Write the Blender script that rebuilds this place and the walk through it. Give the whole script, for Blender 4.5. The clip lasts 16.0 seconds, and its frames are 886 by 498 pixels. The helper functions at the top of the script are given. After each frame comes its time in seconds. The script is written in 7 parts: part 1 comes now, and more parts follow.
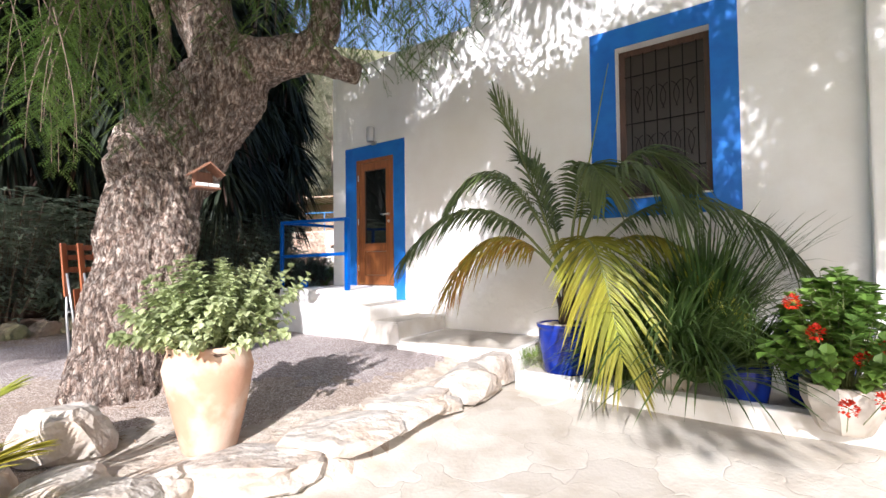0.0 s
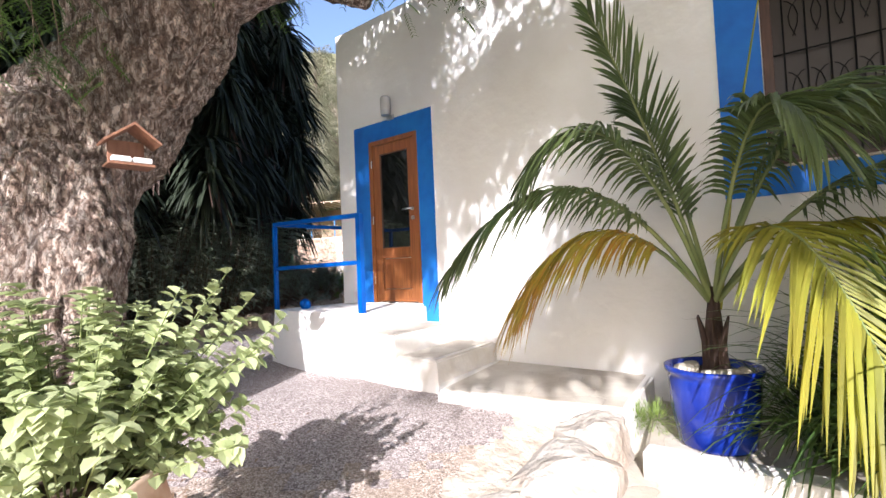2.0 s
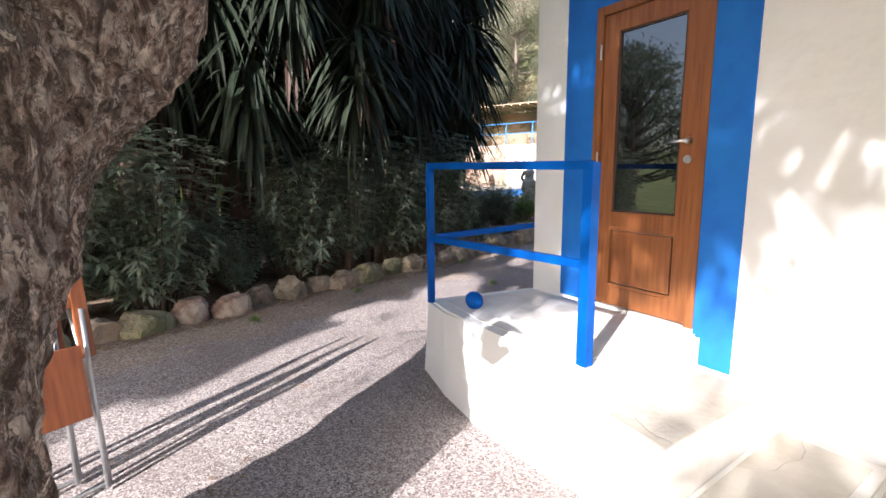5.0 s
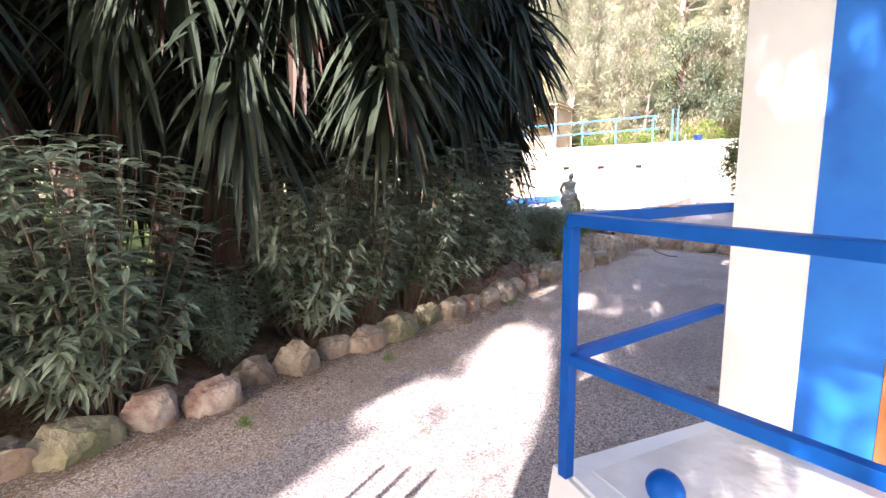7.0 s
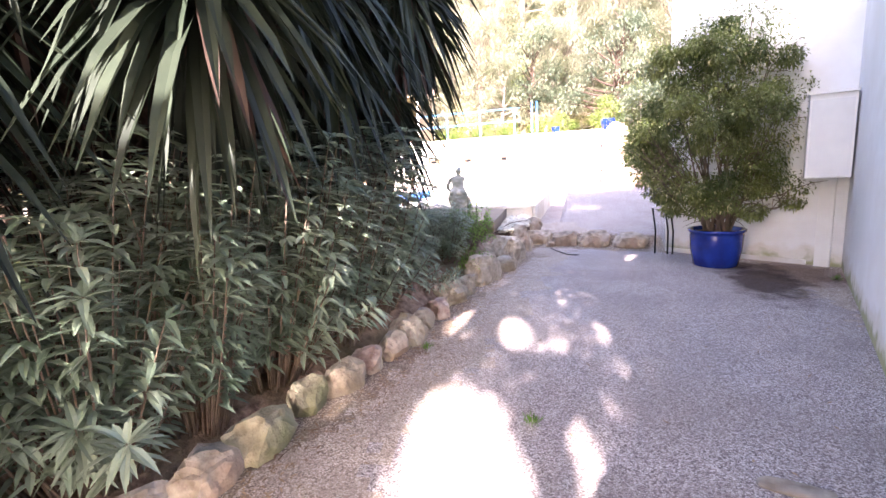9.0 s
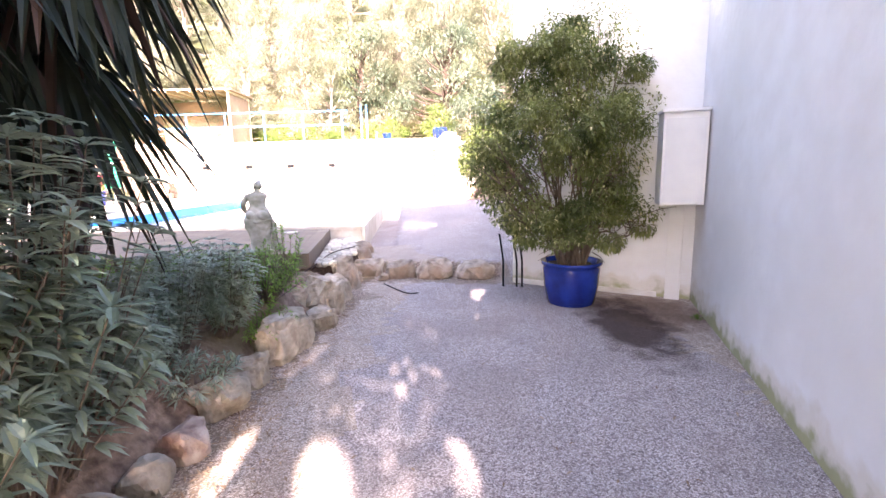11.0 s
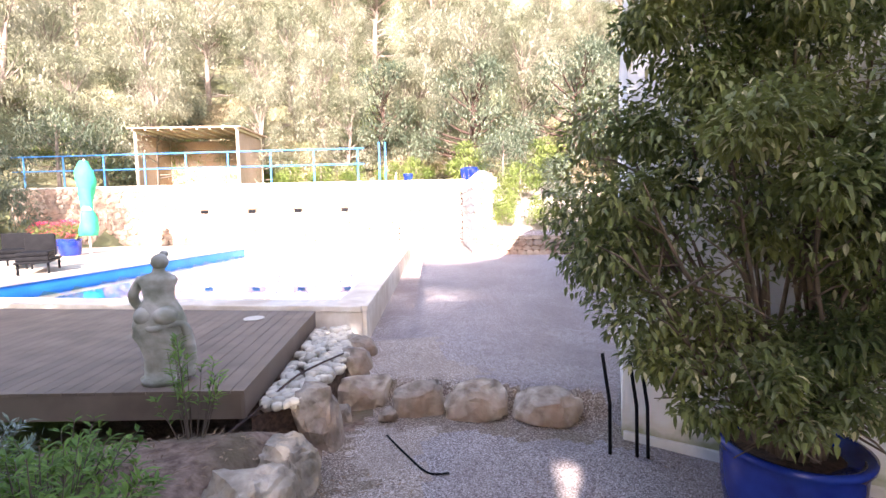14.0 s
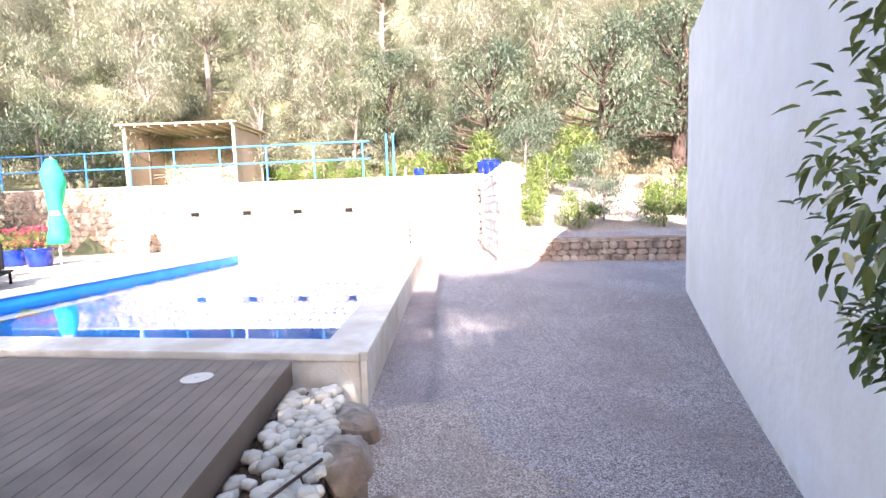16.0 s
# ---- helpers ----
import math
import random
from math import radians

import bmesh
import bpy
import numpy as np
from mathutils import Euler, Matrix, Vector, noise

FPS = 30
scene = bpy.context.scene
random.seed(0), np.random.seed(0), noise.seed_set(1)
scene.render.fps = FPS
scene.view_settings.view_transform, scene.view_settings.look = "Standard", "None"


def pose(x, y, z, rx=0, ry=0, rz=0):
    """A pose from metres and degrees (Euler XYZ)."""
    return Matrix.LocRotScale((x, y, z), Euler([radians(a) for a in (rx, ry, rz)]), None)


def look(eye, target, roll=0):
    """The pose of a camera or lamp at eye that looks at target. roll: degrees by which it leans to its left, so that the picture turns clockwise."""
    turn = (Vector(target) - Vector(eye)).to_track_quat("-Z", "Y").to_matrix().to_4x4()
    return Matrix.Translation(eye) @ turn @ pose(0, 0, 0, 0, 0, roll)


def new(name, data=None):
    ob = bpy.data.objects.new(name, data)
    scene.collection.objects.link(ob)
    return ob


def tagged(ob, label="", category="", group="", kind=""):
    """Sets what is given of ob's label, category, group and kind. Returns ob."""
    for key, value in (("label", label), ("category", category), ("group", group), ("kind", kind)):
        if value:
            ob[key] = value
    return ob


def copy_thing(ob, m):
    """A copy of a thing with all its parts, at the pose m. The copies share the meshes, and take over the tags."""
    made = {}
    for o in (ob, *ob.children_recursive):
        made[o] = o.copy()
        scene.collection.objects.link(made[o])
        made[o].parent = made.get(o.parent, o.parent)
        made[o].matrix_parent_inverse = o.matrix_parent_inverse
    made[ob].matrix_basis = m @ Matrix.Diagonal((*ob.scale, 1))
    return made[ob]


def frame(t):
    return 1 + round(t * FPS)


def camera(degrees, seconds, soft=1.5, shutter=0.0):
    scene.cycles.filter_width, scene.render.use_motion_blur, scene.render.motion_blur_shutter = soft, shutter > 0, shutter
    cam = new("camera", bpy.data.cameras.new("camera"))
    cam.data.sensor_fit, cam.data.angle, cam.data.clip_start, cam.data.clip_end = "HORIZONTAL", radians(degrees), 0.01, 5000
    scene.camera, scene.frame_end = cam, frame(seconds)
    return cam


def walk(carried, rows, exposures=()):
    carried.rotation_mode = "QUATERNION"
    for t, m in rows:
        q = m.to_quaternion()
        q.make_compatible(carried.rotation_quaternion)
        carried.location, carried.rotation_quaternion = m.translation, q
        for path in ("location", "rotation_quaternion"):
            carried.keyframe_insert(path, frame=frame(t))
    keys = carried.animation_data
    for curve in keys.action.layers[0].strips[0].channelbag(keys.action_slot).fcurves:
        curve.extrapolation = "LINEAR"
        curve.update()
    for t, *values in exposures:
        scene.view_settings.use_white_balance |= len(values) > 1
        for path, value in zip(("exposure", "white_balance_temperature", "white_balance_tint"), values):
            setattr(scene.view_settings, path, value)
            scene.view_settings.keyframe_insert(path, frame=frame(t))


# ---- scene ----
cam = camera(87.1, 16.0, soft=1.5)
ROWS = [
    (0.0, 0.0, 0.0, 1.03, 0.0, 1.63, 0.65),
    (0.5, -0.035, 0.408, 1.065, 0.02, 1.55, 0.65),
    (1.0, -0.134, 0.837, 1.068, 0.34, 1.5, 0.83),
    (1.5, -0.302, 1.299, 1.093, 0.97, 2.03, 2.45),
    (2.0, -0.378, 1.778, 1.1, 1.44, 2.03, 2.44),
    (2.5, -0.417, 2.236, 1.186, 4.35, 2.11, 1.59),
    (3.0, -0.523, 2.673, 1.234, 6.17, 1.3, 0.84),
    (3.5, -0.616, 3.046, 1.327, 8.81, -2.43, 0.35),
    (4.0, -0.739, 3.452, 1.378, 12.92, -3.19, 0.12),
    (4.5, -0.986, 3.852, 1.499, 18.57, -5.48, 0.07),
    (5.0, -1.179, 4.201, 1.621, 21.62, -9.08, 0.48),
    (7.5, -2.654, 6.019, 1.874, 22.29, -8.46, 0.87),
    (8.0, -2.916, 6.423, 1.9, 17.09, -8.5, 2.65),
    (8.5, -3.105, 6.908, 1.884, 11.6, -8.83, 2.92),
    (9.0, -3.217, 7.429, 1.889, 5.37, -9.66, 2.74),
    (9.5, -3.246, 7.965, 1.956, -7.51, -10.49, 2.39),
    (10.0, -3.14, 8.516, 1.961, -12.06, -10.4, 2.05),
    (12.5, -2.479, 11.445, 2.188, -15.63, -9.28, 0.53),
    (13.0, -2.367, 12.031, 2.2, -14.81, -8.94, 0.59),
    (13.5, -2.265, 12.599, 2.244, -13.57, -6.69, 0.87),
    (14.0, -2.221, 13.228, 2.253, -11.77, -4.76, 0.93),
    (14.5, -2.181, 13.801, 2.248, -10.11, -4.21, 0.84),
    (15.0, -2.133, 14.391, 2.267, -8.79, -4.28, 0.78),
    (15.5, -2.116, 14.97, 2.272, -8.75, -4.54, 0.86),
    (16.0, -1.994, 15.515, 2.296, -10.6, -4.98, 1.76),
]
walk(cam, [(t, pose(x, y, z, 90 + pitch, roll, yaw)) for t, x, y, z, yaw, pitch, roll in ROWS],
     exposures=[(0.0, 0.93, 6000, 17), (2.0, 1.22, 6050, 18), (3.5, 1.28, 6100, 17), (5.0, 1.35, 6200, 16), (7.5, 2.8, 6450, 25), (9.0, 3.3, 6550, 29), (10.0, 3.5, 6700, 29), (12.5, 3.05, 6850, 29),
                (13.5, 2.85, 6750, 27), (14.5, 2.5, 6600, 25), (15.5, 2.55, 6450, 21), (16.0, 2.5, 6350, 20)])

# ---- world, sun ----
SUN_EL, SUN_X, SUN_Y = 27.5, -0.16, -0.987
world = bpy.data.worlds.new("sky")
scene.world = world
world.use_nodes = True
wn = world.node_tree
sky = wn.nodes.new("ShaderNodeTexSky")
sky.sky_type = "NISHITA"
sky.sun_disc = False
sky.sun_elevation = radians(SUN_EL)
sky.sun_rotation = math.atan2(SUN_X, SUN_Y)
sky.dust_density = 2.2
wn.links.new(sky.outputs[0], wn.nodes["Background"].inputs[0])
wn.nodes["Background"].inputs[1].default_value = 0.13
sun_data = bpy.data.lights.new("sun", "SUN")
sun_data.energy = 5.0
sun_data.angle = radians(0.55)
sun_data.color = (1.0, 0.96, 0.90)
sun = new("sun", sun_data)
ce = math.cos(radians(SUN_EL))
sun.matrix_world = look((SUN_X * ce * 40, SUN_Y * ce * 40, math.sin(radians(SUN_EL)) * 40), (0, 0, 0))


# ---- materials ----
def mat(name, c1, c2=None, scale=5.0, rough=0.8, bump=0.2, bscale=40.0, metal=0.0, c3=None, s3=0.6, stretch=None, bdist=0.01,
        detail=6.0, spec=None, thin=0.0, rnd=0.0, voro=False, lo=0.35, hi=0.65):
    """Noise between two colours, a third in broad patches, and a fine relief."""
    m = bpy.data.materials.new(name)
    m.use_nodes = True
    nt = m.node_tree
    N, K = nt.nodes, nt.links
    b = N["Principled BSDF"]
    tc = N.new("ShaderNodeTexCoord")
    src = tc.outputs["Object"]
    if stretch:
        mp = N.new("ShaderNodeMapping")
        mp.inputs["Scale"].default_value = stretch
        K.new(src, mp.inputs[0])
        src = mp.outputs[0]
    n = N.new("ShaderNodeTexNoise")
    n.inputs["Scale"].default_value, n.inputs["Detail"].default_value = scale, detail
    K.new(src, n.inputs["Vector"])
    r = N.new("ShaderNodeValToRGB")
    r.color_ramp.elements[0].position, r.color_ramp.elements[1].position = lo, hi
    r.color_ramp.elements[0].color = (*c1, 1)
    r.color_ramp.elements[1].color = (*(c2 or c1), 1)
    K.new(n.outputs["Fac"], r.inputs[0])
    col = r.outputs[0]
    if c3:
        n3 = N.new("ShaderNodeTexNoise")
        n3.inputs["Scale"].default_value, n3.inputs["Detail"].default_value = s3, 4
        K.new(tc.outputs["Object"], n3.inputs["Vector"])
        r3 = N.new("ShaderNodeValToRGB")
        r3.color_ramp.elements[0].position, r3.color_ramp.elements[1].position = 0.45, 0.68
        K.new(n3.outputs["Fac"], r3.inputs[0])
        mx = N.new("ShaderNodeMix")
        mx.data_type = "RGBA"
        mx.inputs["B"].default_value = (*c3, 1)
        K.new(r3.outputs[0], mx.inputs["Factor"])
        K.new(col, mx.inputs["A"])
        col = mx.outputs["Result"]
    if rnd:
        g = N.new("ShaderNodeNewGeometry")
        oi = N.new("ShaderNodeObjectInfo")
        ad = N.new("ShaderNodeMath")
        ad.operation = "ADD"
        K.new(g.outputs["Random Per Island"], ad.inputs[0])
        K.new(oi.outputs["Random"], ad.inputs[1])
        fr = N.new("ShaderNodeMath")
        fr.operation = "FRACT"
        K.new(ad.outputs[0], fr.inputs[0])
        mr = N.new("ShaderNodeMapRange")
        mr.inputs["To Min"].default_value, mr.inputs["To Max"].default_value = 1 - rnd, 1 + rnd
        K.new(fr.outputs[0], mr.inputs["Value"])
        hs = N.new("ShaderNodeHueSaturation")
        K.new(mr.outputs[0], hs.inputs["Value"])
        K.new(col, hs.inputs["Color"])
        col = hs.outputs[0]
    K.new(col, b.inputs["Base Color"])
    b.inputs["Roughness"].default_value, b.inputs["Metallic"].default_value = rough, metal
    if spec is not None:
        b.inputs["Specular IOR Level"].default_value = spec
    if bump:
        bn = N.new("ShaderNodeTexVoronoi" if voro else "ShaderNodeTexNoise")
        bn.inputs["Scale"].default_value = bscale
        K.new(src, bn.inputs["Vector"])
        bp = N.new("ShaderNodeBump")
        bp.inputs["Strength"].default_value, bp.inputs["Distance"].default_value = bump, bdist
        K.new(bn.outputs[0], bp.inputs["Height"])
        K.new(bp.outputs[0], b.inputs["Normal"])
    if thin:
        tr = N.new("ShaderNodeBsdfTranslucent")
        K.new(col, tr.inputs[0])
        ms = N.new("ShaderNodeMixShader")
        ms.inputs[0].default_value = thin
        K.new(b.outputs[0], ms.inputs[1])
        K.new(tr.outputs[0], ms.inputs[2])
        K.new(ms.outputs[0], N["Material Output"].inputs[0])
    return m


def leafmat(name, c1, c2, thin=0.3, rough=0.5, rnd=0.3, scale=1.5):
    return mat(name, c1, c2, scale=scale, rough=rough, bump=0, thin=thin, rnd=rnd)


M_WHITE = mat("limewash", (0.80, 0.79, 0.77), (0.84, 0.84, 0.83), 3, 0.9, 0.5, 9, c3=(0.76, 0.75, 0.72), s3=0.5, bdist=0.02)
M_WHITE2 = mat("old_limewash", (0.72, 0.70, 0.66), (0.82, 0.81, 0.79), 4, 0.9, 0.5, 14, c3=(0.6, 0.56, 0.5), s3=1.6, bdist=0.015)
M_BLUE = mat("blue_paint", (0.004, 0.12, 0.50), (0.006, 0.155, 0.58), 6, 0.6, 0.25, 12, c3=(0.01, 0.19, 0.60), s3=2, bdist=0.01)
M_RAIL = mat("blue_enamel", (0.0005, 0.072, 0.35), (0.0008, 0.095, 0.42), 5, 0.45, 0.1, 30, spec=0.15)
M_FENCE = mat("pale_blue_pipe", (0.03, 0.20, 0.48), (0.05, 0.26, 0.56), 5, 0.45, 0.1, 30)
M_WOOD = mat("orange_wood", (0.20, 0.065, 0.02), (0.33, 0.12, 0.035), 3, 0.42, 0.12, 20, stretch=(14, 14, 1.0), c3=(0.27, 0.09, 0.028), s3=3)
M_WOODD = mat("dark_wood", (0.05, 0.025, 0.018), (0.085, 0.042, 0.028), 3, 0.45, 0.15, 20, stretch=(12, 12, 1.2))
M_CHAIRW = mat("red_brown_wood", (0.20, 0.055, 0.02), (0.30, 0.09, 0.03), 3, 0.45, 0.1, 20, stretch=(12, 12, 1.2))
M_FEEDER = mat("brown_feeder_wood", (0.17, 0.075, 0.042), (0.26, 0.125, 0.075), 3, 0.6, 0.15, 20, stretch=(12, 12, 1.2))
M_EARTH = mat("earth", (0.15, 0.092, 0.062), (0.34, 0.235, 0.17), 12, 0.98, 0.8, 30, c3=(0.14, 0.11, 0.06), s3=1.5, bdist=0.03)
M_STONE = mat("limestone", (0.20, 0.16, 0.12), (0.48, 0.42, 0.345), 6, 0.95, 1.0, 14, c3=(0.30, 0.215, 0.155), s3=2.2, bdist=0.03, rnd=0.22)
M_SLAB = mat("bleached_limestone", (0.38, 0.34, 0.29), (0.62, 0.58, 0.52), 6, 0.95, 1.0, 14, c3=(0.40, 0.32, 0.25), s3=2.2, bdist=0.03, rnd=0.15)
STONES = [mat("buff_limestone", (0.28, 0.225, 0.165), (0.52, 0.45, 0.36), 7, 0.95, 1.0, 16, c3=(0.24, 0.20, 0.14), s3=3.0, bdist=0.03),
          mat("reddish_limestone", (0.22, 0.14, 0.11), (0.42, 0.30, 0.235), 7, 0.95, 1.0, 16, c3=(0.46, 0.40, 0.34), s3=3.5, bdist=0.03),
          mat("mossy_limestone", (0.20, 0.175, 0.115), (0.43, 0.385, 0.27), 7, 0.95, 1.0, 16, c3=(0.19, 0.20, 0.10), s3=2.5, bdist=0.03), M_STONE]
M_SHELF = mat("dusty_bedrock", (0.40, 0.34, 0.27), (0.60, 0.54, 0.46), 9, 0.97, 0.9, 26, c3=(0.34, 0.26, 0.20), s3=2.6, bdist=0.02)
M_PEBBLE = mat("white_pebble", (0.46, 0.42, 0.34), (0.64, 0.60, 0.50), 6, 0.75, 0.15, 30, c3=(0.36, 0.32, 0.26), s3=5, rnd=0.2)
M_TERRA = mat("terracotta", (0.46, 0.25, 0.16), (0.56, 0.34, 0.23), 3, 0.85, 0.25, 30, c3=(0.66, 0.52, 0.41), s3=3.5)
M_POTB = mat("blue_glaze", (0.006, 0.016, 0.16), (0.010, 0.03, 0.26), 4, 0.18, 0.08, 10, c3=(0.012, 0.04, 0.30), s3=3)
M_POTW = mat("grey_concrete", (0.48, 0.44, 0.39), (0.62, 0.58, 0.52), 5, 0.9, 0.3, 25, c3=(0.40, 0.35, 0.28), s3=3)
M_SOIL = mat("soil", (0.05, 0.03, 0.02), (0.12, 0.075, 0.05), 25, 1.0, 0.9, 50)
M_BARK = mat("bark", (0.13, 0.085, 0.065), (0.42, 0.34, 0.29), 5, 0.95, 1.0, 9, stretch=(2.6, 2.6, 0.85), c3=(0.25, 0.15, 0.105), s3=2.5, bdist=0.06, lo=0.3, hi=0.72, detail=8)
M_BARKD = mat("dark_bark", (0.035, 0.02, 0.015), (0.10, 0.06, 0.045), 5, 0.95, 1.0, 12, stretch=(2, 2, 0.6), bdist=0.04)
M_BARKP = mat("pine_bark", (0.14, 0.11, 0.09), (0.26, 0.21, 0.17), 2, 0.95, 0.5, 6)
M_TWIG = mat("twig", (0.11, 0.08, 0.058), (0.20, 0.15, 0.11), 8, 0.9, 0.2, 30)
M_STEMG = mat("green_stem", (0.12, 0.17, 0.05), (0.20, 0.22, 0.08), 4, 0.6, 0.1, 20)
M_PEPPER = leafmat("pepper_leaf", (0.06, 0.125, 0.022), (0.15, 0.23, 0.05), 0.3)
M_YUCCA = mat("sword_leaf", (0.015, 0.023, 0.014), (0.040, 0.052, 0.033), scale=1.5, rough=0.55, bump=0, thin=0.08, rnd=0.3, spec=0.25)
M_YUCCAD = leafmat("dry_sword_leaf", (0.045, 0.024, 0.016), (0.09, 0.055, 0.04), 0.1, 0.7)
M_OLEA = leafmat("oleander_leaf", (0.16, 0.225, 0.15), (0.33, 0.39, 0.29), 0.22, 0.36)
M_PALM = leafmat("palm_leaflet", (0.075, 0.12, 0.04), (0.16, 0.205, 0.075), 0.4, 0.4)
M_PALMY = leafmat("yellow_palm_leaflet", (0.28, 0.25, 0.03), (0.30, 0.33, 0.045), 0.45, 0.5)
M_PALMO = leafmat("orange_palm_leaflet", (0.46, 0.22, 0.035), (0.42, 0.38, 0.05), 0.4, 0.5, scale=4)
M_GRASSY = leafmat("strap_leaf", (0.04, 0.08, 0.02), (0.10, 0.15, 0.04), 0.35, 0.4)
M_GERAN = leafmat("geranium_leaf", (0.10, 0.20, 0.03), (0.20, 0.32, 0.06), 0.35, 0.6)
M_PETAL = leafmat("red_petal", (0.60, 0.03, 0.008), (0.75, 0.05, 0.012), 0.25, 0.6)
M_ROUNDL = leafmat("sage_green_leaf", (0.30, 0.36, 0.16), (0.48, 0.53, 0.29), 0.35, 0.6)
M_FICUS = leafmat("ficus_leaf", (0.082, 0.118, 0.032), (0.25, 0.28, 0.092), 0.3, 0.35)
M_FICUSW = leafmat("cream_ficus_leaf", (0.50, 0.48, 0.26), (0.62, 0.60, 0.38), 0.3, 0.4)
M_PINE = leafmat("pine_needles", (0.155, 0.175, 0.10), (0.45, 0.43, 0.325), 0.35, 0.7, scale=0.25)
M_OLIVE = leafmat("olive_leaf", (0.06, 0.088, 0.054), (0.205, 0.24, 0.16), 0.25, 0.5, scale=0.4)
M_BUSH = leafmat("bush_leaf", (0.13, 0.19, 0.04), (0.28, 0.33, 0.09), 0.35, 0.6, scale=0.5)
M_DRYB = leafmat("dry_brush", (0.28, 0.22, 0.13), (0.40, 0.34, 0.21), 0.2, 0.8, scale=0.5)
M_LAWN = mat("lawn", (0.10, 0.16, 0.03), (0.20, 0.26, 0.06), 8, 0.95, 0.8, 60, c3=(0.26, 0.25, 0.10), s3=0.8, bdist=0.03)
M_HILL = mat("hillside", (0.10, 0.10, 0.05), (0.22, 0.20, 0.11), 0.8, 1.0, 0.6, 3, c3=(0.16, 0.18, 0.07), s3=0.15, bdist=0.1)
M_DECK = mat("brown_decking", (0.16, 0.115, 0.082), (0.24, 0.18, 0.13), 2.5, 0.7, 0.3, 8, stretch=(1, 1, 1), c3=(0.20, 0.15, 0.11), s3=0.8, rnd=0.08)
M_COPING = mat("cream_coping", (0.62, 0.56, 0.46), (0.74, 0.69, 0.60), 5, 0.85, 0.3, 30, c3=(0.52, 0.44, 0.34), s3=1.2)
M_POOL = mat("pool_blue", (0.005, 0.20, 0.55), (0.008, 0.25, 0.62), 2, 0.4, 0, 1)
M_TILE = mat("terrace_floor", (0.48, 0.40, 0.31), (0.58, 0.51, 0.41), 3, 0.9, 0.3, 20, c3=(0.42, 0.33, 0.25), s3=0.7)
M_METAL = mat("brushed_steel", (0.55, 0.55, 0.56), (0.66, 0.66, 0.66), 20, 0.3, 0, 1, metal=1.0)
M_ALU = mat("grey_tube", (0.42, 0.43, 0.44), (0.52, 0.53, 0.54), 8, 0.35, 0, 1, metal=0.7)
M_BLACK = mat("black_plastic", (0.006, 0.006, 0.007), (0.012, 0.012, 0.013), 5, 0.75, 0.1, 20, spec=0.1)
M_GREY = mat("grey_plastic", (0.70, 0.70, 0.70), (0.76, 0.76, 0.75), 3, 0.55, 0.05, 20)
M_GREEN = mat("green_cloth", (0.01, 0.36, 0.17), (0.02, 0.50, 0.27), 3, 0.8, 0.4, 12)
M_STATUE = mat("weathered_stone", (0.33, 0.32, 0.25), (0.56, 0.53, 0.46), 7, 0.95, 0.5, 18, c3=(0.20, 0.21, 0.14), s3=4)
M_PINK = leafmat("pink_petal", (0.6, 0.04, 0.10), (0.7, 0.08, 0.14), 0.2)
M_REED = mat("reed_screen", (0.32, 0.22, 0.15), (0.46, 0.34, 0.25), 4, 0.95, 0.5, 20, stretch=(20, 20, 1))
M_SEED = mat("frosted_lamp", (0.50, 0.50, 0.48), (0.62, 0.62, 0.60), 2, 0.15, 0, 1)
M_SCREEN = mat("window_mesh", (0.028, 0.020, 0.016), (0.036, 0.026, 0.021), 2, 0.35, 0, 1)


def glassmat(name, color, rough=0.02):
    m = bpy.data.materials.new(name)
    m.use_nodes = True
    b = m.node_tree.nodes["Principled BSDF"]
    b.inputs["Base Color"].default_value = (*color, 1)
    b.inputs["Roughness"].default_value = rough
    b.inputs["IOR"].default_value = 1.52
    return m, b


M_GLASS, gb = glassmat("dark_glass", (0.010, 0.012, 0.012))
gb.inputs["Specular IOR Level"].default_value = 1.0
gb.inputs["Coat Weight"].default_value = 1.0
M_WATER, wb = glassmat("pool_water", (0.35, 0.75, 0.95))
wb.inputs["Transmission Weight"].default_value = 1.0
wb.inputs["IOR"].default_value = 1.33
wnn = M_WATER.node_tree.nodes
wno = wnn.new("ShaderNodeTexNoise")
wno.inputs["Scale"].default_value = 2.2
wbp = wnn.new("ShaderNodeBump")
wbp.inputs["Strength"].default_value, wbp.inputs["Distance"].default_value = 0.12, 0.02
M_WATER.node_tree.links.new(wno.outputs["Fac"], wbp.inputs["Height"])
M_WATER.node_tree.links.new(wbp.outputs[0], wb.inputs["Normal"])


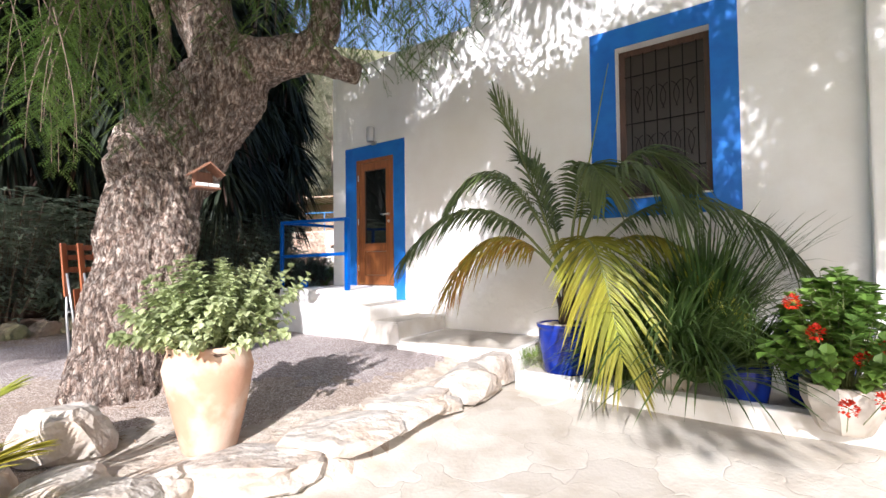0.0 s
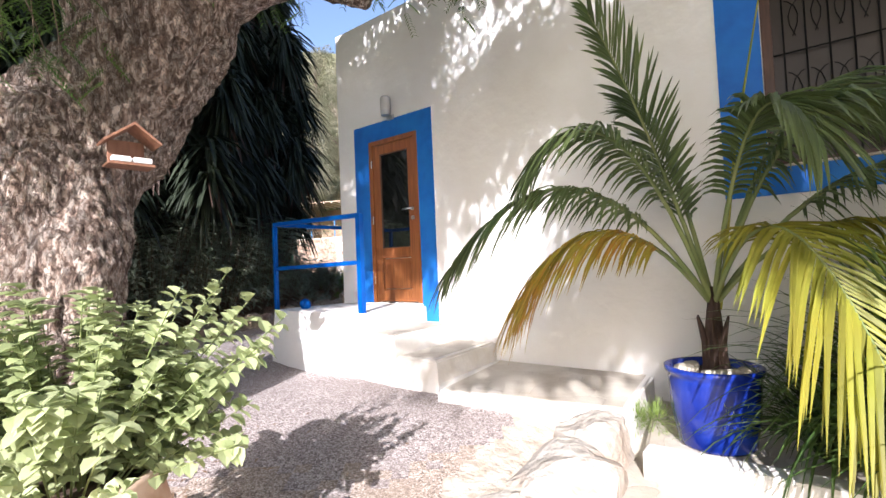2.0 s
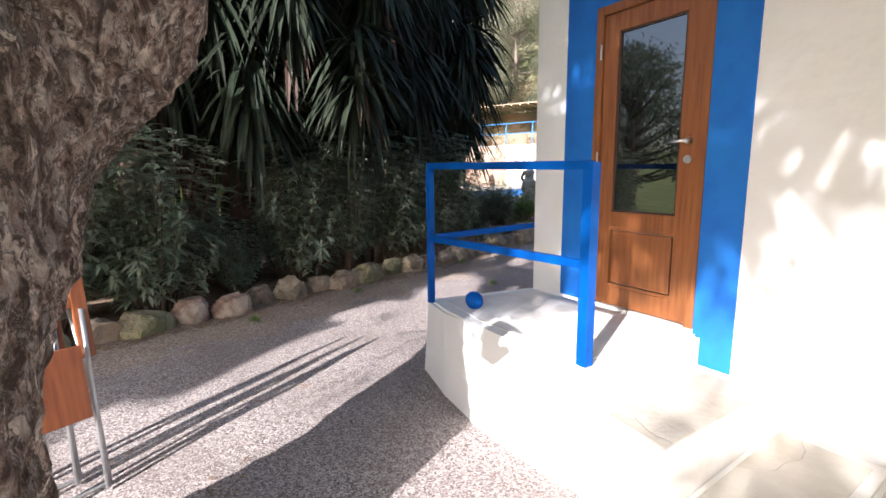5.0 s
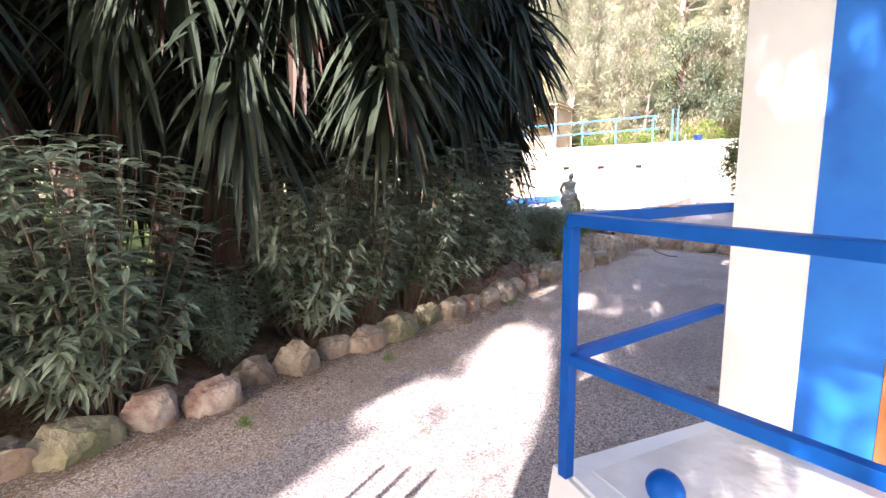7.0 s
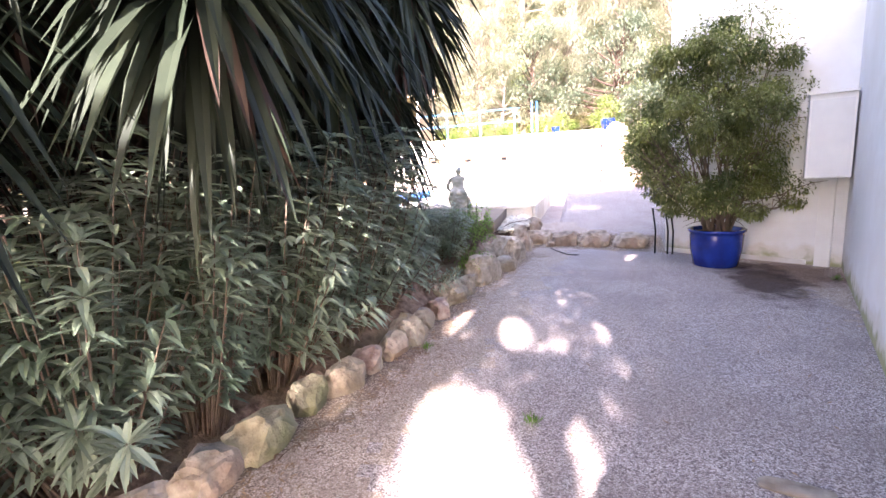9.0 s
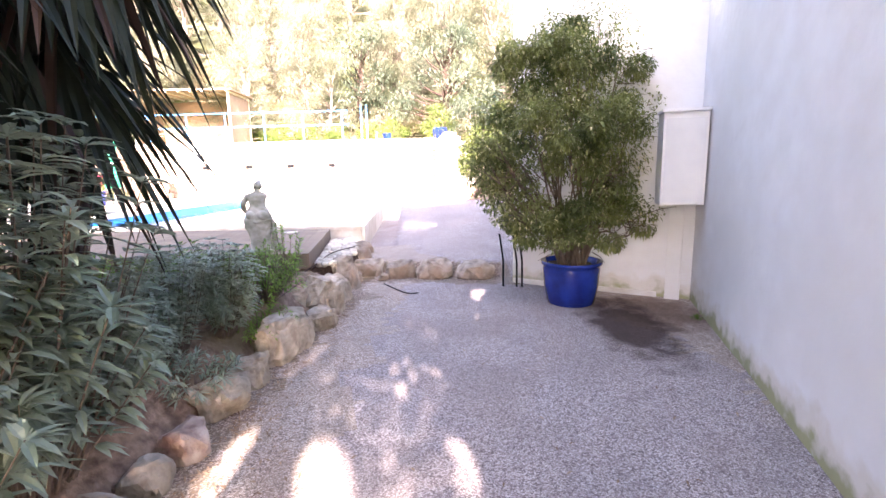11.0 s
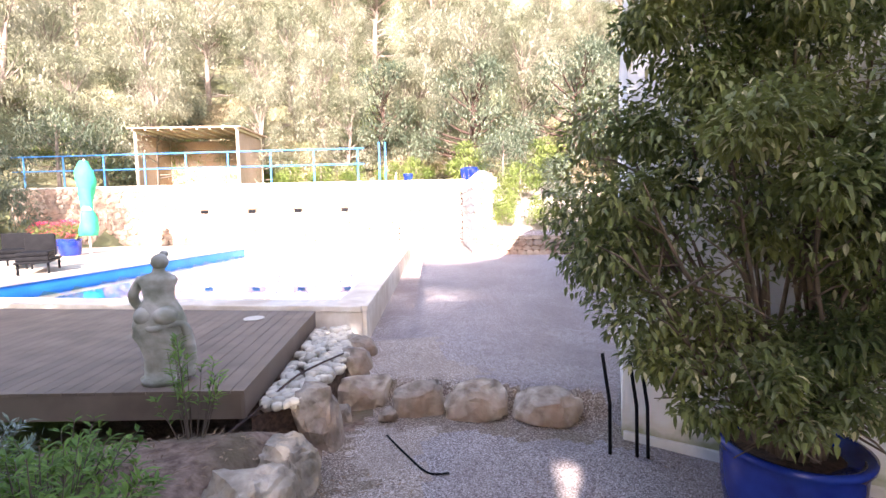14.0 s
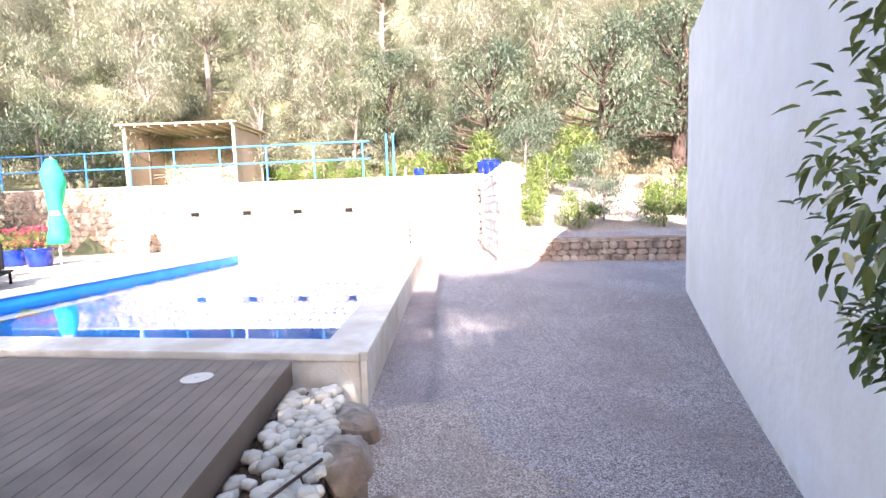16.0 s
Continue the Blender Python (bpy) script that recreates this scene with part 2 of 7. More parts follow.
def barkmat():
    """Flaking corky bark: long upright ridges, rough flecks and dark crevices."""
    m = bpy.data.materials.new("flaking_bark")
    m.use_nodes = True
    N, K = m.node_tree.nodes, m.node_tree.links
    b = N["Principled BSDF"]
    b.inputs["Roughness"].default_value = 0.95
    tc, mp, mx = N.new("ShaderNodeTexCoord"), N.new("ShaderNodeMapping"), N.new("ShaderNodeMix")
    mp.inputs["Scale"].default_value = (1.0, 1.0, 0.45)
    K.new(tc.outputs["Object"], mp.inputs[0])
    n = N.new("ShaderNodeTexNoise")
    n.inputs["Scale"].default_value, n.inputs["Detail"].default_value = 29, 9
    n.inputs["Roughness"].default_value, n.inputs["Distortion"].default_value = 0.66, 0.5
    K.new(mp.outputs[0], n.inputs["Vector"])
    mx.data_type = "RGBA"
    mx.inputs["Factor"].default_value = 0.16
    K.new(mp.outputs[0], mx.inputs["A"])
    K.new(n.outputs["Color"], mx.inputs["B"])
    v = N.new("ShaderNodeTexVoronoi")
    v.inputs["Scale"].default_value = 26.0
    K.new(mx.outputs["Result"], v.inputs["Vector"])
    c = N.new("ShaderNodeValToRGB")
    c.color_ramp.elements.new(0.5)
    for i, (q, col) in enumerate(((0.36, (0.10, 0.06, 0.045)), (0.47, (0.38, 0.27, 0.21)), (0.60, (0.78, 0.67, 0.58)))):
        c.color_ramp.elements[i].position, c.color_ramp.elements[i].color = q, (*col, 1)
    K.new(n.outputs["Fac"], c.inputs[0])
    sp, mr = N.new("ShaderNodeSeparateColor"), N.new("ShaderNodeMapRange")
    K.new(v.outputs["Color"], sp.inputs[0])
    mr.inputs["To Min"].default_value, mr.inputs["To Max"].default_value = 0.5, 1.4
    K.new(sp.outputs[0], mr.inputs["Value"])
    hs = N.new("ShaderNodeHueSaturation")
    K.new(mr.outputs[0], hs.inputs["Value"])
    K.new(c.outputs[0], hs.inputs["Color"])
    e, er, dk = N.new("ShaderNodeTexVoronoi"), N.new("ShaderNodeMapRange"), N.new("ShaderNodeMix")
    e.feature = "DISTANCE_TO_EDGE"
    e.inputs["Scale"].default_value = 18.0
    K.new(mx.outputs["Result"], e.inputs["Vector"])
    er.inputs["From Max"].default_value = 0.08
    K.new(e.outputs["Distance"], er.inputs["Value"])
    dk.data_type = "RGBA"
    dk.inputs["A"].default_value = (0.10, 0.06, 0.045, 1)
    K.new(er.outputs[0], dk.inputs["Factor"])
    K.new(hs.outputs[0], dk.inputs["B"])
    K.new(dk.outputs["Result"], b.inputs["Base Color"])
    ad, a2 = N.new("ShaderNodeMath"), N.new("ShaderNodeMath")
    ad.operation = a2.operation = "MULTIPLY_ADD"
    ad.inputs[1].default_value = -0.45
    K.new(v.outputs["Distance"], ad.inputs[0])
    K.new(n.outputs["Fac"], ad.inputs[2])
    a2.inputs[1].default_value = 0.55
    K.new(er.outputs[0], a2.inputs[0])
    K.new(ad.outputs[0], a2.inputs[2])
    ad = a2
    bp = N.new("ShaderNodeBump")
    bp.inputs["Strength"].default_value, bp.inputs["Distance"].default_value = 1.0, 0.07
    K.new(ad.outputs[0], bp.inputs["Height"])
    K.new(bp.outputs[0], b.inputs["Normal"])
    return m


M_BARK = barkmat()


def cellmat(name, cols, scale, edge, edge_col, bump, patch, patch_scale, rough=0.95, warp=0.0, grain=60.0, edge_w=0.05):
    """A ground of single stones: each cell has its own shade, with joints between them and broad dusty patches."""
    m = bpy.data.materials.new(name)
    m.use_nodes = True
    N, K = m.node_tree.nodes, m.node_tree.links
    b = N["Principled BSDF"]
    b.inputs["Roughness"].default_value = rough
    tc = N.new("ShaderNodeTexCoord")
    src = tc.outputs["Object"]
    if warp:
        wn_, mx = N.new("ShaderNodeTexNoise"), N.new("ShaderNodeMix")
        wn_.inputs["Scale"].default_value = 2.5
        mx.data_type = "RGBA"
        mx.inputs["Factor"].default_value = warp
        K.new(src, wn_.inputs["Vector"])
        K.new(src, mx.inputs["A"])
        K.new(wn_.outputs["Color"], mx.inputs["B"])
        src = mx.outputs["Result"]
    v, e = N.new("ShaderNodeTexVoronoi"), N.new("ShaderNodeTexVoronoi")
    e.feature = "DISTANCE_TO_EDGE"
    for q in (v, e):
        q.inputs["Scale"].default_value = scale
        K.new(src, q.inputs["Vector"])
    sp = N.new("ShaderNodeSeparateColor")
    K.new(v.outputs["Color"], sp.inputs[0])
    r = N.new("ShaderNodeValToRGB")
    while len(r.color_ramp.elements) < len(cols):
        r.color_ramp.elements.new(0.5)
    for i, c in enumerate(cols):
        r.color_ramp.elements[i].position = i / (len(cols) - 1)
        r.color_ramp.elements[i].color = (*c, 1)
    K.new(sp.outputs[0], r.inputs[0])
    n3, r3, mp_ = N.new("ShaderNodeTexNoise"), N.new("ShaderNodeValToRGB"), N.new("ShaderNodeMix")
    n3.inputs["Scale"].default_value = patch_scale
    n3.inputs["Detail"].default_value = 6
    r3.color_ramp.elements[0].position, r3.color_ramp.elements[1].position = 0.42, 0.7
    K.new(tc.outputs["Object"], n3.inputs["Vector"])
    K.new(n3.outputs["Fac"], r3.inputs[0])
    sc_ = N.new("ShaderNodeMath")
    sc_.operation = "MULTIPLY"
    sc_.inputs[1].default_value = 0.6
    K.new(r3.outputs[0], sc_.inputs[0])
    mp_.data_type = "RGBA"
    mp_.inputs["B"].default_value = (*patch, 1)
    K.new(sc_.outputs[0], mp_.inputs["Factor"])
    K.new(r.outputs[0], mp_.inputs["A"])
    er, me_ = N.new("ShaderNodeValToRGB"), N.new("ShaderNodeMix")
    er.color_ramp.elements[0].position, er.color_ramp.elements[1].position = 0.0, edge_w
    er.color_ramp.elements[0].color = (edge, edge, edge, 1)
    er.color_ramp.elements[1].color = (1, 1, 1, 1)
    K.new(e.outputs["Distance"], er.inputs[0])
    me_.data_type = "RGBA"
    me_.inputs["A"].default_value = (*edge_col, 1)
    K.new(er.outputs[0], me_.inputs["Factor"])
    K.new(mp_.outputs["Result"], me_.inputs["B"])
    K.new(me_.outputs["Result"], b.inputs["Base Color"])
    gn, ad, bp = N.new("ShaderNodeTexNoise"), N.new("ShaderNodeMath"), N.new("ShaderNodeBump")
    gn.inputs["Scale"].default_value = grain
    K.new(tc.outputs["Object"], gn.inputs["Vector"])
    ad.operation = "MULTIPLY_ADD"
    ad.inputs[1].default_value = 0.5
    K.new(gn.outputs["Fac"], ad.inputs[0])
    K.new(er.outputs[0], ad.inputs[2])
    bp.inputs["Strength"].default_value, bp.inputs["Distance"].default_value = 0.8, bump
    K.new(ad.outputs[0], bp.inputs["Height"])
    K.new(bp.outputs[0], b.inputs["Normal"])
    return m


M_GRAVEL = cellmat("gravel", [(0.13, 0.105, 0.10), (0.40, 0.33, 0.31), (0.58, 0.51, 0.485), (0.80, 0.75, 0.72)], 98, 0.2, (0.13, 0.10, 0.09), 0.006, (0.31, 0.255, 0.235), 0.9, edge_w=0.12)
M_GRAVB = cellmat("dusty_gravel", [(0.15, 0.115, 0.09), (0.42, 0.33, 0.27), (0.60, 0.50, 0.42), (0.82, 0.74, 0.66)], 98, 0.3, (0.18, 0.13, 0.10), 0.006, (0.38, 0.30, 0.235), 1.9, edge_w=0.12)


def damp(m, cx, cy, rx, ry, turn, tint):
    """A damp, earthy stain with ragged edges on the gravel round (cx, cy)."""
    N, K = m.node_tree.nodes, m.node_tree.links
    b = N["Principled BSDF"]
    old = b.inputs["Base Color"].links[0].from_socket
    tc, mp, n, wp = N.new("ShaderNodeTexCoord"), N.new("ShaderNodeMapping"), N.new("ShaderNodeTexNoise"), N.new("ShaderNodeMix")
    mp.vector_type = "TEXTURE"
    mp.inputs["Location"].default_value = (cx, cy, 0.0)
    mp.inputs["Rotation"].default_value = (0, 0, radians(turn))
    mp.inputs["Scale"].default_value = (rx, ry, 6.0)
    n.inputs["Scale"].default_value, n.inputs["Detail"].default_value = 3.0, 7
    K.new(tc.outputs["Object"], n.inputs["Vector"])
    K.new(tc.outputs["Object"], mp.inputs[0])
    ln, ad, mr = N.new("ShaderNodeVectorMath"), N.new("ShaderNodeMath"), N.new("ShaderNodeMapRange")
    ln.operation = "LENGTH"
    K.new(mp.outputs[0], ln.inputs[0])
    ad.operation = "MULTIPLY_ADD"
    ad.inputs[1].default_value = 1.3
    K.new(n.outputs["Fac"], ad.inputs[0])
    K.new(ln.outputs["Value"], ad.inputs[2])
    mr.inputs["From Min"].default_value, mr.inputs["From Max"].default_value = 1.2, 1.75
    mr.inputs["To Min"].default_value, mr.inputs["To Max"].default_value = 0.93, 0.0
    K.new(ad.outputs[0], mr.inputs["Value"])
    wp.data_type, wp.blend_type = "RGBA", "MULTIPLY"
    wp.inputs["B"].default_value = (*tint, 1)
    K.new(mr.outputs[0], wp.inputs["Factor"])
    K.new(old, wp.inputs["A"])
    K.new(wp.outputs["Result"], b.inputs["Base Color"])


for m_ in (M_GRAVEL, M_GRAVB):
    damp(m_, 0.78, 14.55, 0.55, 1.35, -14, (0.16, 0.11, 0.09))
    damp(m_, 1.45, 14.9, 0.7, 0.9, 0, (0.5, 0.4, 0.34))
M_DIRT = cellmat("dusty_soil", [(0.13, 0.095, 0.07), (0.26, 0.19, 0.145), (0.38, 0.29, 0.225), (0.66, 0.57, 0.48)], 85, 0.4, (0.14, 0.10, 0.075), 0.006, (0.20, 0.165, 0.095), 3.2, edge_w=0.10)
M_PAVE = cellmat("stone_paving", [(0.46, 0.42, 0.36), (0.52, 0.48, 0.41), (0.56, 0.52, 0.45), (0.60, 0.56, 0.49)], 2.3, 0.7, (0.36, 0.31, 0.25), 0.014, (0.34, 0.28, 0.21), 3.2, warp=0.3, grain=34, edge_w=0.007)


M_WHITEM = mat("mossy_footed_limewash", (0.78, 0.77, 0.76), (0.83, 0.83, 0.83), 3, 0.9, 0.5, 9, c3=(0.74, 0.73, 0.71), s3=0.5, bdist=0.02)


def moss_foot(m):
    """Green and earthy splashes along the foot of a wall."""
    N, K = m.node_tree.nodes, m.node_tree.links
    b = N["Principled BSDF"]
    old = b.inputs["Base Color"].links[0].from_socket
    ge, sp, n = N.new("ShaderNodeNewGeometry"), N.new("ShaderNodeSeparateXYZ"), N.new("ShaderNodeTexNoise")
    n.inputs["Scale"].default_value, n.inputs["Detail"].default_value = 4.5, 7
    K.new(ge.outputs["Position"], n.inputs["Vector"])
    K.new(ge.outputs["Position"], sp.inputs[0])
    for k, (top, tint) in enumerate(((0.42, (0.86, 0.82, 0.74)), (0.26, (0.42, 0.46, 0.22)))):
        ad, mr, mx = N.new("ShaderNodeMath"), N.new("ShaderNodeMapRange"), N.new("ShaderNodeMix")
        ad.operation = "MULTIPLY_ADD"
        ad.inputs[1].default_value = -0.5
        K.new(n.outputs["Fac"], ad.inputs[0])
        K.new(sp.outputs["Z"], ad.inputs[2])
        mr.inputs["From Min"].default_value, mr.inputs["From Max"].default_value = top - 0.40, top - 0.28
        mr.inputs["To Min"].default_value, mr.inputs["To Max"].default_value = 0.85, 0.0
        K.new(ad.outputs[0], mr.inputs["Value"])
        mx.data_type, mx.blend_type = "RGBA", "MULTIPLY"
        mx.inputs["B"].default_value = (*tint, 1)
        K.new(mr.outputs[0], mx.inputs["Factor"])
        K.new(old, mx.inputs["A"])
        K.new(mx.outputs["Result"], b.inputs["Base Color"])
        old = mx.outputs["Result"]


moss_foot(M_WHITEM)

# ---- mesh helpers ----
def part(name, bm, material, parent, label="", kind="", smooth=False):
    me = bpy.data.meshes.new(name)
    bm.to_mesh(me)
    bm.free()
    return fix(name, me, material, parent, label, kind, smooth)


def fix(name, me, material, parent, label="", kind="", smooth=False):
    for m in material if isinstance(material, (list, tuple)) else [material]:
        me.materials.append(m)
    if smooth:
        me.polygons.foreach_set("use_smooth", [True] * len(me.polygons))
    ob = new(name, me)
    ob.parent = parent
    return tagged(ob, label, kind=kind)


def raw(name, verts, faces, material, parent=None, label="", kind="", smooth=False, mats=None):
    me = bpy.data.meshes.new(name)
    me.from_pydata(verts, [], faces)
    ob = fix(name, me, material, parent, label, kind, smooth)
    if mats is not None:
        me.polygons.foreach_set("material_index", mats)
    return ob


def thing(name, at, label, category, group="", rz=0.0):
    e = new(name)
    e.empty_display_size = 0.1
    e.matrix_world = pose(*at, 0, 0, rz)
    return tagged(e, label, category, group)


def box(bm, x0, y0, z0, x1, y1, z1, bevel=0.0, m=None):
    vs = [bm.verts.new(p) for p in ((x0, y0, z0), (x1, y0, z0), (x1, y1, z0), (x0, y1, z0), (x0, y0, z1), (x1, y0, z1), (x1, y1, z1), (x0, y1, z1))]
    fs = [bm.faces.new([vs[i] for i in f]) for f in ((3, 2, 1, 0), (4, 5, 6, 7), (0, 1, 5, 4), (1, 2, 6, 5), (2, 3, 7, 6), (3, 0, 4, 7))]
    if bevel:
        es = list({e for f in fs for e in f.edges})
        r = bmesh.ops.bevel(bm, geom=es, offset=bevel, segments=2, affect="EDGES", profile=0.6)
        vs = list({v for f in r["faces"] for v in f.verts} | {v for v in vs if v.is_valid})
    if m is not None:
        bmesh.ops.transform(bm, matrix=m, verts=[v for v in vs if v.is_valid])
    return vs


def boxes(*specs, bevel=0.0, m=None):
    bm = bmesh.new()
    for s in specs:
        box(bm, *s, bevel=bevel, m=m)
    return bm


def tube(bm, pts, radii, n=8, closed=True, lump=0.0, seed=0):
    """A limb through points, of the given radii."""
    rings = []
    pts = [Vector(p) for p in pts]
    side = None
    for i, p in enumerate(pts):
        d = (pts[min(i + 1, len(pts) - 1)] - pts[max(i - 1, 0)]).normalized()
        if side is None:
            side = d.orthogonal().normalized()
        side = (side - d * side.dot(d)).normalized()
        up = d.cross(side)
        ring = []
        for k in range(n):
            a = 2 * math.pi * k / n
            w = side * math.cos(a) + up * math.sin(a)
            r = radii[i]
            if lump:
                r *= 1 + lump * noise.noise((p + w * radii[i]) * 2.2 + Vector((seed, 0, 0)))
            ring.append(bm.verts.new(p + w * r))
        rings.append(ring)
    for a, b in zip(rings, rings[1:]):
        for k in range(n):
            bm.faces.new((a[k], a[(k + 1) % n], b[(k + 1) % n], b[k]))
    if closed:
        bm.faces.new(rings[0][::-1])
        bm.faces.new(rings[-1])
    return rings


def lathe(profile, n=32, wobble=0.0):
    """A turned body from (radius, height) pairs; a zero radius closes it."""
    bm = bmesh.new()
    rings = []
    for r, z in profile:
        if r <= 1e-6:
            rings.append([bm.verts.new((0, 0, z))])
        else:
            rings.append([bm.verts.new(((r + wobble * math.sin(3 * a + z * 5)) * math.cos(a), (r + wobble * math.sin(3 * a + z * 5)) * math.sin(a), z)) for a in (2 * math.pi * k / n for k in range(n))])
    for a, b in zip(rings, rings[1:]):
        for k in range(n):
            q = [a[k % len(a)], a[(k + 1) % len(a)], b[(k + 1) % len(b)], b[k % len(b)]]
            q = list(dict.fromkeys(q))
            if len(q) > 2:
                bm.faces.new(q)
    return bm


def rock_bm(sx, sy, sz, seed, sub=2, rough=0.35):
    """A weathered boulder: rounded corners, flat-ish faces, chipped and pitted."""
    bm = bmesh.new()
    bmesh.ops.create_icosphere(bm, subdivisions=sub, radius=1)
    o = Vector((seed * 3.1, seed * 1.7, seed))
    q = random.Random(seed)
    cuts = [(Vector((q.uniform(-1, 1), q.uniform(-1, 1), q.uniform(-0.4, 1))).normalized(), q.uniform(0.72, 0.95)) for _ in range(9 if rough > 0.22 else 0)]
    for v in bm.verts:
        c = v.co.copy()
        w = Vector([math.copysign(abs(a) ** 0.62, a) for a in c])
        for n, d in cuts:
            k = w.dot(n) - d
            if k > 0:
                w -= n * k * 0.9
        w *= 1 + rough * 0.55 * noise.noise(c * 1.3 + o) + rough * 0.4 * noise.noise(c * 3.2 + o) + rough * 0.2 * noise.noise(c * 7 + o)
        v.co = Vector((w.x * sx, w.y * sy, max(w.z, -0.75) * sz))
    return bm


rng = np.random.default_rng(7)


def leaf_arrays(C, D, L, W, droop=0.0, up=None, fold=0.25, segs=2):
    """Leaves at C along D (unit), length L, width W: a folded blade with a bend each. Returns verts, faces."""
    n = len(C)
    C, D = np.asarray(C, float), np.asarray(D, float)
    L, W = np.broadcast_to(L, n).astype(float), np.broadcast_to(W, n).astype(float)
    D = D / np.linalg.norm(D, axis=1, keepdims=True)
    u = np.tile([0, 0, 1.0], (n, 1)) if up is None else np.asarray(up, float)
    S = np.cross(D, u)
    bad = np.linalg.norm(S, axis=1) < 1e-3
    S[bad] = [1, 0, 0]
    S /= np.linalg.norm(S, axis=1, keepdims=True)
    U = np.cross(S, D)
    prof = {2: (0.0, 0.45, 1.0), 3: (0.0, 0.3, 0.68, 1.0), 4: (0.0, 0.22, 0.5, 0.78, 1.0)}[segs]
    wid = {2: (0.12, 1.0, 0.0), 3: (0.3, 1.0, 0.75, 0.0), 4: (0.5, 0.95, 1.0, 0.7, 0.0)}[segs]
    V, per = [], 3 * segs + 1
    for t, w in zip(prof, wid):
        mid = C + D * (L * t)[:, None] - np.array([0, 0, 1.0]) * (L * droop * t * t)[:, None]
        if w == 0.0:
            V.append(mid)
        else:
            off = S * (W * w / 2)[:, None]
            lift = U * (W * w * fold)[:, None]
            V += [mid - off + lift, mid, mid + off + lift]
    V = np.stack(V, 1).reshape(-1, 3)
    F = []
    for i in range(segs - 1):
        a = 3 * i
        F += [(a, a + 1, a + 4, a + 3), (a + 1, a + 2, a + 5, a + 4)]
    a = 3 * (segs - 1)
    T = [(a, a + 1, a + 3), (a + 1, a + 2, a + 3)]
    base = np.arange(n)[:, None, None] * per
    Q = (np.array(F)[None] + base).reshape(-1, 4).tolist() if F else []
    T = (np.array(T)[None] + base).reshape(-1, 3).tolist()
    return V, Q + T


def leaves(name, C, D, L, W, material, parent, label="", kind="stuff", **k):
    V, F = leaf_arrays(C, D, L, W, **k)
    return raw(name, V.tolist(), F, material, parent, label, kind)


def rdir(n, zlo=-1.0, zhi=1.0):
    z = rng.uniform(zlo, zhi, n)
    a = rng.uniform(0, 2 * math.pi, n)
    r = np.sqrt(1 - z * z)
    return np.stack([r * np.cos(a), r * np.sin(a), z], 1)


def clump_points(centres, radii, n, shell=0.55):
    """n points in blobs, denser towards their skins."""
    centres, radii = np.asarray(centres, float), np.asarray(radii, float)
    if radii.ndim == 1:
        radii = np.repeat(radii[:, None], 3, 1)
    i = rng.integers(0, len(centres), n)
    d = rdir(n)
    r = rng.uniform(shell, 1.05, n)[:, None]
    return centres[i] + d * r * radii[i], d


# ---- ground ----
def sm(a, b, v):
    t = min(1.0, max(0.0, (v - a) / (b - a)))
    return t * t * (3 - 2 * t)


ROCKLINE = [(-8.0, 4.2), (-6.6, 5.6), (-6.0, 7.0), (-5.6, 8.0), (-5.4, 9.2), (-4.9, 10.25), (-4.4, 11.3), (-4.05, 12.5), (-3.55, 14.4), (-3.1, 15.7), (-2.6, 17.1), (-1.9, 18.2)]


def rock_x(y):
    return float(np.interp(y, [p[1] for p in ROCKLINE], [p[0] for p in ROCKLINE]))


EDGE = [(-9.0, 2.2), (-3.2, 2.55), (-1.5, 2.75), (-0.75, 2.95), (-0.3, 3.5), (0.15, 4.25), (0.62, 5.1)]


def edge_side(x, y):
    """Positive on the gravel side of the stone edge, in metres (rough)."""
    if x < 0.62:
        return y - float(np.interp(x, [p[0] for p in EDGE], [p[1] for p in EDGE]))
    return -1.0


def pool_side(x, y):
    """Inside distance in the pool: positive within."""
    d = 9.0
    for (ax, ay), (bx, by) in zip(POOL, POOL[1:] + POOL[:1]):
        ex, ey = bx - ax, by - ay
        d = min(d, (ex * (y - ay) - ey * (x - ax)) / math.hypot(ex, ey))
    return d


POOL = [(-10.3, 23.7), (-2.35, 21.05), (0.0, 33.3), (-6.6, 34.9)]


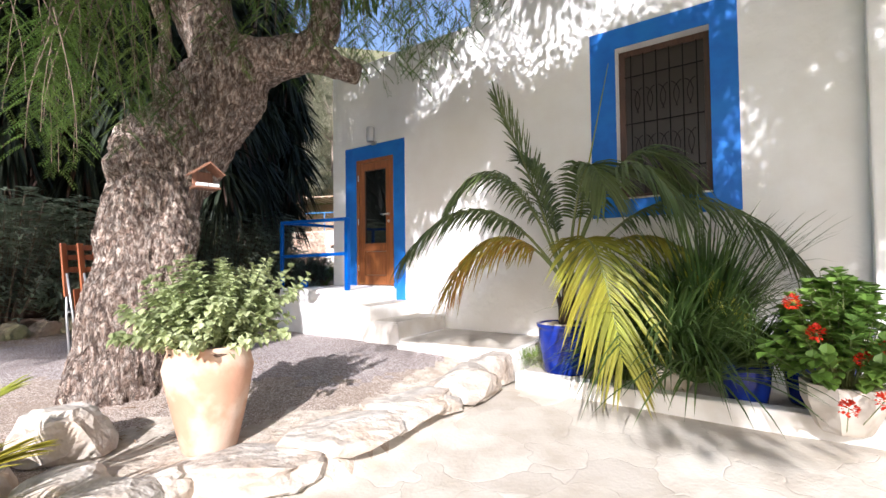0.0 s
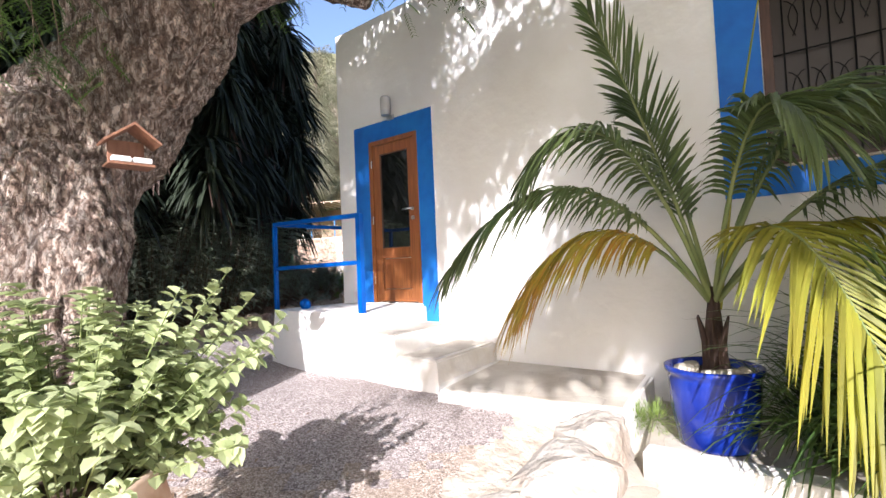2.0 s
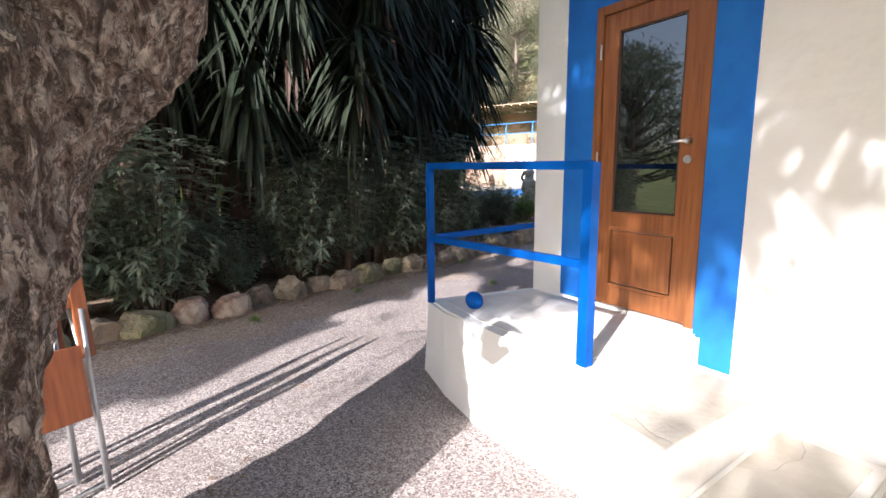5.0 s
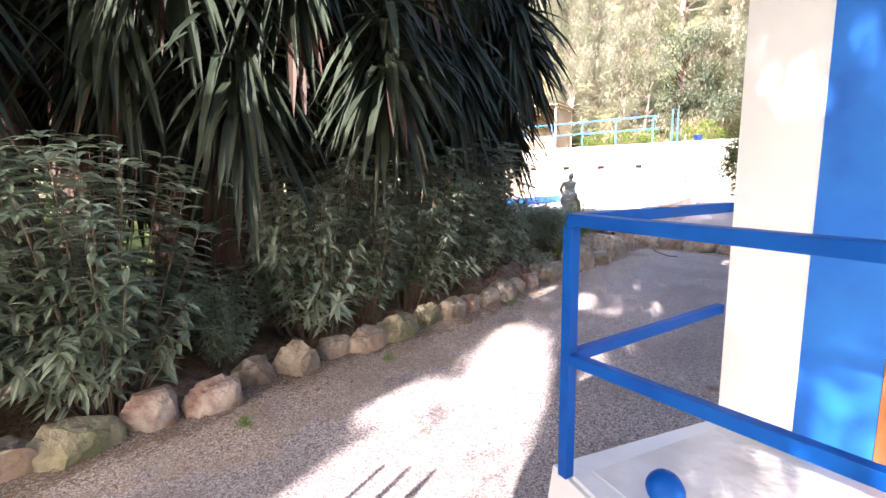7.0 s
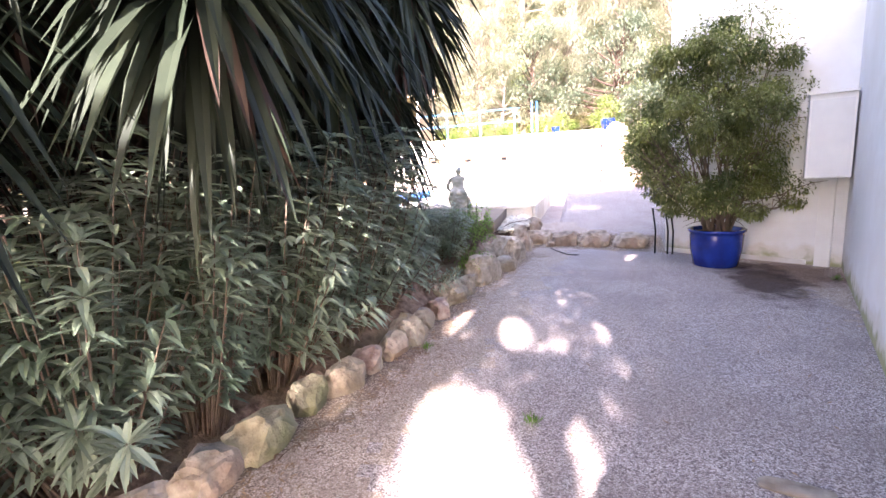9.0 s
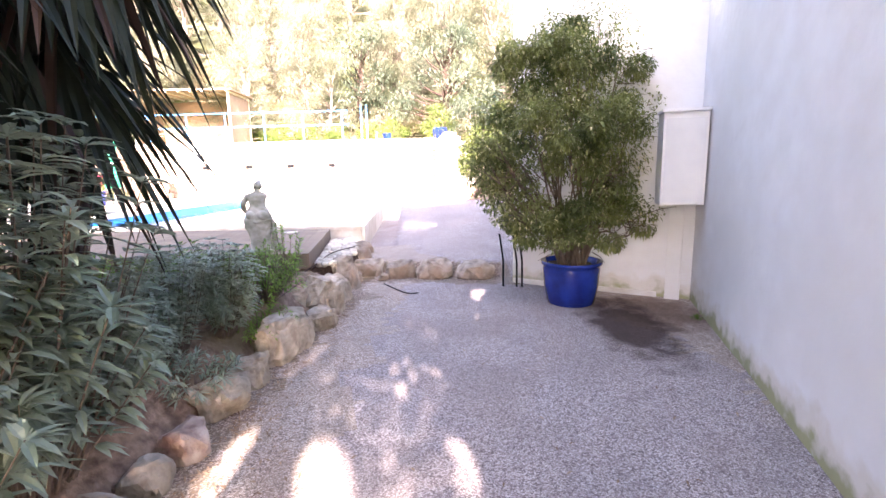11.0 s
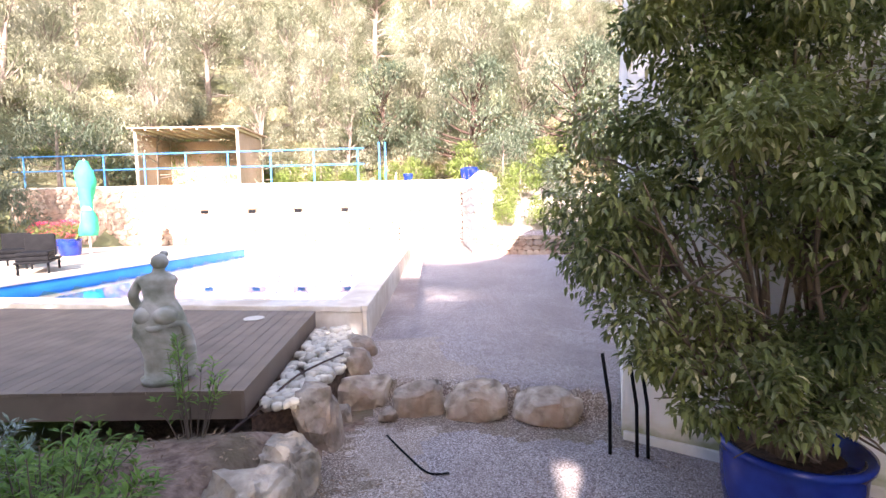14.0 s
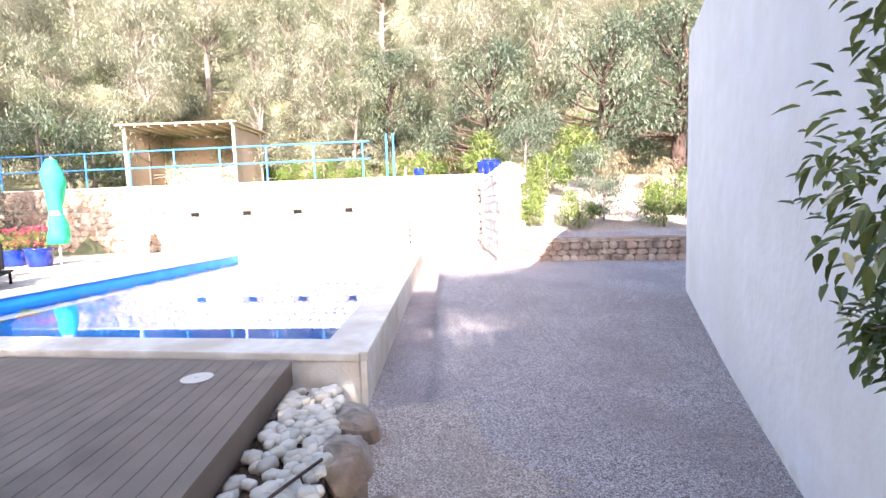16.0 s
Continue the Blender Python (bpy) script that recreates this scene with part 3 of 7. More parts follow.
def ground_z(x, y):
    if y < 7:
        up = -0.22 + 0.22 * sm(3.0, 6.0, y)
        low = -0.23 - 0.055 * max(0.0, (x - 0.72) * -0.588 + (y - 4.5) * -0.809)
        es = edge_side(x, y)
        z = low + (min(up, -0.17) - low) * sm(-0.05, 0.07, es)
        if es > 0.05:
            z += (up - min(up, -0.17)) * sm(0.1, 1.3, es)
        if 0 < es < 1.0:
            z += 0.02 * noise.noise(Vector((x * 4, y * 4, 2)))
    else:
        z = 0.0
    step_y = 18.5 - 0.43 * (min(max(x, -2.6), 1.5) + 2.1)
    z += 0.06 * sm(8, 14, y) + 0.26 * sm(step_y - 0.05, step_y + 0.28, y) + 0.52 * sm(18.5, 27.5, y)
    xr = rock_x(y)
    bed = (0.12 + 0.36 * sm(9, 16, y)) * sm(0.0, 0.5, xr - x)
    if y > 4.5:
        z = z + bed * (1 - sm(16.9, 18.0, y)) * sm(4.5, 6.5, y)
    # the terraces behind the pool wall and the hill
    wall_y = 34.8 - 0.288 * x
    if x < 2.0 + 0.19 * (y - 27.3):
        t = sm(0.3, 0.5, y - wall_y)
    else:
        t = sm(27.6, 27.9, y + 0.27 * (x - 1.7)) * (0.25 + 0.75 * sm(27.9, 35, y))
    z += (3.55 - 0.82) * t
    z += max(0.0, y - 46) * 0.50
    if x < -14:
        z += (-14 - x) * 0.10
    z += 0.012 * noise.noise(Vector((x * 1.3, y * 1.3, 0)))
    if y > 44:
        z += 0.8 * noise.noise(Vector((x * 0.1, y * 0.1, 3)))
    if -34 < x < -8 and 21 < y < 37.5 and t < 0.5:
        z = min(z, 0.6)
    if 20 < y < 36 and -11 < x < 1:
        if pool_side(x, y) > 0:
            z = -1.6
        elif pool_side(x, y) > -1.2:
            z = min(z, 0.2)
    return z


def grid(name, xs, ys, zf, material, label="", kind="structure", skip=None, smooth=True):
    V = [(x, y, zf(x, y)) for y in ys for x in xs]
    w = len(xs)
    F = []
    for j in range(len(ys) - 1):
        for i in range(w - 1):
            if skip and skip((xs[i] + xs[i + 1]) / 2, (ys[j] + ys[j + 1]) / 2):
                continue
            F.append((j * w + i, j * w + i + 1, (j + 1) * w + i + 1, (j + 1) * w + i))
    return raw(name, V, F, material, None, label, kind, smooth)


def steps(*spans):
    out = []
    for a, b, d in spans:
        out += list(np.arange(a, b, d))
    return out + [spans[-1][1]]


gx = steps((-400, -60, 40), (-60, -12, 2.0), (-12, -7, 0.25), (-7, 4, 0.1), (4, 12, 0.5), (12, 60, 3), (60, 400, 40))
gy = steps((-300, -20, 40), (-20, -1, 1.5), (-1, 7, 0.09), (7, 12, 0.12), (12, 19, 0.06), (19, 20, 0.15), (20, 37, 0.2), (37, 60, 1.0), (60, 140, 5), (140, 420, 40))
ground = grid("ground", gx, gy, ground_z, [M_GRAVEL, M_EARTH, M_LAWN, M_HILL, M_PAVE, M_GRAVB, M_SHELF, M_DIRT])
me = ground.data
idx = []
for p in me.polygons:
    x, y, _ = p.center
    if x > 1.5 and 27.6 < y < 34 and x < 14:
        k = 5
    elif y > 36.5 or abs(x) > 18 and y > 0 or (x > 1.5 and y > 27.6):
        k = 3
    elif y < 7 and edge_side(x, y) < 0.02:
        k = 4 if -7 < x else 2
    elif y > 4.0 and x < rock_x(y) - 0.1 and y < 20:
        k = 1 if x > rock_x(y) - 3.0 + 0.8 * noise.noise(Vector((x, y, 0))) else 2
    elif x < -9:
        k = 2
    else:
        w = 0.35 * noise.noise(Vector((x * 1.7, y * 1.7, 0))) + 0.25 * noise.noise(Vector((x * 9, y * 9, 0)))
        k = 5 if (3 < y < 20 and x < rock_x(y) + 1.0 + w) or (y < 4.6 + w) else 0
        if y < 6.2 and x > -2.4 and edge_side(x, y) < 0.95 + 0.9 * w + 0.35 * sm(-1.0, 0.3, x):
            k = 6
        if 12 < y < 18 and x > 0.9 + w:
            k = 5
        line = y - 18.5 + 0.43 * (min(max(x, -2.6), 1.5) + 2.1)
        if 4.5 < y < 17 and x < rock_x(y) + 0.26 + 0.5 * w or -0.55 - 0.5 * w < line < 0.2 and x < 0.4 or -1.7 - w < line < 0 and x < -2.15 + 0.8 * w:
            k = 7
    idx.append(k)
me.polygons.foreach_set("material_index", idx)

# ---- the house ----
U2 = Vector((0.809, -0.588))
WA = Matrix(((0.809, 0.588, 0, -0.72), (-0.588, 0.809, 0, 7.31), (0, 0, 1, 0), (0, 0, 0, 1)))


def wa(s, n, z=0.0):
    return WA @ Vector((s, n, z))


def seg_frame(p, q):
    d = (Vector(q) - Vector(p)).normalized()
    return Matrix(((d.x, -d.y, 0, p[0]), (d.y, d.x, 0, p[1]), (0, 0, 1, 0), (0, 0, 0, 1))), (Vector(q) - Vector(p)).length


def plaster(bm_specs, m, name, material=M_WHITE, bevel=0.02):
    ob = part(name, boxes(*bm_specs, bevel=bevel), material, None, kind="structure")
    ob.matrix_world = m
    return ob


H1, H2 = 4.36, 6.2
plaster([(-1.48, 0, -0.1, -0.89, 0.45, H1), (-0.89, 0, 2.75, -0.06, 0.45, H1), (-0.89, 0, -0.1, -0.06, 0.45, 0.66), (-0.06, 0, -0.1, 1.42, 0.45, H1)], WA, "wall_front_low", bevel=0)
plaster([(1.42, -0.001, -0.3, 3.38, 0.45, H2), (3.38, -0.001, 3.47, 4.33, 0.45, H2), (3.38, -0.001, -0.3, 4.33, 0.45, 1.72), (4.33, -0.001, -0.3, 5.52, 0.45, H2)], WA, "wall_front_high", bevel=0)
plaster([(5.52, -0.14, -0.4, 14.0, 0.45, H2)], WA, "wall_front_east")
pA, pB, pC, pD = (-1.915, 8.18), (2.3, 15.2), (0.3, 17.1), (4.15, 23.35)
for name, p, q, h in (("wall_passage", pA, pB, H1), ("wall_niche", pB, pC, 5.3), ("wall_pool_side", pC, pD, 5.3)):
    m, l = seg_frame(p, q)
    e = 0.0 if name != "wall_passage" else 0.45
    plaster([(e if e else 0.0, -0.45, -0.3, l, 0.0, h)], m, name, M_WHITEM, bevel=0.0 if name != "wall_pool_side" else 0.06)
m, l = seg_frame(pD, (12.0, 18.5))
plaster([(0.0, -0.45, -0.3, l, 0, 5.3)], m, "wall_back")
bm = bmesh.new()
bm.faces.new([bm.verts.new((*p, 4.1)) for p in ((-1.7, 8.3), (9.5, 0.2), (14, 9), (12, 18), (4.3, 23), (0.7, 17.0), (2.5, 15.1))])
r = bmesh.ops.extrude_face_region(bm, geom=bm.faces[:])
bmesh.ops.translate(bm, verts=[v for v in r["geom"] if isinstance(v, bmesh.types.BMVert)], vec=(0, 0, 0.12))
part("roof", bm, M_WHITE2, None, kind="structure")
bm = bmesh.new()
bm.faces.new([bm.verts.new((*p, 0.66)) for p in ((-1.6, 8.3), (9.3, 0.5), (13.5, 9), (11.8, 18), (4.3, 22.6), (0.9, 17.0), (2.6, 15.1))])
part("floor", bm, M_TILE, None, kind="structure")
# skirting course in the niche
m, l = seg_frame(pB, pC)
plaster([(0.45, 0.003, 0.0, l - 0.02, 0.05, 0.14)], m, "baseboard", M_WHITE2, 0.015)
plaster([(0.14, 0.003, 0.0, 0.34, 0.10, 1.5)], m, "pilaster", M_WHITE, 0.01)

# blue surrounds painted round the openings
part("trim_door", boxes((-1.16, -0.006, 0.66, -0.89, 0.0, 2.98, ), (-0.89, -0.006, 2.75, -0.06, 0.0, 2.98), (-0.06, -0.006, 0.45, 0.175, 0.0, 2.98)), M_BLUE, None, kind="structure").matrix_world = WA
part("trim_window", boxes((3.09, -0.008, 1.52, 3.38, -0.001, 3.70), (3.38, -0.008, 3.47, 4.33, -0.001, 3.70), (3.38, -0.008, 1.52, 4.33, -0.001, 1.72), (4.33, -0.008, 1.52, 4.58, -0.001, 3.70)), M_BLUE, None, kind="structure").matrix_world = WA


def build_door():
    d = thing("door_1", (0, 0, 0), "closed orange-brown wooden door with one tall dark glass pane", "door")
    d["kind"] = "structure"
    d.matrix_world = WA
    part("door_frame", boxes((-0.888, -0.012, 0.662, -0.83, 0.10, 2.748), (-0.12, -0.012, 0.662, -0.062, 0.10, 2.748), (-0.83, -0.012, 2.69, -0.12, 0.10, 2.748), bevel=0.004), M_WOOD, d)
    part("door_leaf", boxes((-0.826, 0.006, 0.675, -0.715, 0.05, 2.685), (-0.235, 0.006, 0.675, -0.124, 0.05, 2.685), (-0.715, 0.006, 2.565, -0.235, 0.05, 2.685),
                            (-0.715, 0.006, 1.24, -0.235, 0.05, 1.35), (-0.715, 0.006, 0.675, -0.235, 0.05, 0.81), bevel=0.006), M_WOOD, d)
    part("door_panel", boxes((-0.70, 0.016, 0.835, -0.25, 0.04, 1.215), bevel=0.012), M_WOOD, d)
    part("door_moulding", boxes((-0.715, 0.010, 1.22, -0.235, 0.03, 1.24), (-0.715, 0.010, 0.81, -0.235, 0.03, 0.83)), M_WOOD, d)
    part("pane", boxes((-0.715, 0.028, 1.35, -0.235, 0.034, 2.565)), M_GLASS, d)
    part("glazing_bead", boxes((-0.715, 0.014, 1.35, -0.703, 0.028, 2.565), (-0.247, 0.014, 1.35, -0.235, 0.028, 2.565), (-0.703, 0.014, 1.35, -0.247, 0.028, 1.362), (-0.703, 0.014, 2.553, -0.247, 0.028, 2.565)), M_WOODD, d)
    h = bmesh.new()
    tube(h, [(-0.175, 0.006, 1.81), (-0.175, -0.045, 1.81)], [0.024, 0.012], 12)
    tube(h, [(-0.170, -0.045, 1.81), (-0.30, -0.048, 1.81)], [0.010, 0.010], 10)
    part("door_handle", h, M_METAL, d, "steel lever handle", smooth=True)
    k = bmesh.new()
    tube(k, [(-0.175, 0.006, 1.70), (-0.175, -0.006, 1.70)], [0.025, 0.024], 16)
    tube(k, [(-0.175, -0.006, 1.70), (-0.175, -0.012, 1.70)], [0.009, 0.008], 10)
    part("lock_plate", k, M_METAL, d, "round steel lock plate")
    for z in (0.95, 1.72, 2.45):
        b = bmesh.new()
        tube(b, [(-0.838, -0.016, z - 0.05), (-0.838, -0.016, z + 0.05)], [0.007, 0.007], 8)
        part("hinge", b, M_METAL, d)
    return d


build_door()


def build_window():
    w = thing("window_1", (0, 0, 0), "dark recessed window with brown frame and insect mesh", "window")
    w["kind"] = "structure"
    w.matrix_world = WA
    part("window_frame", boxes((3.382, 0.14, 1.722, 3.45, 0.22, 3.468), (4.26, 0.14, 1.722, 4.328, 0.22, 3.468), (3.45, 0.14, 3.40, 4.26, 0.22, 3.468), (3.45, 0.14, 1.722, 4.26, 0.22, 1.79), bevel=0.005), M_WOODD, w)
    part("window_sill", boxes((3.382, -0.02, 1.722, 4.328, 0.138, 1.74), bevel=0.006), M_COPING, w)
    part("insect_mesh", boxes((3.45, 0.165, 1.79, 4.26, 0.17, 3.40)), M_SCREEN, w)
    for i in range(2):
        x0 = 3.455 + i * 0.4025
        part("pane", boxes((x0 + 0.05, 0.20, 1.84, x0 + 0.35, 0.206, 3.35)), M_GLASS, w)
    # wrought iron bars with scrolls
    g = bmesh.new()
    for i in range(6):
        x = 3.52 + i * 0.135
        tube(g, [(x, 0.125, 1.79), (x, 0.125, 3.40)], [0.006, 0.006], 6)
    for z in (2.05, 2.6, 3.15):
        tube(g, [(3.45, 0.125, z), (4.26, 0.125, z)], [0.006, 0.006], 6)
    for i in range(5):
        for z in (2.33, 2.88):
            c = Vector((3.587 + i * 0.135, 0.125, z))
            for s in (1, -1):
                pts = [c + Vector((s * (0.05 - 0.006 * a) * math.cos(a * 0.9), 0, 0.12 - 0.045 * a + (0.05 - 0.006 * a) * math.sin(a * 0.9))) for a in range(7)]
                tube(g, pts, [0.004] * 7, 5)
    part("window_grille", g, M_BLACK, w, "dark scrolled iron grille")
    return w


build_window()

lamp = thing("wall_lamp", wa(-0.47, 0, 3.08), "small frosted glass wall lamp above the blue door surround", "lamp")
lamp.matrix_world = WA @ pose(-0.47, 0, 3.02)
part("bracket", boxes((-0.05, -0.03, -0.06, 0.05, 0, 0.0), bevel=0.006), M_METAL, lamp)
part("base_cup", lathe([(0, -0.02), (0.062, -0.02), (0.066, 0.035), (0, 0.035)], 20), M_ALU, lamp, smooth=False).matrix_basis = pose(0, -0.095, 0)
part("glass_shade", lathe([(0.06, 0.036), (0.066, 0.06), (0.066, 0.19), (0.05, 0.215), (0, 0.22)], 20), M_SEED, lamp, smooth=True).matrix_basis = pose(0, -0.095, 0)


def prism(name, top, z0, z1, material, foot=None, kind="structure", bevel=0.02, drop=None):
    """A block over a plan outline; the foot may be wider than the top."""
    bm = bmesh.new()
    foot = foot or top
    a = [bm.verts.new((*p, z0)) for p in foot]
    b = [bm.verts.new((*p, z1 if drop is None else drop(*p))) for p in top]
    n = len(top)
    area = sum(top[i][0] * top[(i + 1) % n][1] - top[(i + 1) % n][0] * top[i][1] for i in range(n))
    if area < 0:
        a, b = a[::-1], b[::-1]
    bm.faces.new(a[::-1])
    t = bm.faces.new(b)
    for i in range(n):
        bm.faces.new((a[i], a[(i + 1) % n], b[(i + 1) % n], b[i]))
    if bevel:
        bmesh.ops.bevel(bm, geom=list(t.edges), offset=bevel, segments=2, affect="EDGES")
    return part(name, bm, material, None, kind=kind)


prism("door_platform", [(-0.735, 7.30), (-1.30, 6.50), (-1.72, 6.76), (-2.08, 7.02), (-2.40, 7.26), (-2.62, 7.50), (-1.93, 8.17)], -0.1, 0.645, M_WHITE,
      foot=[(-0.735, 7.30), (-1.30, 6.42), (-1.66, 6.62), (-1.98, 6.84), (-2.36, 7.20), (-2.72, 7.62), (-1.93, 8.17)])
prism("step_1", [(-0.735, 7.305), (-0.38, 7.045), (-0.97, 6.13), (-1.30, 6.44)], -0.1, 0.455, M_WHITE2, foot=[(-0.735, 7.305), (-0.38, 7.045), (-0.95, 6.08), (-1.32, 6.40)])
prism("step_2", [(-0.376, 7.045), (0.02, 6.755), (-0.57, 5.85), (-0.967, 6.125)], -0.1, 0.275, M_WHITE2, foot=[(-0.376, 7.045), (0.02, 6.755), (-0.55, 5.78), (-0.95, 6.07)])
prism("step_3", [(0.024, 6.755), (1.28, 5.84), (0.72, 4.95), (-0.56, 5.62), (-0.56, 5.84)], -0.3, 0.085, M_WHITE2)
# worn stone tops let into the treads
for z, pl in ((0.455, [(-0.76, 7.20), (-0.45, 6.99), (-0.98, 6.24), (-1.22, 6.46)]), (0.275, [(-0.38, 6.95), (-0.08, 6.72), (-0.60, 5.96), (-0.90, 6.15)]),
              (0.085, [(0.06, 6.66), (1.22, 5.85), (0.71, 4.99), (-0.52, 5.63)]), (0.645, [(-0.80, 7.27), (-1.36, 6.62), (-2.05, 7.08), (-2.46, 7.48), (-1.9, 8.08)])):
    prism("tread", pl, z + 0.0005, z + 0.006, M_PAVE if z < 0.6 else M_WHITE2, bevel=0.003)
prism("terrace", [(1.283, 5.837), (5.1, 3.06), (4.55, 2.2), (0.80, 4.86)], -0.5, -0.10, M_PAVE, drop=lambda x, y: -0.10 - 0.01 * x)
m, l = seg_frame((0.70, 4.66), (4.6, 1.82))
plaster([(0, 0, -0.55, l, 0.16, -0.07)], m, "kerb", M_WHITE2, 0.02)

# ---- railing on the platform ----
rail = thing("handrail", (-1.34, 6.52, 0.65), "bright blue square-tube railing at the edge of the white door platform", "railing")
rail.matrix_world = pose(0, 0, 0)
R0, R1, R2 = Vector((-2.56, 7.42, 0)), Vector((-1.35, 6.58, 0)), Vector((-1.93, 8.25, 0))


def bar(a, b, w=0.045, h=0.045):
    """A square tube from a to b."""
    a, b = Vector(a), Vector(b)
    d = (b - a)
    up = Vector((0, 0, 1)) if abs(d.normalized().z) < 0.9 else Vector((0.809, -0.588, 0))
    x = d.normalized()
    y = up.cross(x).normalized()
    z = x.cross(y)
    m = Matrix(((x.x, y.x, z.x, a.x), (x.y, y.y, z.y, a.y), (x.z, y.z, z.z, a.z), (0, 0, 0, 1)))
    bm = bmesh.new()
    box(bm, 0, -w / 2, -h / 2, d.length, w / 2, h / 2, bevel=0.004, m=m)
    return bm


Z = lambda v, z: Vector((v.x, v.y, z))
part("post", bar(Z(R0, 0.645), Z(R0, 1.66)), M_RAIL, rail)
part("post", bar(Z(R1, 0.645), Z(R1, 1.675), 0.06, 0.06), M_RAIL, rail)
part("top_rail", bar(Z(R0, 1.683), Z(R1, 1.66), 0.06, 0.045), M_RAIL, rail)
part("top_rail", bar(Z(R0, 1.683), Z(R2, 1.683), 0.06, 0.045), M_RAIL, rail)
part("middle_rail", bar(Z(R0, 1.145), Z(R1, 1.17), 0.04, 0.045), M_RAIL, rail)
part("middle_rail", bar(Z(R0, 1.15), Z(R2, 1.18), 0.04, 0.045), M_RAIL, rail)
part("rust_spot", boxes((-0.02, -0.032, -0.002, 0.03, 0.032, 0.002)), M_TERRA, rail, "rusty weld patch").matrix_basis = Matrix.Translation(R0.lerp(R2, 0.55) + Vector((0, 0, 1.7075))) @ pose(0, 0, 0, 0, 0, 53)

bm = bmesh.new()
bmesh.ops.create_icosphere(bm, subdivisions=3, radius=0.068)
for v in bm.verts:
    v.co *= 1 + 0.12 * noise.noise(v.co * 14)
ball = part("ball", bm, M_RAIL, None, smooth=True)
ball.location = (-2.20, 7.38, 0.705)
tagged(ball, "small rounded stone painted bright blue on the white platform", "ornament")

# ---- meter box in the niche ----
mb = thing("meter_box", (0, 0, 0), "white-painted utility cabinet fixed in the corner of white walls", "cabinet")
m, l = seg_frame((1.50, 14.97), (1.975, 14.70))
mb.matrix_world = m
part("body", boxes((0.0, 0.012, 1.50, l - 0.01, 0.42, 2.70), bevel=0.008), M_WHITE, mb)
part("door", boxes((0.03, 0.0, 1.53, l - 0.04, 0.012, 2.62), bevel=0.003), M_GREY, mb)
part("ledge", boxes((-0.03, -0.03, 2.702, l, 0.42, 2.74), bevel=0.005), M_WHITE, mb)

# ---- edging stones ----
edging = []


def stone(x, y, z, sx, sy, sz, seed, rz, label, group, sub=3, cat="rock", name="rock", rough=0.35, tilt=0.0):
    ob = part(name, rock_bm(sx, sy, sz, seed, sub, rough), M_SLAB if "edging the raised" in group else STONES[0] if 41 <= seed <= 47 and sub == 4 else random.choice(STONES) if "hedge" in group else M_STONE, None, smooth=False)
    ob.matrix_world = pose(x, y, z, tilt, 0, rz)
    tagged(ob, label, cat, group)
    return ob


# along the foot of the hedge
ln = 0.0
P = [Vector(p) for p in ROCKLINE]
k = 0
for a, b in zip(P, P[1:]):
    d = (b - a).length
    ang = math.degrees(math.atan2(b.y - a.y, b.x - a.x))
    while ln < d:
        c = a + (b - a) * (ln / d)
        if c.y > 13.3:
            ln = d
            break
        k += 1
        s = 0.15 + 0.06 * random.random() + (0.07 if c.y > 14 else 0)
        n = Vector((-(b - a).y, (b - a).x)).normalized() * random.uniform(-0.05, 0.12)
        x, y = c.x + n.x, c.y + n.y
        kind = random.choice(("pale buff", "reddish-brown", "grey pitted", "mossy greenish"))
        stone(x, y, ground_z(x, y) + s * 0.45, s * random.uniform(1.05, 1.4), s * random.uniform(0.8, 1.0), s * random.uniform(0.8, 1.05), k, ang + random.uniform(-15, 15),
              f"{kind} limestone boulder edging the hedge bed beside the gravel", "stones edging the hedge bed")
        ln += s * random.uniform(2.25, 2.6)
    ln -= d
for x, y, sx, sy, sz, sd, rz, lb in ((-3.78, 13.72, 0.25, 0.21, 0.19, 41, 60, "pale buff limestone boulder edging the end of the hedge"), (-3.62, 14.25, 0.22, 0.19, 0.17, 42, 80, "reddish limestone boulder edging the end of the hedge"),
                                    (-3.42, 14.92, 0.42, 0.28, 0.30, 43, 62, "large mossy buff boulder at the bend of the bed"), (-3.02, 15.62, 0.24, 0.19, 0.17, 44, 40, "low buff boulder between two large boulders"),
                                    (-2.94, 16.30, 0.34, 0.31, 0.33, 45, 75, "large rounded buff boulder with green stains beside the bed"), (-2.72, 16.98, 0.24, 0.22, 0.24, 46, 60, "grey pitted boulder beside the white pebbles"),
                                    (-3.35, 16.15, 0.22, 0.2, 0.3, 47, 20, "brown rock behind the large rounded boulder")):
    stone(x, y, 0.07 + sz * 0.55, sx, sy, sz, sd, rz, lb, "stones edging the hedge bed", sub=4)
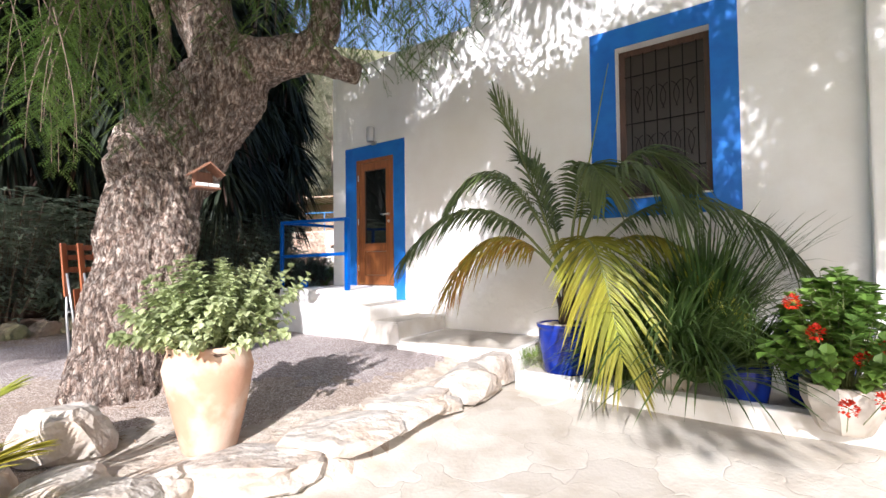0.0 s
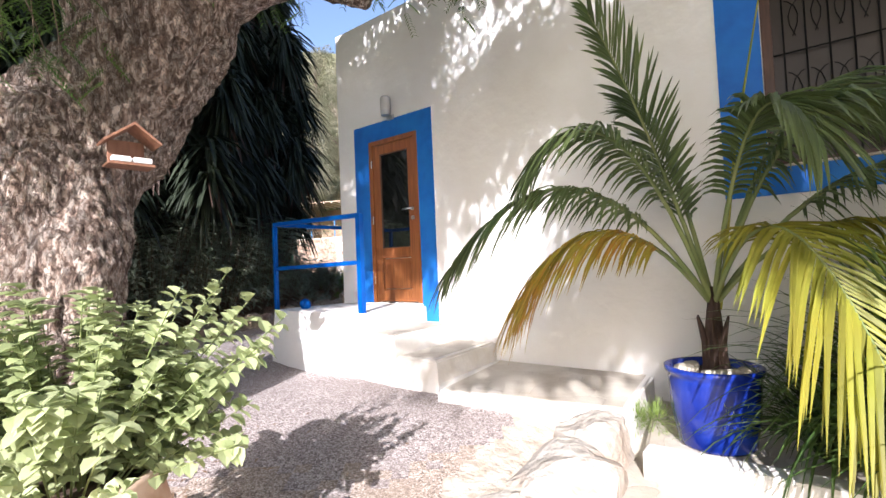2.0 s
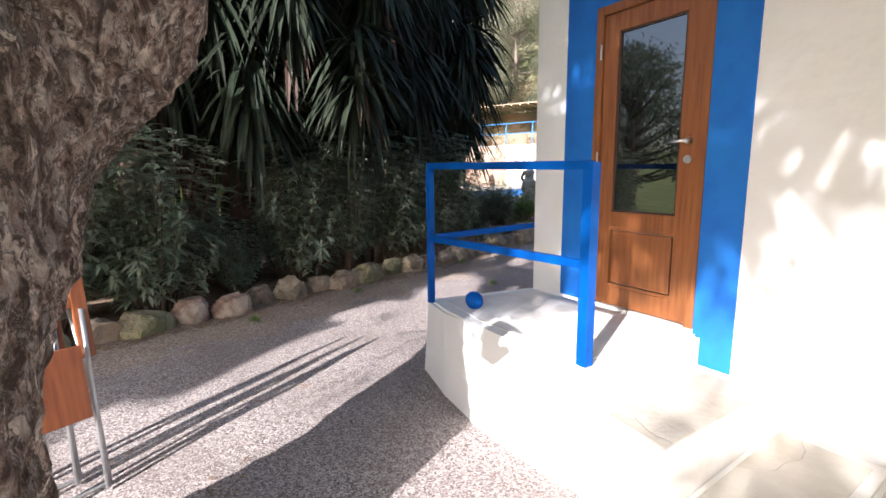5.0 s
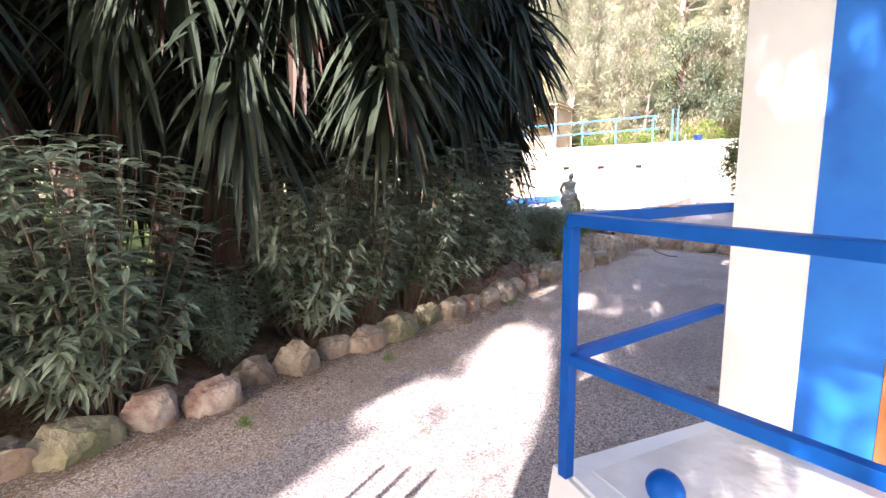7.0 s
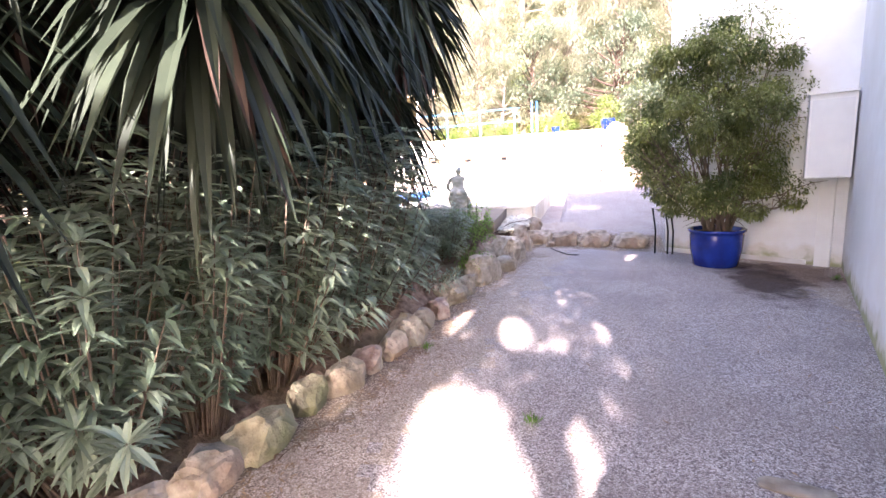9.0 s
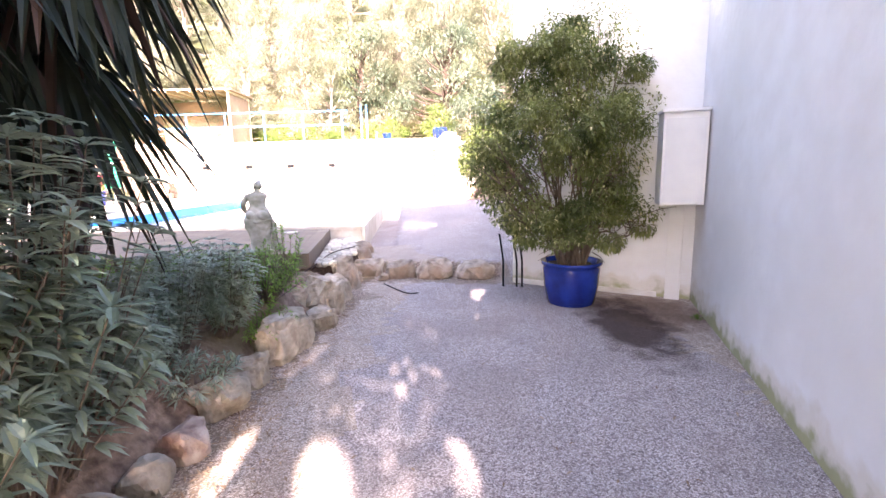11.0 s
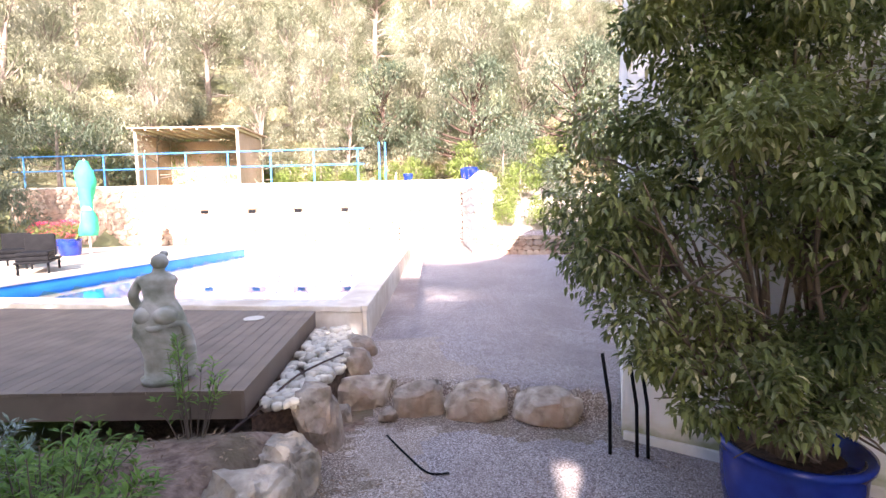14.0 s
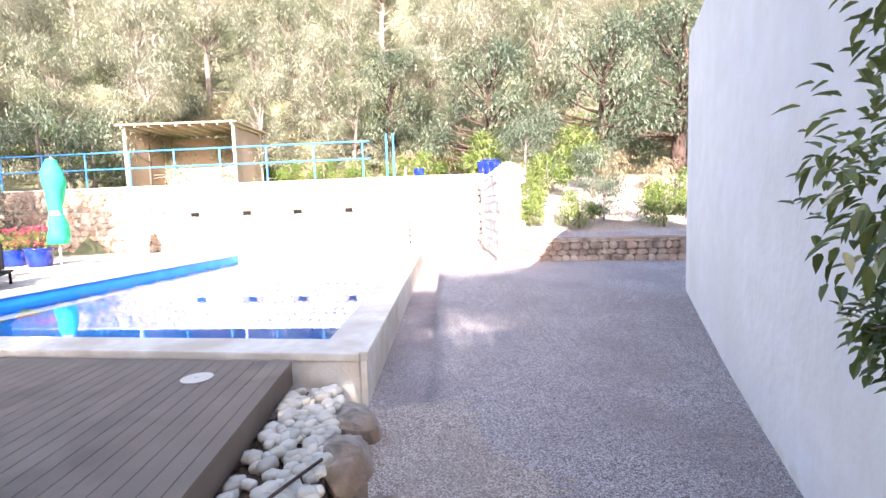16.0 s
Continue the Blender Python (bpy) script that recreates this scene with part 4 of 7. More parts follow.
# across the end of the passage
for x, y, sx, sy, sz, sd, rz, lb in ((-2.55, 17.72, 0.24, 0.34, 0.40, 61, 8, "tall pale limestone boulder at the corner of the pebble bed"), (-2.10, 18.50, 0.33, 0.22, 0.21, 62, -15, "reddish pitted limestone boulder across the gravel path"),
                                    (-1.50, 18.18, 0.30, 0.23, 0.20, 63, -20, "pale limestone boulder across the gravel path"), (-0.92, 17.96, 0.37, 0.24, 0.21, 64, -20, "long pale limestone boulder across the gravel path"),
                                    (-0.20, 17.66, 0.37, 0.25, 0.20, 65, -25, "smooth dark grey boulder beside the white wall"), (-2.16, 19.0, 0.24, 0.3, 0.19, 66, 5, "flat brown rock beside white pebbles"), (-2.10, 19.55, 0.22, 0.28, 0.19, 67, 10, "flat brown rock beside white pebbles"),
                                    (-2.36, 18.10, 0.13, 0.12, 0.12, 68, 0, "small pale rock wedged between larger boulders"), (-1.86, 17.98, 0.10, 0.08, 0.07, 69, 30, "small reddish rock wedged between larger boulders")):
    stone(x, y, 0.08 + sz * 0.5 if y < 18.9 else 0.40, sx, sy, sz, sd, rz, lb, "stones across the passage", rough=0.34)
# the stone edge in the foreground
for i, (x, y, sx, sy, sz, rz, lb) in enumerate(((-3.1, 2.75, 0.36, 0.26, 0.20, 10, "pale weathered boulder beside the tree roots"), (-2.62, 2.55, 0.22, 0.24, 0.17, 80, "ribbed pale stone beside the tree roots"),
                                                (-2.5, 3.1, 0.30, 0.24, 0.20, 20, "pale pitted boulder at the foot of the tree"), (-2.1, 2.62, 0.24, 0.2, 0.12, 0, "small pale edging stone"), (-1.75, 2.5, 0.26, 0.22, 0.12, 5, "ribbed pale edging stone"),
                                                (-1.25, 2.98, 0.50, 0.30, 0.10, 6, "flat pale slab edging the gravel"), (-0.72, 3.30, 0.42, 0.34, 0.09, 30, "flat pale slab edging the gravel"), (-0.30, 3.92, 0.52, 0.36, 0.09, 54, "flat pale slab edging the gravel"), (-1.62, 2.74, 0.20, 0.16, 0.10, 70, "ribbed pale edging stone"), (0.02, 3.98, 0.15, 0.10, 0.08, 40, "small cracked stone on the pale edge"), (0.05, 4.30, 0.16, 0.12, 0.11, 65, "small cracked stone on the pale edge"),
                                                (0.22, 4.45, 0.34, 0.30, 0.16, 60, "rounded cracked boulder edging the gravel"), (0.52, 4.92, 0.26, 0.22, 0.17, 30, "rounded boulder beside the white kerb"),
                                                (-2.35, 2.2, 0.2, 0.18, 0.1, 0, "small flat stone in the paving"), (-1.95, 2.15, 0.18, 0.14, 0.1, 40, "small flat stone in the paving"))):
    stone(x, y, -0.30 + sz * 0.9 + (0.06 if y > 3 else -0.04), sx, sy, sz, 80 + i, rz, lb, "stones edging the raised gravel", rough=0.28)
stone(-1.55, 9.95, 0.02, 0.19, 0.07, 0.022, 5, -25, "small flat broken stone lying on the gravel", "", name="flat_stone", rough=0.2)

# ---- pool, deck and terraces ----
prism("pool_basin_floor", POOL, -1.5, -1.2, M_POOL, bevel=0)
for i, (p, q) in enumerate(zip(POOL, POOL[1:] + POOL[:1])):
    m, l = seg_frame(p, q)
    plaster([(-0.02, -0.30, -1.6, l + 0.02, 0.0, 0.70)], m, "pool_side", M_POOL if i != 2 else M_COPING, 0)
    if i != 2:
        plaster([(-0.50 if i == 1 else 0.03, -0.52, 0.701, l + 0.50 if i == 0 else l, 0.03, 0.80 if i != 1 else 0.796)], m, "coping", M_COPING, 0.02)
        plaster([(-0.50 if i == 1 else 0.0, -0.50, -0.3, l + 0.50 if i == 0 else l, -0.302, 0.70)], m, "coping_side", M_COPING, 0)
bm = bmesh.new()
bm.faces.new([bm.verts.new((*p, 0.525)) for p in POOL])
part("water", bm, M_WATER, None, kind="structure")
prism("terrace_floor", [(-11.0, 23.4), (-7.2, 36.3), (-18.5, 39.55), (-30, 40), (-34, 24)], -0.2, 0.79, M_TILE, bevel=0)


def clip_strip(poly, x0, x1):
    """The part of a convex plan outline between two values of its first coordinate."""
    for side, v in ((1, x0), (-1, x1)):
        out = []
        for a, b in zip(poly, poly[1:] + poly[:1]):
            ia, ib = side * (a[0] - v) >= 0, side * (b[0] - v) >= 0
            if ia:
                out.append(a)
            if ia != ib:
                t = (v - a[0]) / (b[0] - a[0])
                out.append((v, a[1] + t * (b[1] - a[1])))
        poly = out
        if len(poly) < 3:
            return []
    return poly


deck = thing("deck", (0, 0, 0), "brown timber pool deck of long grooved boards beside the cream coping", "deck")
dm, dl = seg_frame((-3.12, 17.35), (-2.72, 20.48))
dm = dm @ pose(0, 0, 0, 0, 0, -90)
di = dm.inverted()
dpoly = [tuple((di @ Vector((*p, 0)))[:2]) for p in ((-3.12, 17.35), (-2.72, 20.50), (-10.2, 22.95), (-11.0, 19.0))]
for nm, a, b in (("fascia", (-3.12, 17.35), (-11.0, 19.0)), ("fascia", (-2.72, 20.50), (-3.12, 17.35))):
    m, l = seg_frame(a, b)
    f = part(nm, boxes((0, -0.03, 0.50, l, -0.005, 0.72), bevel=0.003), M_DECK, deck, "brown fascia board")
    f.matrix_basis = m
x = -7.6
while x < 0.0:
    pl = clip_strip(dpoly, x, x + 0.138)
    if len(pl) >= 3:
        bm = bmesh.new()
        lo_ = [bm.verts.new((px, py, 0.722)) for px, py in pl]
        hi_ = [bm.verts.new((px, py, 0.75)) for px, py in pl]
        n = len(pl)
        ar = sum(pl[i][0] * pl[(i + 1) % n][1] - pl[(i + 1) % n][0] * pl[i][1] for i in range(n))
        if ar < 0:
            lo_, hi_ = lo_[::-1], hi_[::-1]
        bm.faces.new(hi_)
        for i in range(n):
            bm.faces.new((lo_[i], lo_[(i + 1) % n], hi_[(i + 1) % n], hi_[i]))
        part("board", bm, M_DECK, deck).matrix_basis = dm
    x += 0.144
skim = part("skimmer_lid", lathe([(0, 0.752), (0.14, 0.752), (0.145, 0.762), (0.02, 0.764), (0.018, 0.758), (0, 0.758)], 28), M_COPING, None)
skim.location = (-3.55, 20.2, 0)
tagged(skim, "round cream plastic skimmer lid set in the brown deck", "pool cover")


# ---- stone walls by the pool ----
M_DRYS = mat("dry_stone", (0.20, 0.145, 0.105), (0.46, 0.37, 0.29), 4, 0.95, 0.8, 12, c3=(0.42, 0.27, 0.19), s3=1.2, rnd=0.22, bdist=0.02)
M_DRYW = mat("pale_dry_stone", (0.58, 0.54, 0.48), (0.78, 0.75, 0.70), 4, 0.95, 0.8, 12, c3=(0.5, 0.44, 0.38), s3=1.2, rnd=0.12, bdist=0.02)


def stone_block(bm, cx, cz, w, h, d, r):
    """A roughly square stone face, proud of the wall, at y = 0 towards -y."""
    n = 7
    front, back = [], []
    for i in range(n):
        a = 2 * math.pi * (i + 0.5) / n + r.uniform(-0.12, 0.12)
        c, s = math.cos(a), math.sin(a)
        k = min(1 / max(abs(c), 1e-6), 1 / max(abs(s), 1e-6)) * 0.5
        k = k * 0.6 + 0.26
        px, pz = cx + c * k * w, cz + s * k * h
        front.append((cx + (px - cx) * 0.84, -d, cz + (pz - cz) * 0.84))
        back.append((px, 0.02, pz))
    f = [bm.verts.new(p) for p in front]
    b = [bm.verts.new(p) for p in back]
    bm.faces.new(f)
    for i in range(n):
        bm.faces.new((b[i], b[(i + 1) % n], f[(i + 1) % n], f[i]))


def stone_wall(name, p, q, z0, z1, thick, ch, cw, mat_, label, pieces=False, holes=(), seed=1):
    """A wall of roughly coursed stones with recessed joints; the stones face the right-hand side of p to q."""
    r = random.Random(seed)
    m, l = seg_frame(p, q)
    core = boxes((0, 0, z0, l, thick, z1 - 0.03))
    w = part(name, core, M_EARTH if pieces else M_DRYS, None, kind="structure")
    w.matrix_world = m
    big = bmesh.new()
    z = z0
    while z < z1 - 0.02:
        h = min(ch * r.uniform(0.8, 1.25), z1 - z + 0.02)
        x = -r.random() * cw * 0.5
        while x < l:
            ww = cw * r.uniform(0.6, 1.45)
            cx = x + ww / 2
            if 0 <= cx <= l and not any(abs(cx - hx) < 0.2 + ww / 2 - 0.1 and abs(z + h / 2 - hz) < 0.14 for hx, hz in holes):
                t = bmesh.new() if pieces and cx > (0 if pieces is True else pieces) else big
                stone_block(t, cx, z + h / 2 + r.uniform(-0.01, 0.01), ww * 0.99, h * 1.0, r.uniform(0.02, 0.06), r)
                if t is not big:
                    part("stone", t, mat_, w)
            x += ww
        z += h
    if pieces is True:
        big.free()
    else:
        part("stonework", big, mat_, w, kind="stuff")
    return w


RWP, RWQ = (-18.0, 39.6), (3.1, 33.55)
vents = [(l_, 2.35) for l_ in (9.7, 12.0, 14.2, 16.4)]
stone_wall("wall_terrace", (-18.0, 39.6), (-9.3, 37.1), 0.5, 3.55, 0.5, 0.24, 0.33, M_DRYS, "", seed=2)
stone_wall("wall_pool_end", (-9.3, 37.1), RWQ, -0.2, 3.55, 0.5, 0.24, 0.36, M_DRYW, "", pieces=6.2, holes=[(v - 9.05, z) for v, z in vents], seed=3)
m, l = seg_frame((-18.0, 39.6), RWQ)
plaster([(0, -0.06, 3.551, l, 0.5, 3.62)], m, "wall_cap", M_COPING, 0.015)
for vx, vz in vents:
    v = part("vent_slot", boxes((vx - 0.17, -0.03, vz - 0.08, vx + 0.17, 0.05, vz + 0.08)), M_BLACK, None, kind="structure")
    v.matrix_world = m
stone_wall("wall_wing", (2.9, 33.3), (1.75, 27.3), 0.3, 3.35, 0.45, 0.24, 0.34, M_DRYW, "", seed=5)
stone_wall("wall_wing_end", (1.72, 27.28), (2.25, 27.12), 0.3, 3.42, 0.3, 0.22, 0.30, M_DRYW, "", pieces=True, seed=6)
stone_wall("wall_garden", (2.26, 27.2), (7.2, 25.7), 0.3, 1.36, 0.4, 0.16, 0.24, M_DRYS, "", pieces=True, seed=7)
m, l = seg_frame((2.26, 27.2), (7.2, 25.7))
plaster([(0, -0.05, 1.361, l, 0.42, 1.42)], m, "wall_cap", M_DRYS, 0.02)


# ---- fence on the terrace wall ----
fence = thing("fence", (0, 0, 0), "pale blue pipe fence along the top of the stone terrace wall", "fence")
m, l = seg_frame((-18.0, 39.6), RWQ)
fence.matrix_world = m @ pose(0, 0.2, 3.62)
for z in (1.5, 0.8):
    b = bmesh.new()
    tube(b, [(0, 0, z), (17.3, 0, z)], [0.03, 0.03], 8)
    part("rail", b, M_FENCE, fence)
for i in range(9):
    b = bmesh.new()
    tube(b, [(0.6 + 2.05 * i, 0, 0), (0.6 + 2.05 * i, 0, 1.5)], [0.035, 0.035], 8)
    part("post", b, M_FENCE, fence)
gate = thing("gate_post", (0, 0, 0), "pair of taller blue posts at the end of the pipe fence", "post")
gate.matrix_world = m @ pose(18.0, 0.2, 3.62)
for x in (0, 0.28):
    b = bmesh.new()
    tube(b, [(x, 0, 0), (x, 0, 1.75)], [0.04, 0.04], 8)
    part("post", b, M_FENCE, gate)

# ---- reed shelter ----
hut = thing("garden_shelter", (-11, 42.6, 3.6), "open-fronted shelter with brown reed walls on the upper terrace", "shelter")
hm, hl = seg_frame((-13.8, 43.2), (-8.1, 42.0))
hut.matrix_world = hm
gz0 = 3.55
for x, y in ((0, 0), (hl, 0), (0, 3.4), (hl, 3.4)):
    part("post", boxes((x - 0.06, y - 0.06, gz0, x + 0.06, y + 0.06, 7.1)), M_COPING, hut)
part("back_screen", boxes((0.06, 3.36, gz0, hl - 0.06, 3.42, 6.9)), M_REED, hut)
part("side_screen", boxes((-0.02, 0.06, gz0, 0.02, 3.34, 6.9)), M_REED, hut)
part("side_screen", boxes((hl - 0.02, 0.06, gz0, hl + 0.02, 3.34, 6.9)), M_REED, hut)
part("roof_cover", boxes((-0.3, -0.3, 7.1, hl + 0.3, 3.7, 7.18)), M_REED, hut)
for i in range(9):
    part("rafter", boxes((i * hl / 8 - 0.04, -0.25, 7.0, i * hl / 8 + 0.04, 3.6, 7.098)), M_COPING, hut)


# ---- planting helpers ----
def arc(p0, az, el, length, droop, n=8):
    """A stem that leaves p0 at an azimuth and elevation in degrees and bends over."""
    a, e = radians(az), radians(el)
    d = Vector((math.cos(a) * math.cos(e), math.sin(a) * math.cos(e), math.sin(e)))
    return [Vector(p0) + d * (length * t / n) - Vector((0, 0, droop * length * (t / n) ** 2)) for t in range(n + 1)]


def frond(name, p0, tip, a, leaflet, width, material, parent, label="", pairs=56, hang=0.55, start=0.25, spread=62, stem=0.011):
    """A feather palm frond from p0 to p0 + tip, leaving it with the rise a: a blade of leaflets with its rachis below it."""
    n = 14
    P = [Vector(p0) + Vector((tip[0] * t, tip[1] * t, a * t - (a - tip[2]) * t * t)) for t in (i / n for i in range(n + 1))]
    C, D, L, U = [], [], [], []
    for i in range(pairs):
        t = start + (1 - start) * i / (pairs - 1)
        j = min(n - 1, int(t * n))
        c = P[j].lerp(P[j + 1], t * n - j)
        d = (P[j + 1] - P[j]).normalized()
        side = d.cross(Vector((0, 0, 1))).normalized()
        up = side.cross(d)
        q = (t - start) / (1 - start)
        k = 0.35 + 0.75 * math.sin(math.pi * (0.12 + 0.80 * q))
        for s in (1, -1):
            g = radians(spread - 34 * q + random.uniform(-5, 5))
            C.append(c)
            D.append(d * math.cos(g) + side * (s * math.sin(g)) + up * random.uniform(0.0, 0.25))
            L.append(leaflet * k * random.uniform(0.88, 1.08))
            U.append(up)
    ob = leaves(name, [tuple(c) for c in C], [tuple(d) for d in D], L, width, material, parent, label, kind="", droop=hang, up=[tuple(u) for u in U], segs=4, fold=0.3)
    bm = bmesh.new()
    tube(bm, P, [stem * (1.6 - 1.35 * i / n) for i in range(n + 1)], 6)
    part("rachis", bm, M_STEMG, ob, "", smooth=True)
    return ob


def stems_and_leaves(e, tips, bases, radius, material, n_leaf, L, W, whorl=0.35, droop=0.15, stem_mat=M_TWIG, label="", segs=2, length_in=0.5, fold=0.2, lname="foliage", nodes=0):
    """Curved stems from bases to tips, with leaves along the outer part of each."""
    bm = bmesh.new()
    C, D = [], []
    for b, t in zip(bases, tips):
        b, t = Vector(b), Vector(t)
        m = b.lerp(t, 0.5) + Vector((0, 0, 0.12 * (t - b).length)) * random.uniform(-0.5, 1)
        pts = [b.lerp(m, q).lerp(m.lerp(t, q), q) for q in (0, 0.25, 0.5, 0.75, 1)]
        tube(bm, pts, [radius * (1 - 0.15 * i) for i in range(5)], 5, closed=False)
        for _ in range(n_leaf):
            q = 1 - length_in * random.random() ** 1.5
            if nodes:
                q = 1 - int((1 - q) * nodes) / nodes + random.uniform(-0.008, 0.008)
            c = b.lerp(m, q).lerp(m.lerp(t, q), q)
            d = (t - b).normalized()
            o = Vector(rdir(1)[0])
            o = (o - d * o.dot(d)).normalized()
            v = (d * whorl + o).normalized()
            C.append(tuple(c + o * radius))
            D.append(tuple(v))
    part("stem", bm, stem_mat, e, kind="stuff", smooth=True)
    n = len(C)
    return leaves(lname, C, D, L * rng.uniform(0.7, 1.15, n), W, material, e, label, kind="stuff", droop=droop, segs=segs, fold=fold)


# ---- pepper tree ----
# ground spots where crown leaves are left out so the sun lands there
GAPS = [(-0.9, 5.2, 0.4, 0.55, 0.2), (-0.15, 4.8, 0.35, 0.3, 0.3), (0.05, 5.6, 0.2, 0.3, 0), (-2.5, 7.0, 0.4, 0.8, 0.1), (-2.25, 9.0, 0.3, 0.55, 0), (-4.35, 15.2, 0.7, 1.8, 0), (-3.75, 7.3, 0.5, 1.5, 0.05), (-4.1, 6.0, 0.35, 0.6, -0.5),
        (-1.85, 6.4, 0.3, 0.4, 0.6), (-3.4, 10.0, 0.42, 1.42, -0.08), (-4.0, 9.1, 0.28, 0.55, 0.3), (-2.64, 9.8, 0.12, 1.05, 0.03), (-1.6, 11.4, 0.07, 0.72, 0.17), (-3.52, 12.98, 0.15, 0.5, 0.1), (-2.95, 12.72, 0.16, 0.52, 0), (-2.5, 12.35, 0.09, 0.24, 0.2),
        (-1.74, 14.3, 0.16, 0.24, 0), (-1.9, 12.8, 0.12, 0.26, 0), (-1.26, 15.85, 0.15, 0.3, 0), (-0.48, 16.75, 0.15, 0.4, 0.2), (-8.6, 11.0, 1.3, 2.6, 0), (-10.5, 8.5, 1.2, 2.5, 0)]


def smooth_path(P, R, per=6):
    out, rad = [], []
    P = [Vector(p) for p in P]
    for i in range(len(P) - 1):
        p0, p1, p2, p3 = P[max(i - 1, 0)], P[i], P[i + 1], P[min(i + 2, len(P) - 1)]
        for k in range(per):
            t = k / per
            out.append(0.5 * ((2 * p1) + (p2 - p0) * t + (2 * p0 - 5 * p1 + 4 * p2 - p3) * t * t + (3 * p1 - p0 - 3 * p2 + p3) * t ** 3))
            rad.append(R[i] * (1 - t) + R[i + 1] * t)
    return out + [P[-1]], rad + [R[-1]]


def away(P, k=1.16):
    """Points moved out from the place where the walk starts."""
    return [(x * (1.035 + (k - 1.035) * sm(0.5, 2.5, z)), y * (1.035 + (k - 1.035) * sm(0.5, 2.5, z)), 1.03 + (z - 1.03) * k) for x, y, z in P]


def bark_limb(bm, P, R, n=28, per=7, lump=0.22, seed=0, ridge=0.05):
    pts, rad = smooth_path(P, R, per)
    k0 = len(bm.verts)
    rings = tube(bm, pts, rad, n, True, lump, seed)
    for ring, c, r in zip(rings, pts, rad):
        for v in ring:
            w = (v.co - c)
            q = Vector((v.co.x * 7, v.co.y * 7, v.co.z * 2.2 + seed))
            h = abs(noise.noise(q)) + 0.5 * abs(noise.noise(q * 2.3))
            f = abs(noise.noise(Vector((v.co.x * 19, v.co.y * 19, v.co.z * 6.5 + seed)))) if n > 100 else 0.2
            v.co = v.co + w.normalized() * ((0.5 - h) * ridge * min(1, r / 0.2) + (0.2 - f) * 0.05)


tree = thing("pepper_tree", (-2.9, 4.45, -0.15), "large old pepper tree with rugged brown leaning trunk beside the gravel", "tree")
tree.matrix_world = pose(0, 0, 0)
bm = bmesh.new()
bark_limb(bm, away([(-2.93, 4.36, -0.45), (-2.90, 4.35, -0.08), (-2.88, 4.34, 0.35), (-2.78, 4.34, 1.0), (-2.73, 4.38, 1.5), (-2.66, 4.46, 1.95), (-2.36, 4.46, 2.35), (-2.10, 4.46, 2.72), (-1.98, 4.46, 3.0)]),
          [0.78, 0.58, 0.43, 0.39, 0.43, 0.48, 0.44, 0.43, 0.39], n=170, per=30, lump=0.22, seed=1, ridge=0.07)
bmesh.ops.create_icosphere(bm, subdivisions=4, radius=0.25, matrix=Matrix.Translation((-3.06, 4.62, 2.05)))
for v in bm.verts:
    if (v.co - Vector((-3.06, 4.62, 2.05))).length < 0.255:
        v.co += (v.co - Vector((-3.06, 4.62, 2.05))) * 0.5 * noise.noise(v.co * 6)
part("trunk", bm, M_BARK, tree, smooth=True)
limbs = [([(-1.98, 4.46, 2.9), (-1.6, 4.45, 3.0), (-1.28, 4.45, 3.06), (-1.0, 4.45, 2.93), (-0.80, 4.44, 2.84)], [0.30, 0.22, 0.17, 0.13, 0.10]),
         ([(-1.35, 4.45, 3.05), (-1.12, 4.42, 3.3), (-1.0, 4.3, 3.9), (-0.6, 3.9, 5.0), (0.2, 3.2, 6.2)], [0.17, 0.14, 0.13, 0.11, 0.06]),
         ([(-2.05, 4.46, 2.85), (-2.25, 4.46, 3.3), (-2.4, 4.5, 4.0), (-2.6, 4.7, 5.2), (-3.0, 5.2, 7.0)], [0.32, 0.26, 0.23, 0.17, 0.07]),
         ([(-2.55, 4.36, 2.35), (-2.62, 4.30, 2.8), (-2.62, 4.28, 3.4), (-3.2, 3.9, 4.8)], [0.07, 0.055, 0.05, 0.03]),
         ([(-2.4, 4.5, 4.0), (-3.4, 4.2, 5.0), (-4.8, 4.4, 6.2), (-5.6, 5.0, 7.2)], [0.17, 0.13, 0.09, 0.04]),
         ([(-0.6, 3.9, 5.0), (0.8, 2.0, 6.2), (2.2, 0.2, 7.0), (3.6, -1.0, 7.2)], [0.10, 0.09, 0.07, 0.03]),
         ([(-2.6, 4.7, 5.2), (-1.4, 6.0, 6.6), (-0.6, 6.8, 8.0)], [0.12, 0.08, 0.04])]
# unseen limbs added to carry the clumps that shade the passage
limbs += [([(-2.6, 4.7, 5.2), (-3.4, 3.4, 5.9), (-4.4, 1.4, 6.0), (-5.2, -1.6, 6.0)], [0.13, 0.11, 0.08, 0.03]),
          ([(-3.4, 3.4, 5.9), (-2.9, 1.4, 6.1), (-2.6, -1.6, 6.1)], [0.09, 0.07, 0.03])]
for i, (p, r) in enumerate(limbs):
    bm = bmesh.new()
    p = away(p)
    r = [q * 1.16 for q in r]
    bark_limb(bm, p, r, n=20, per=8, lump=0.3, seed=5 + i, ridge=0.04)
    part("limb", bm, M_BARK, tree, smooth=True)
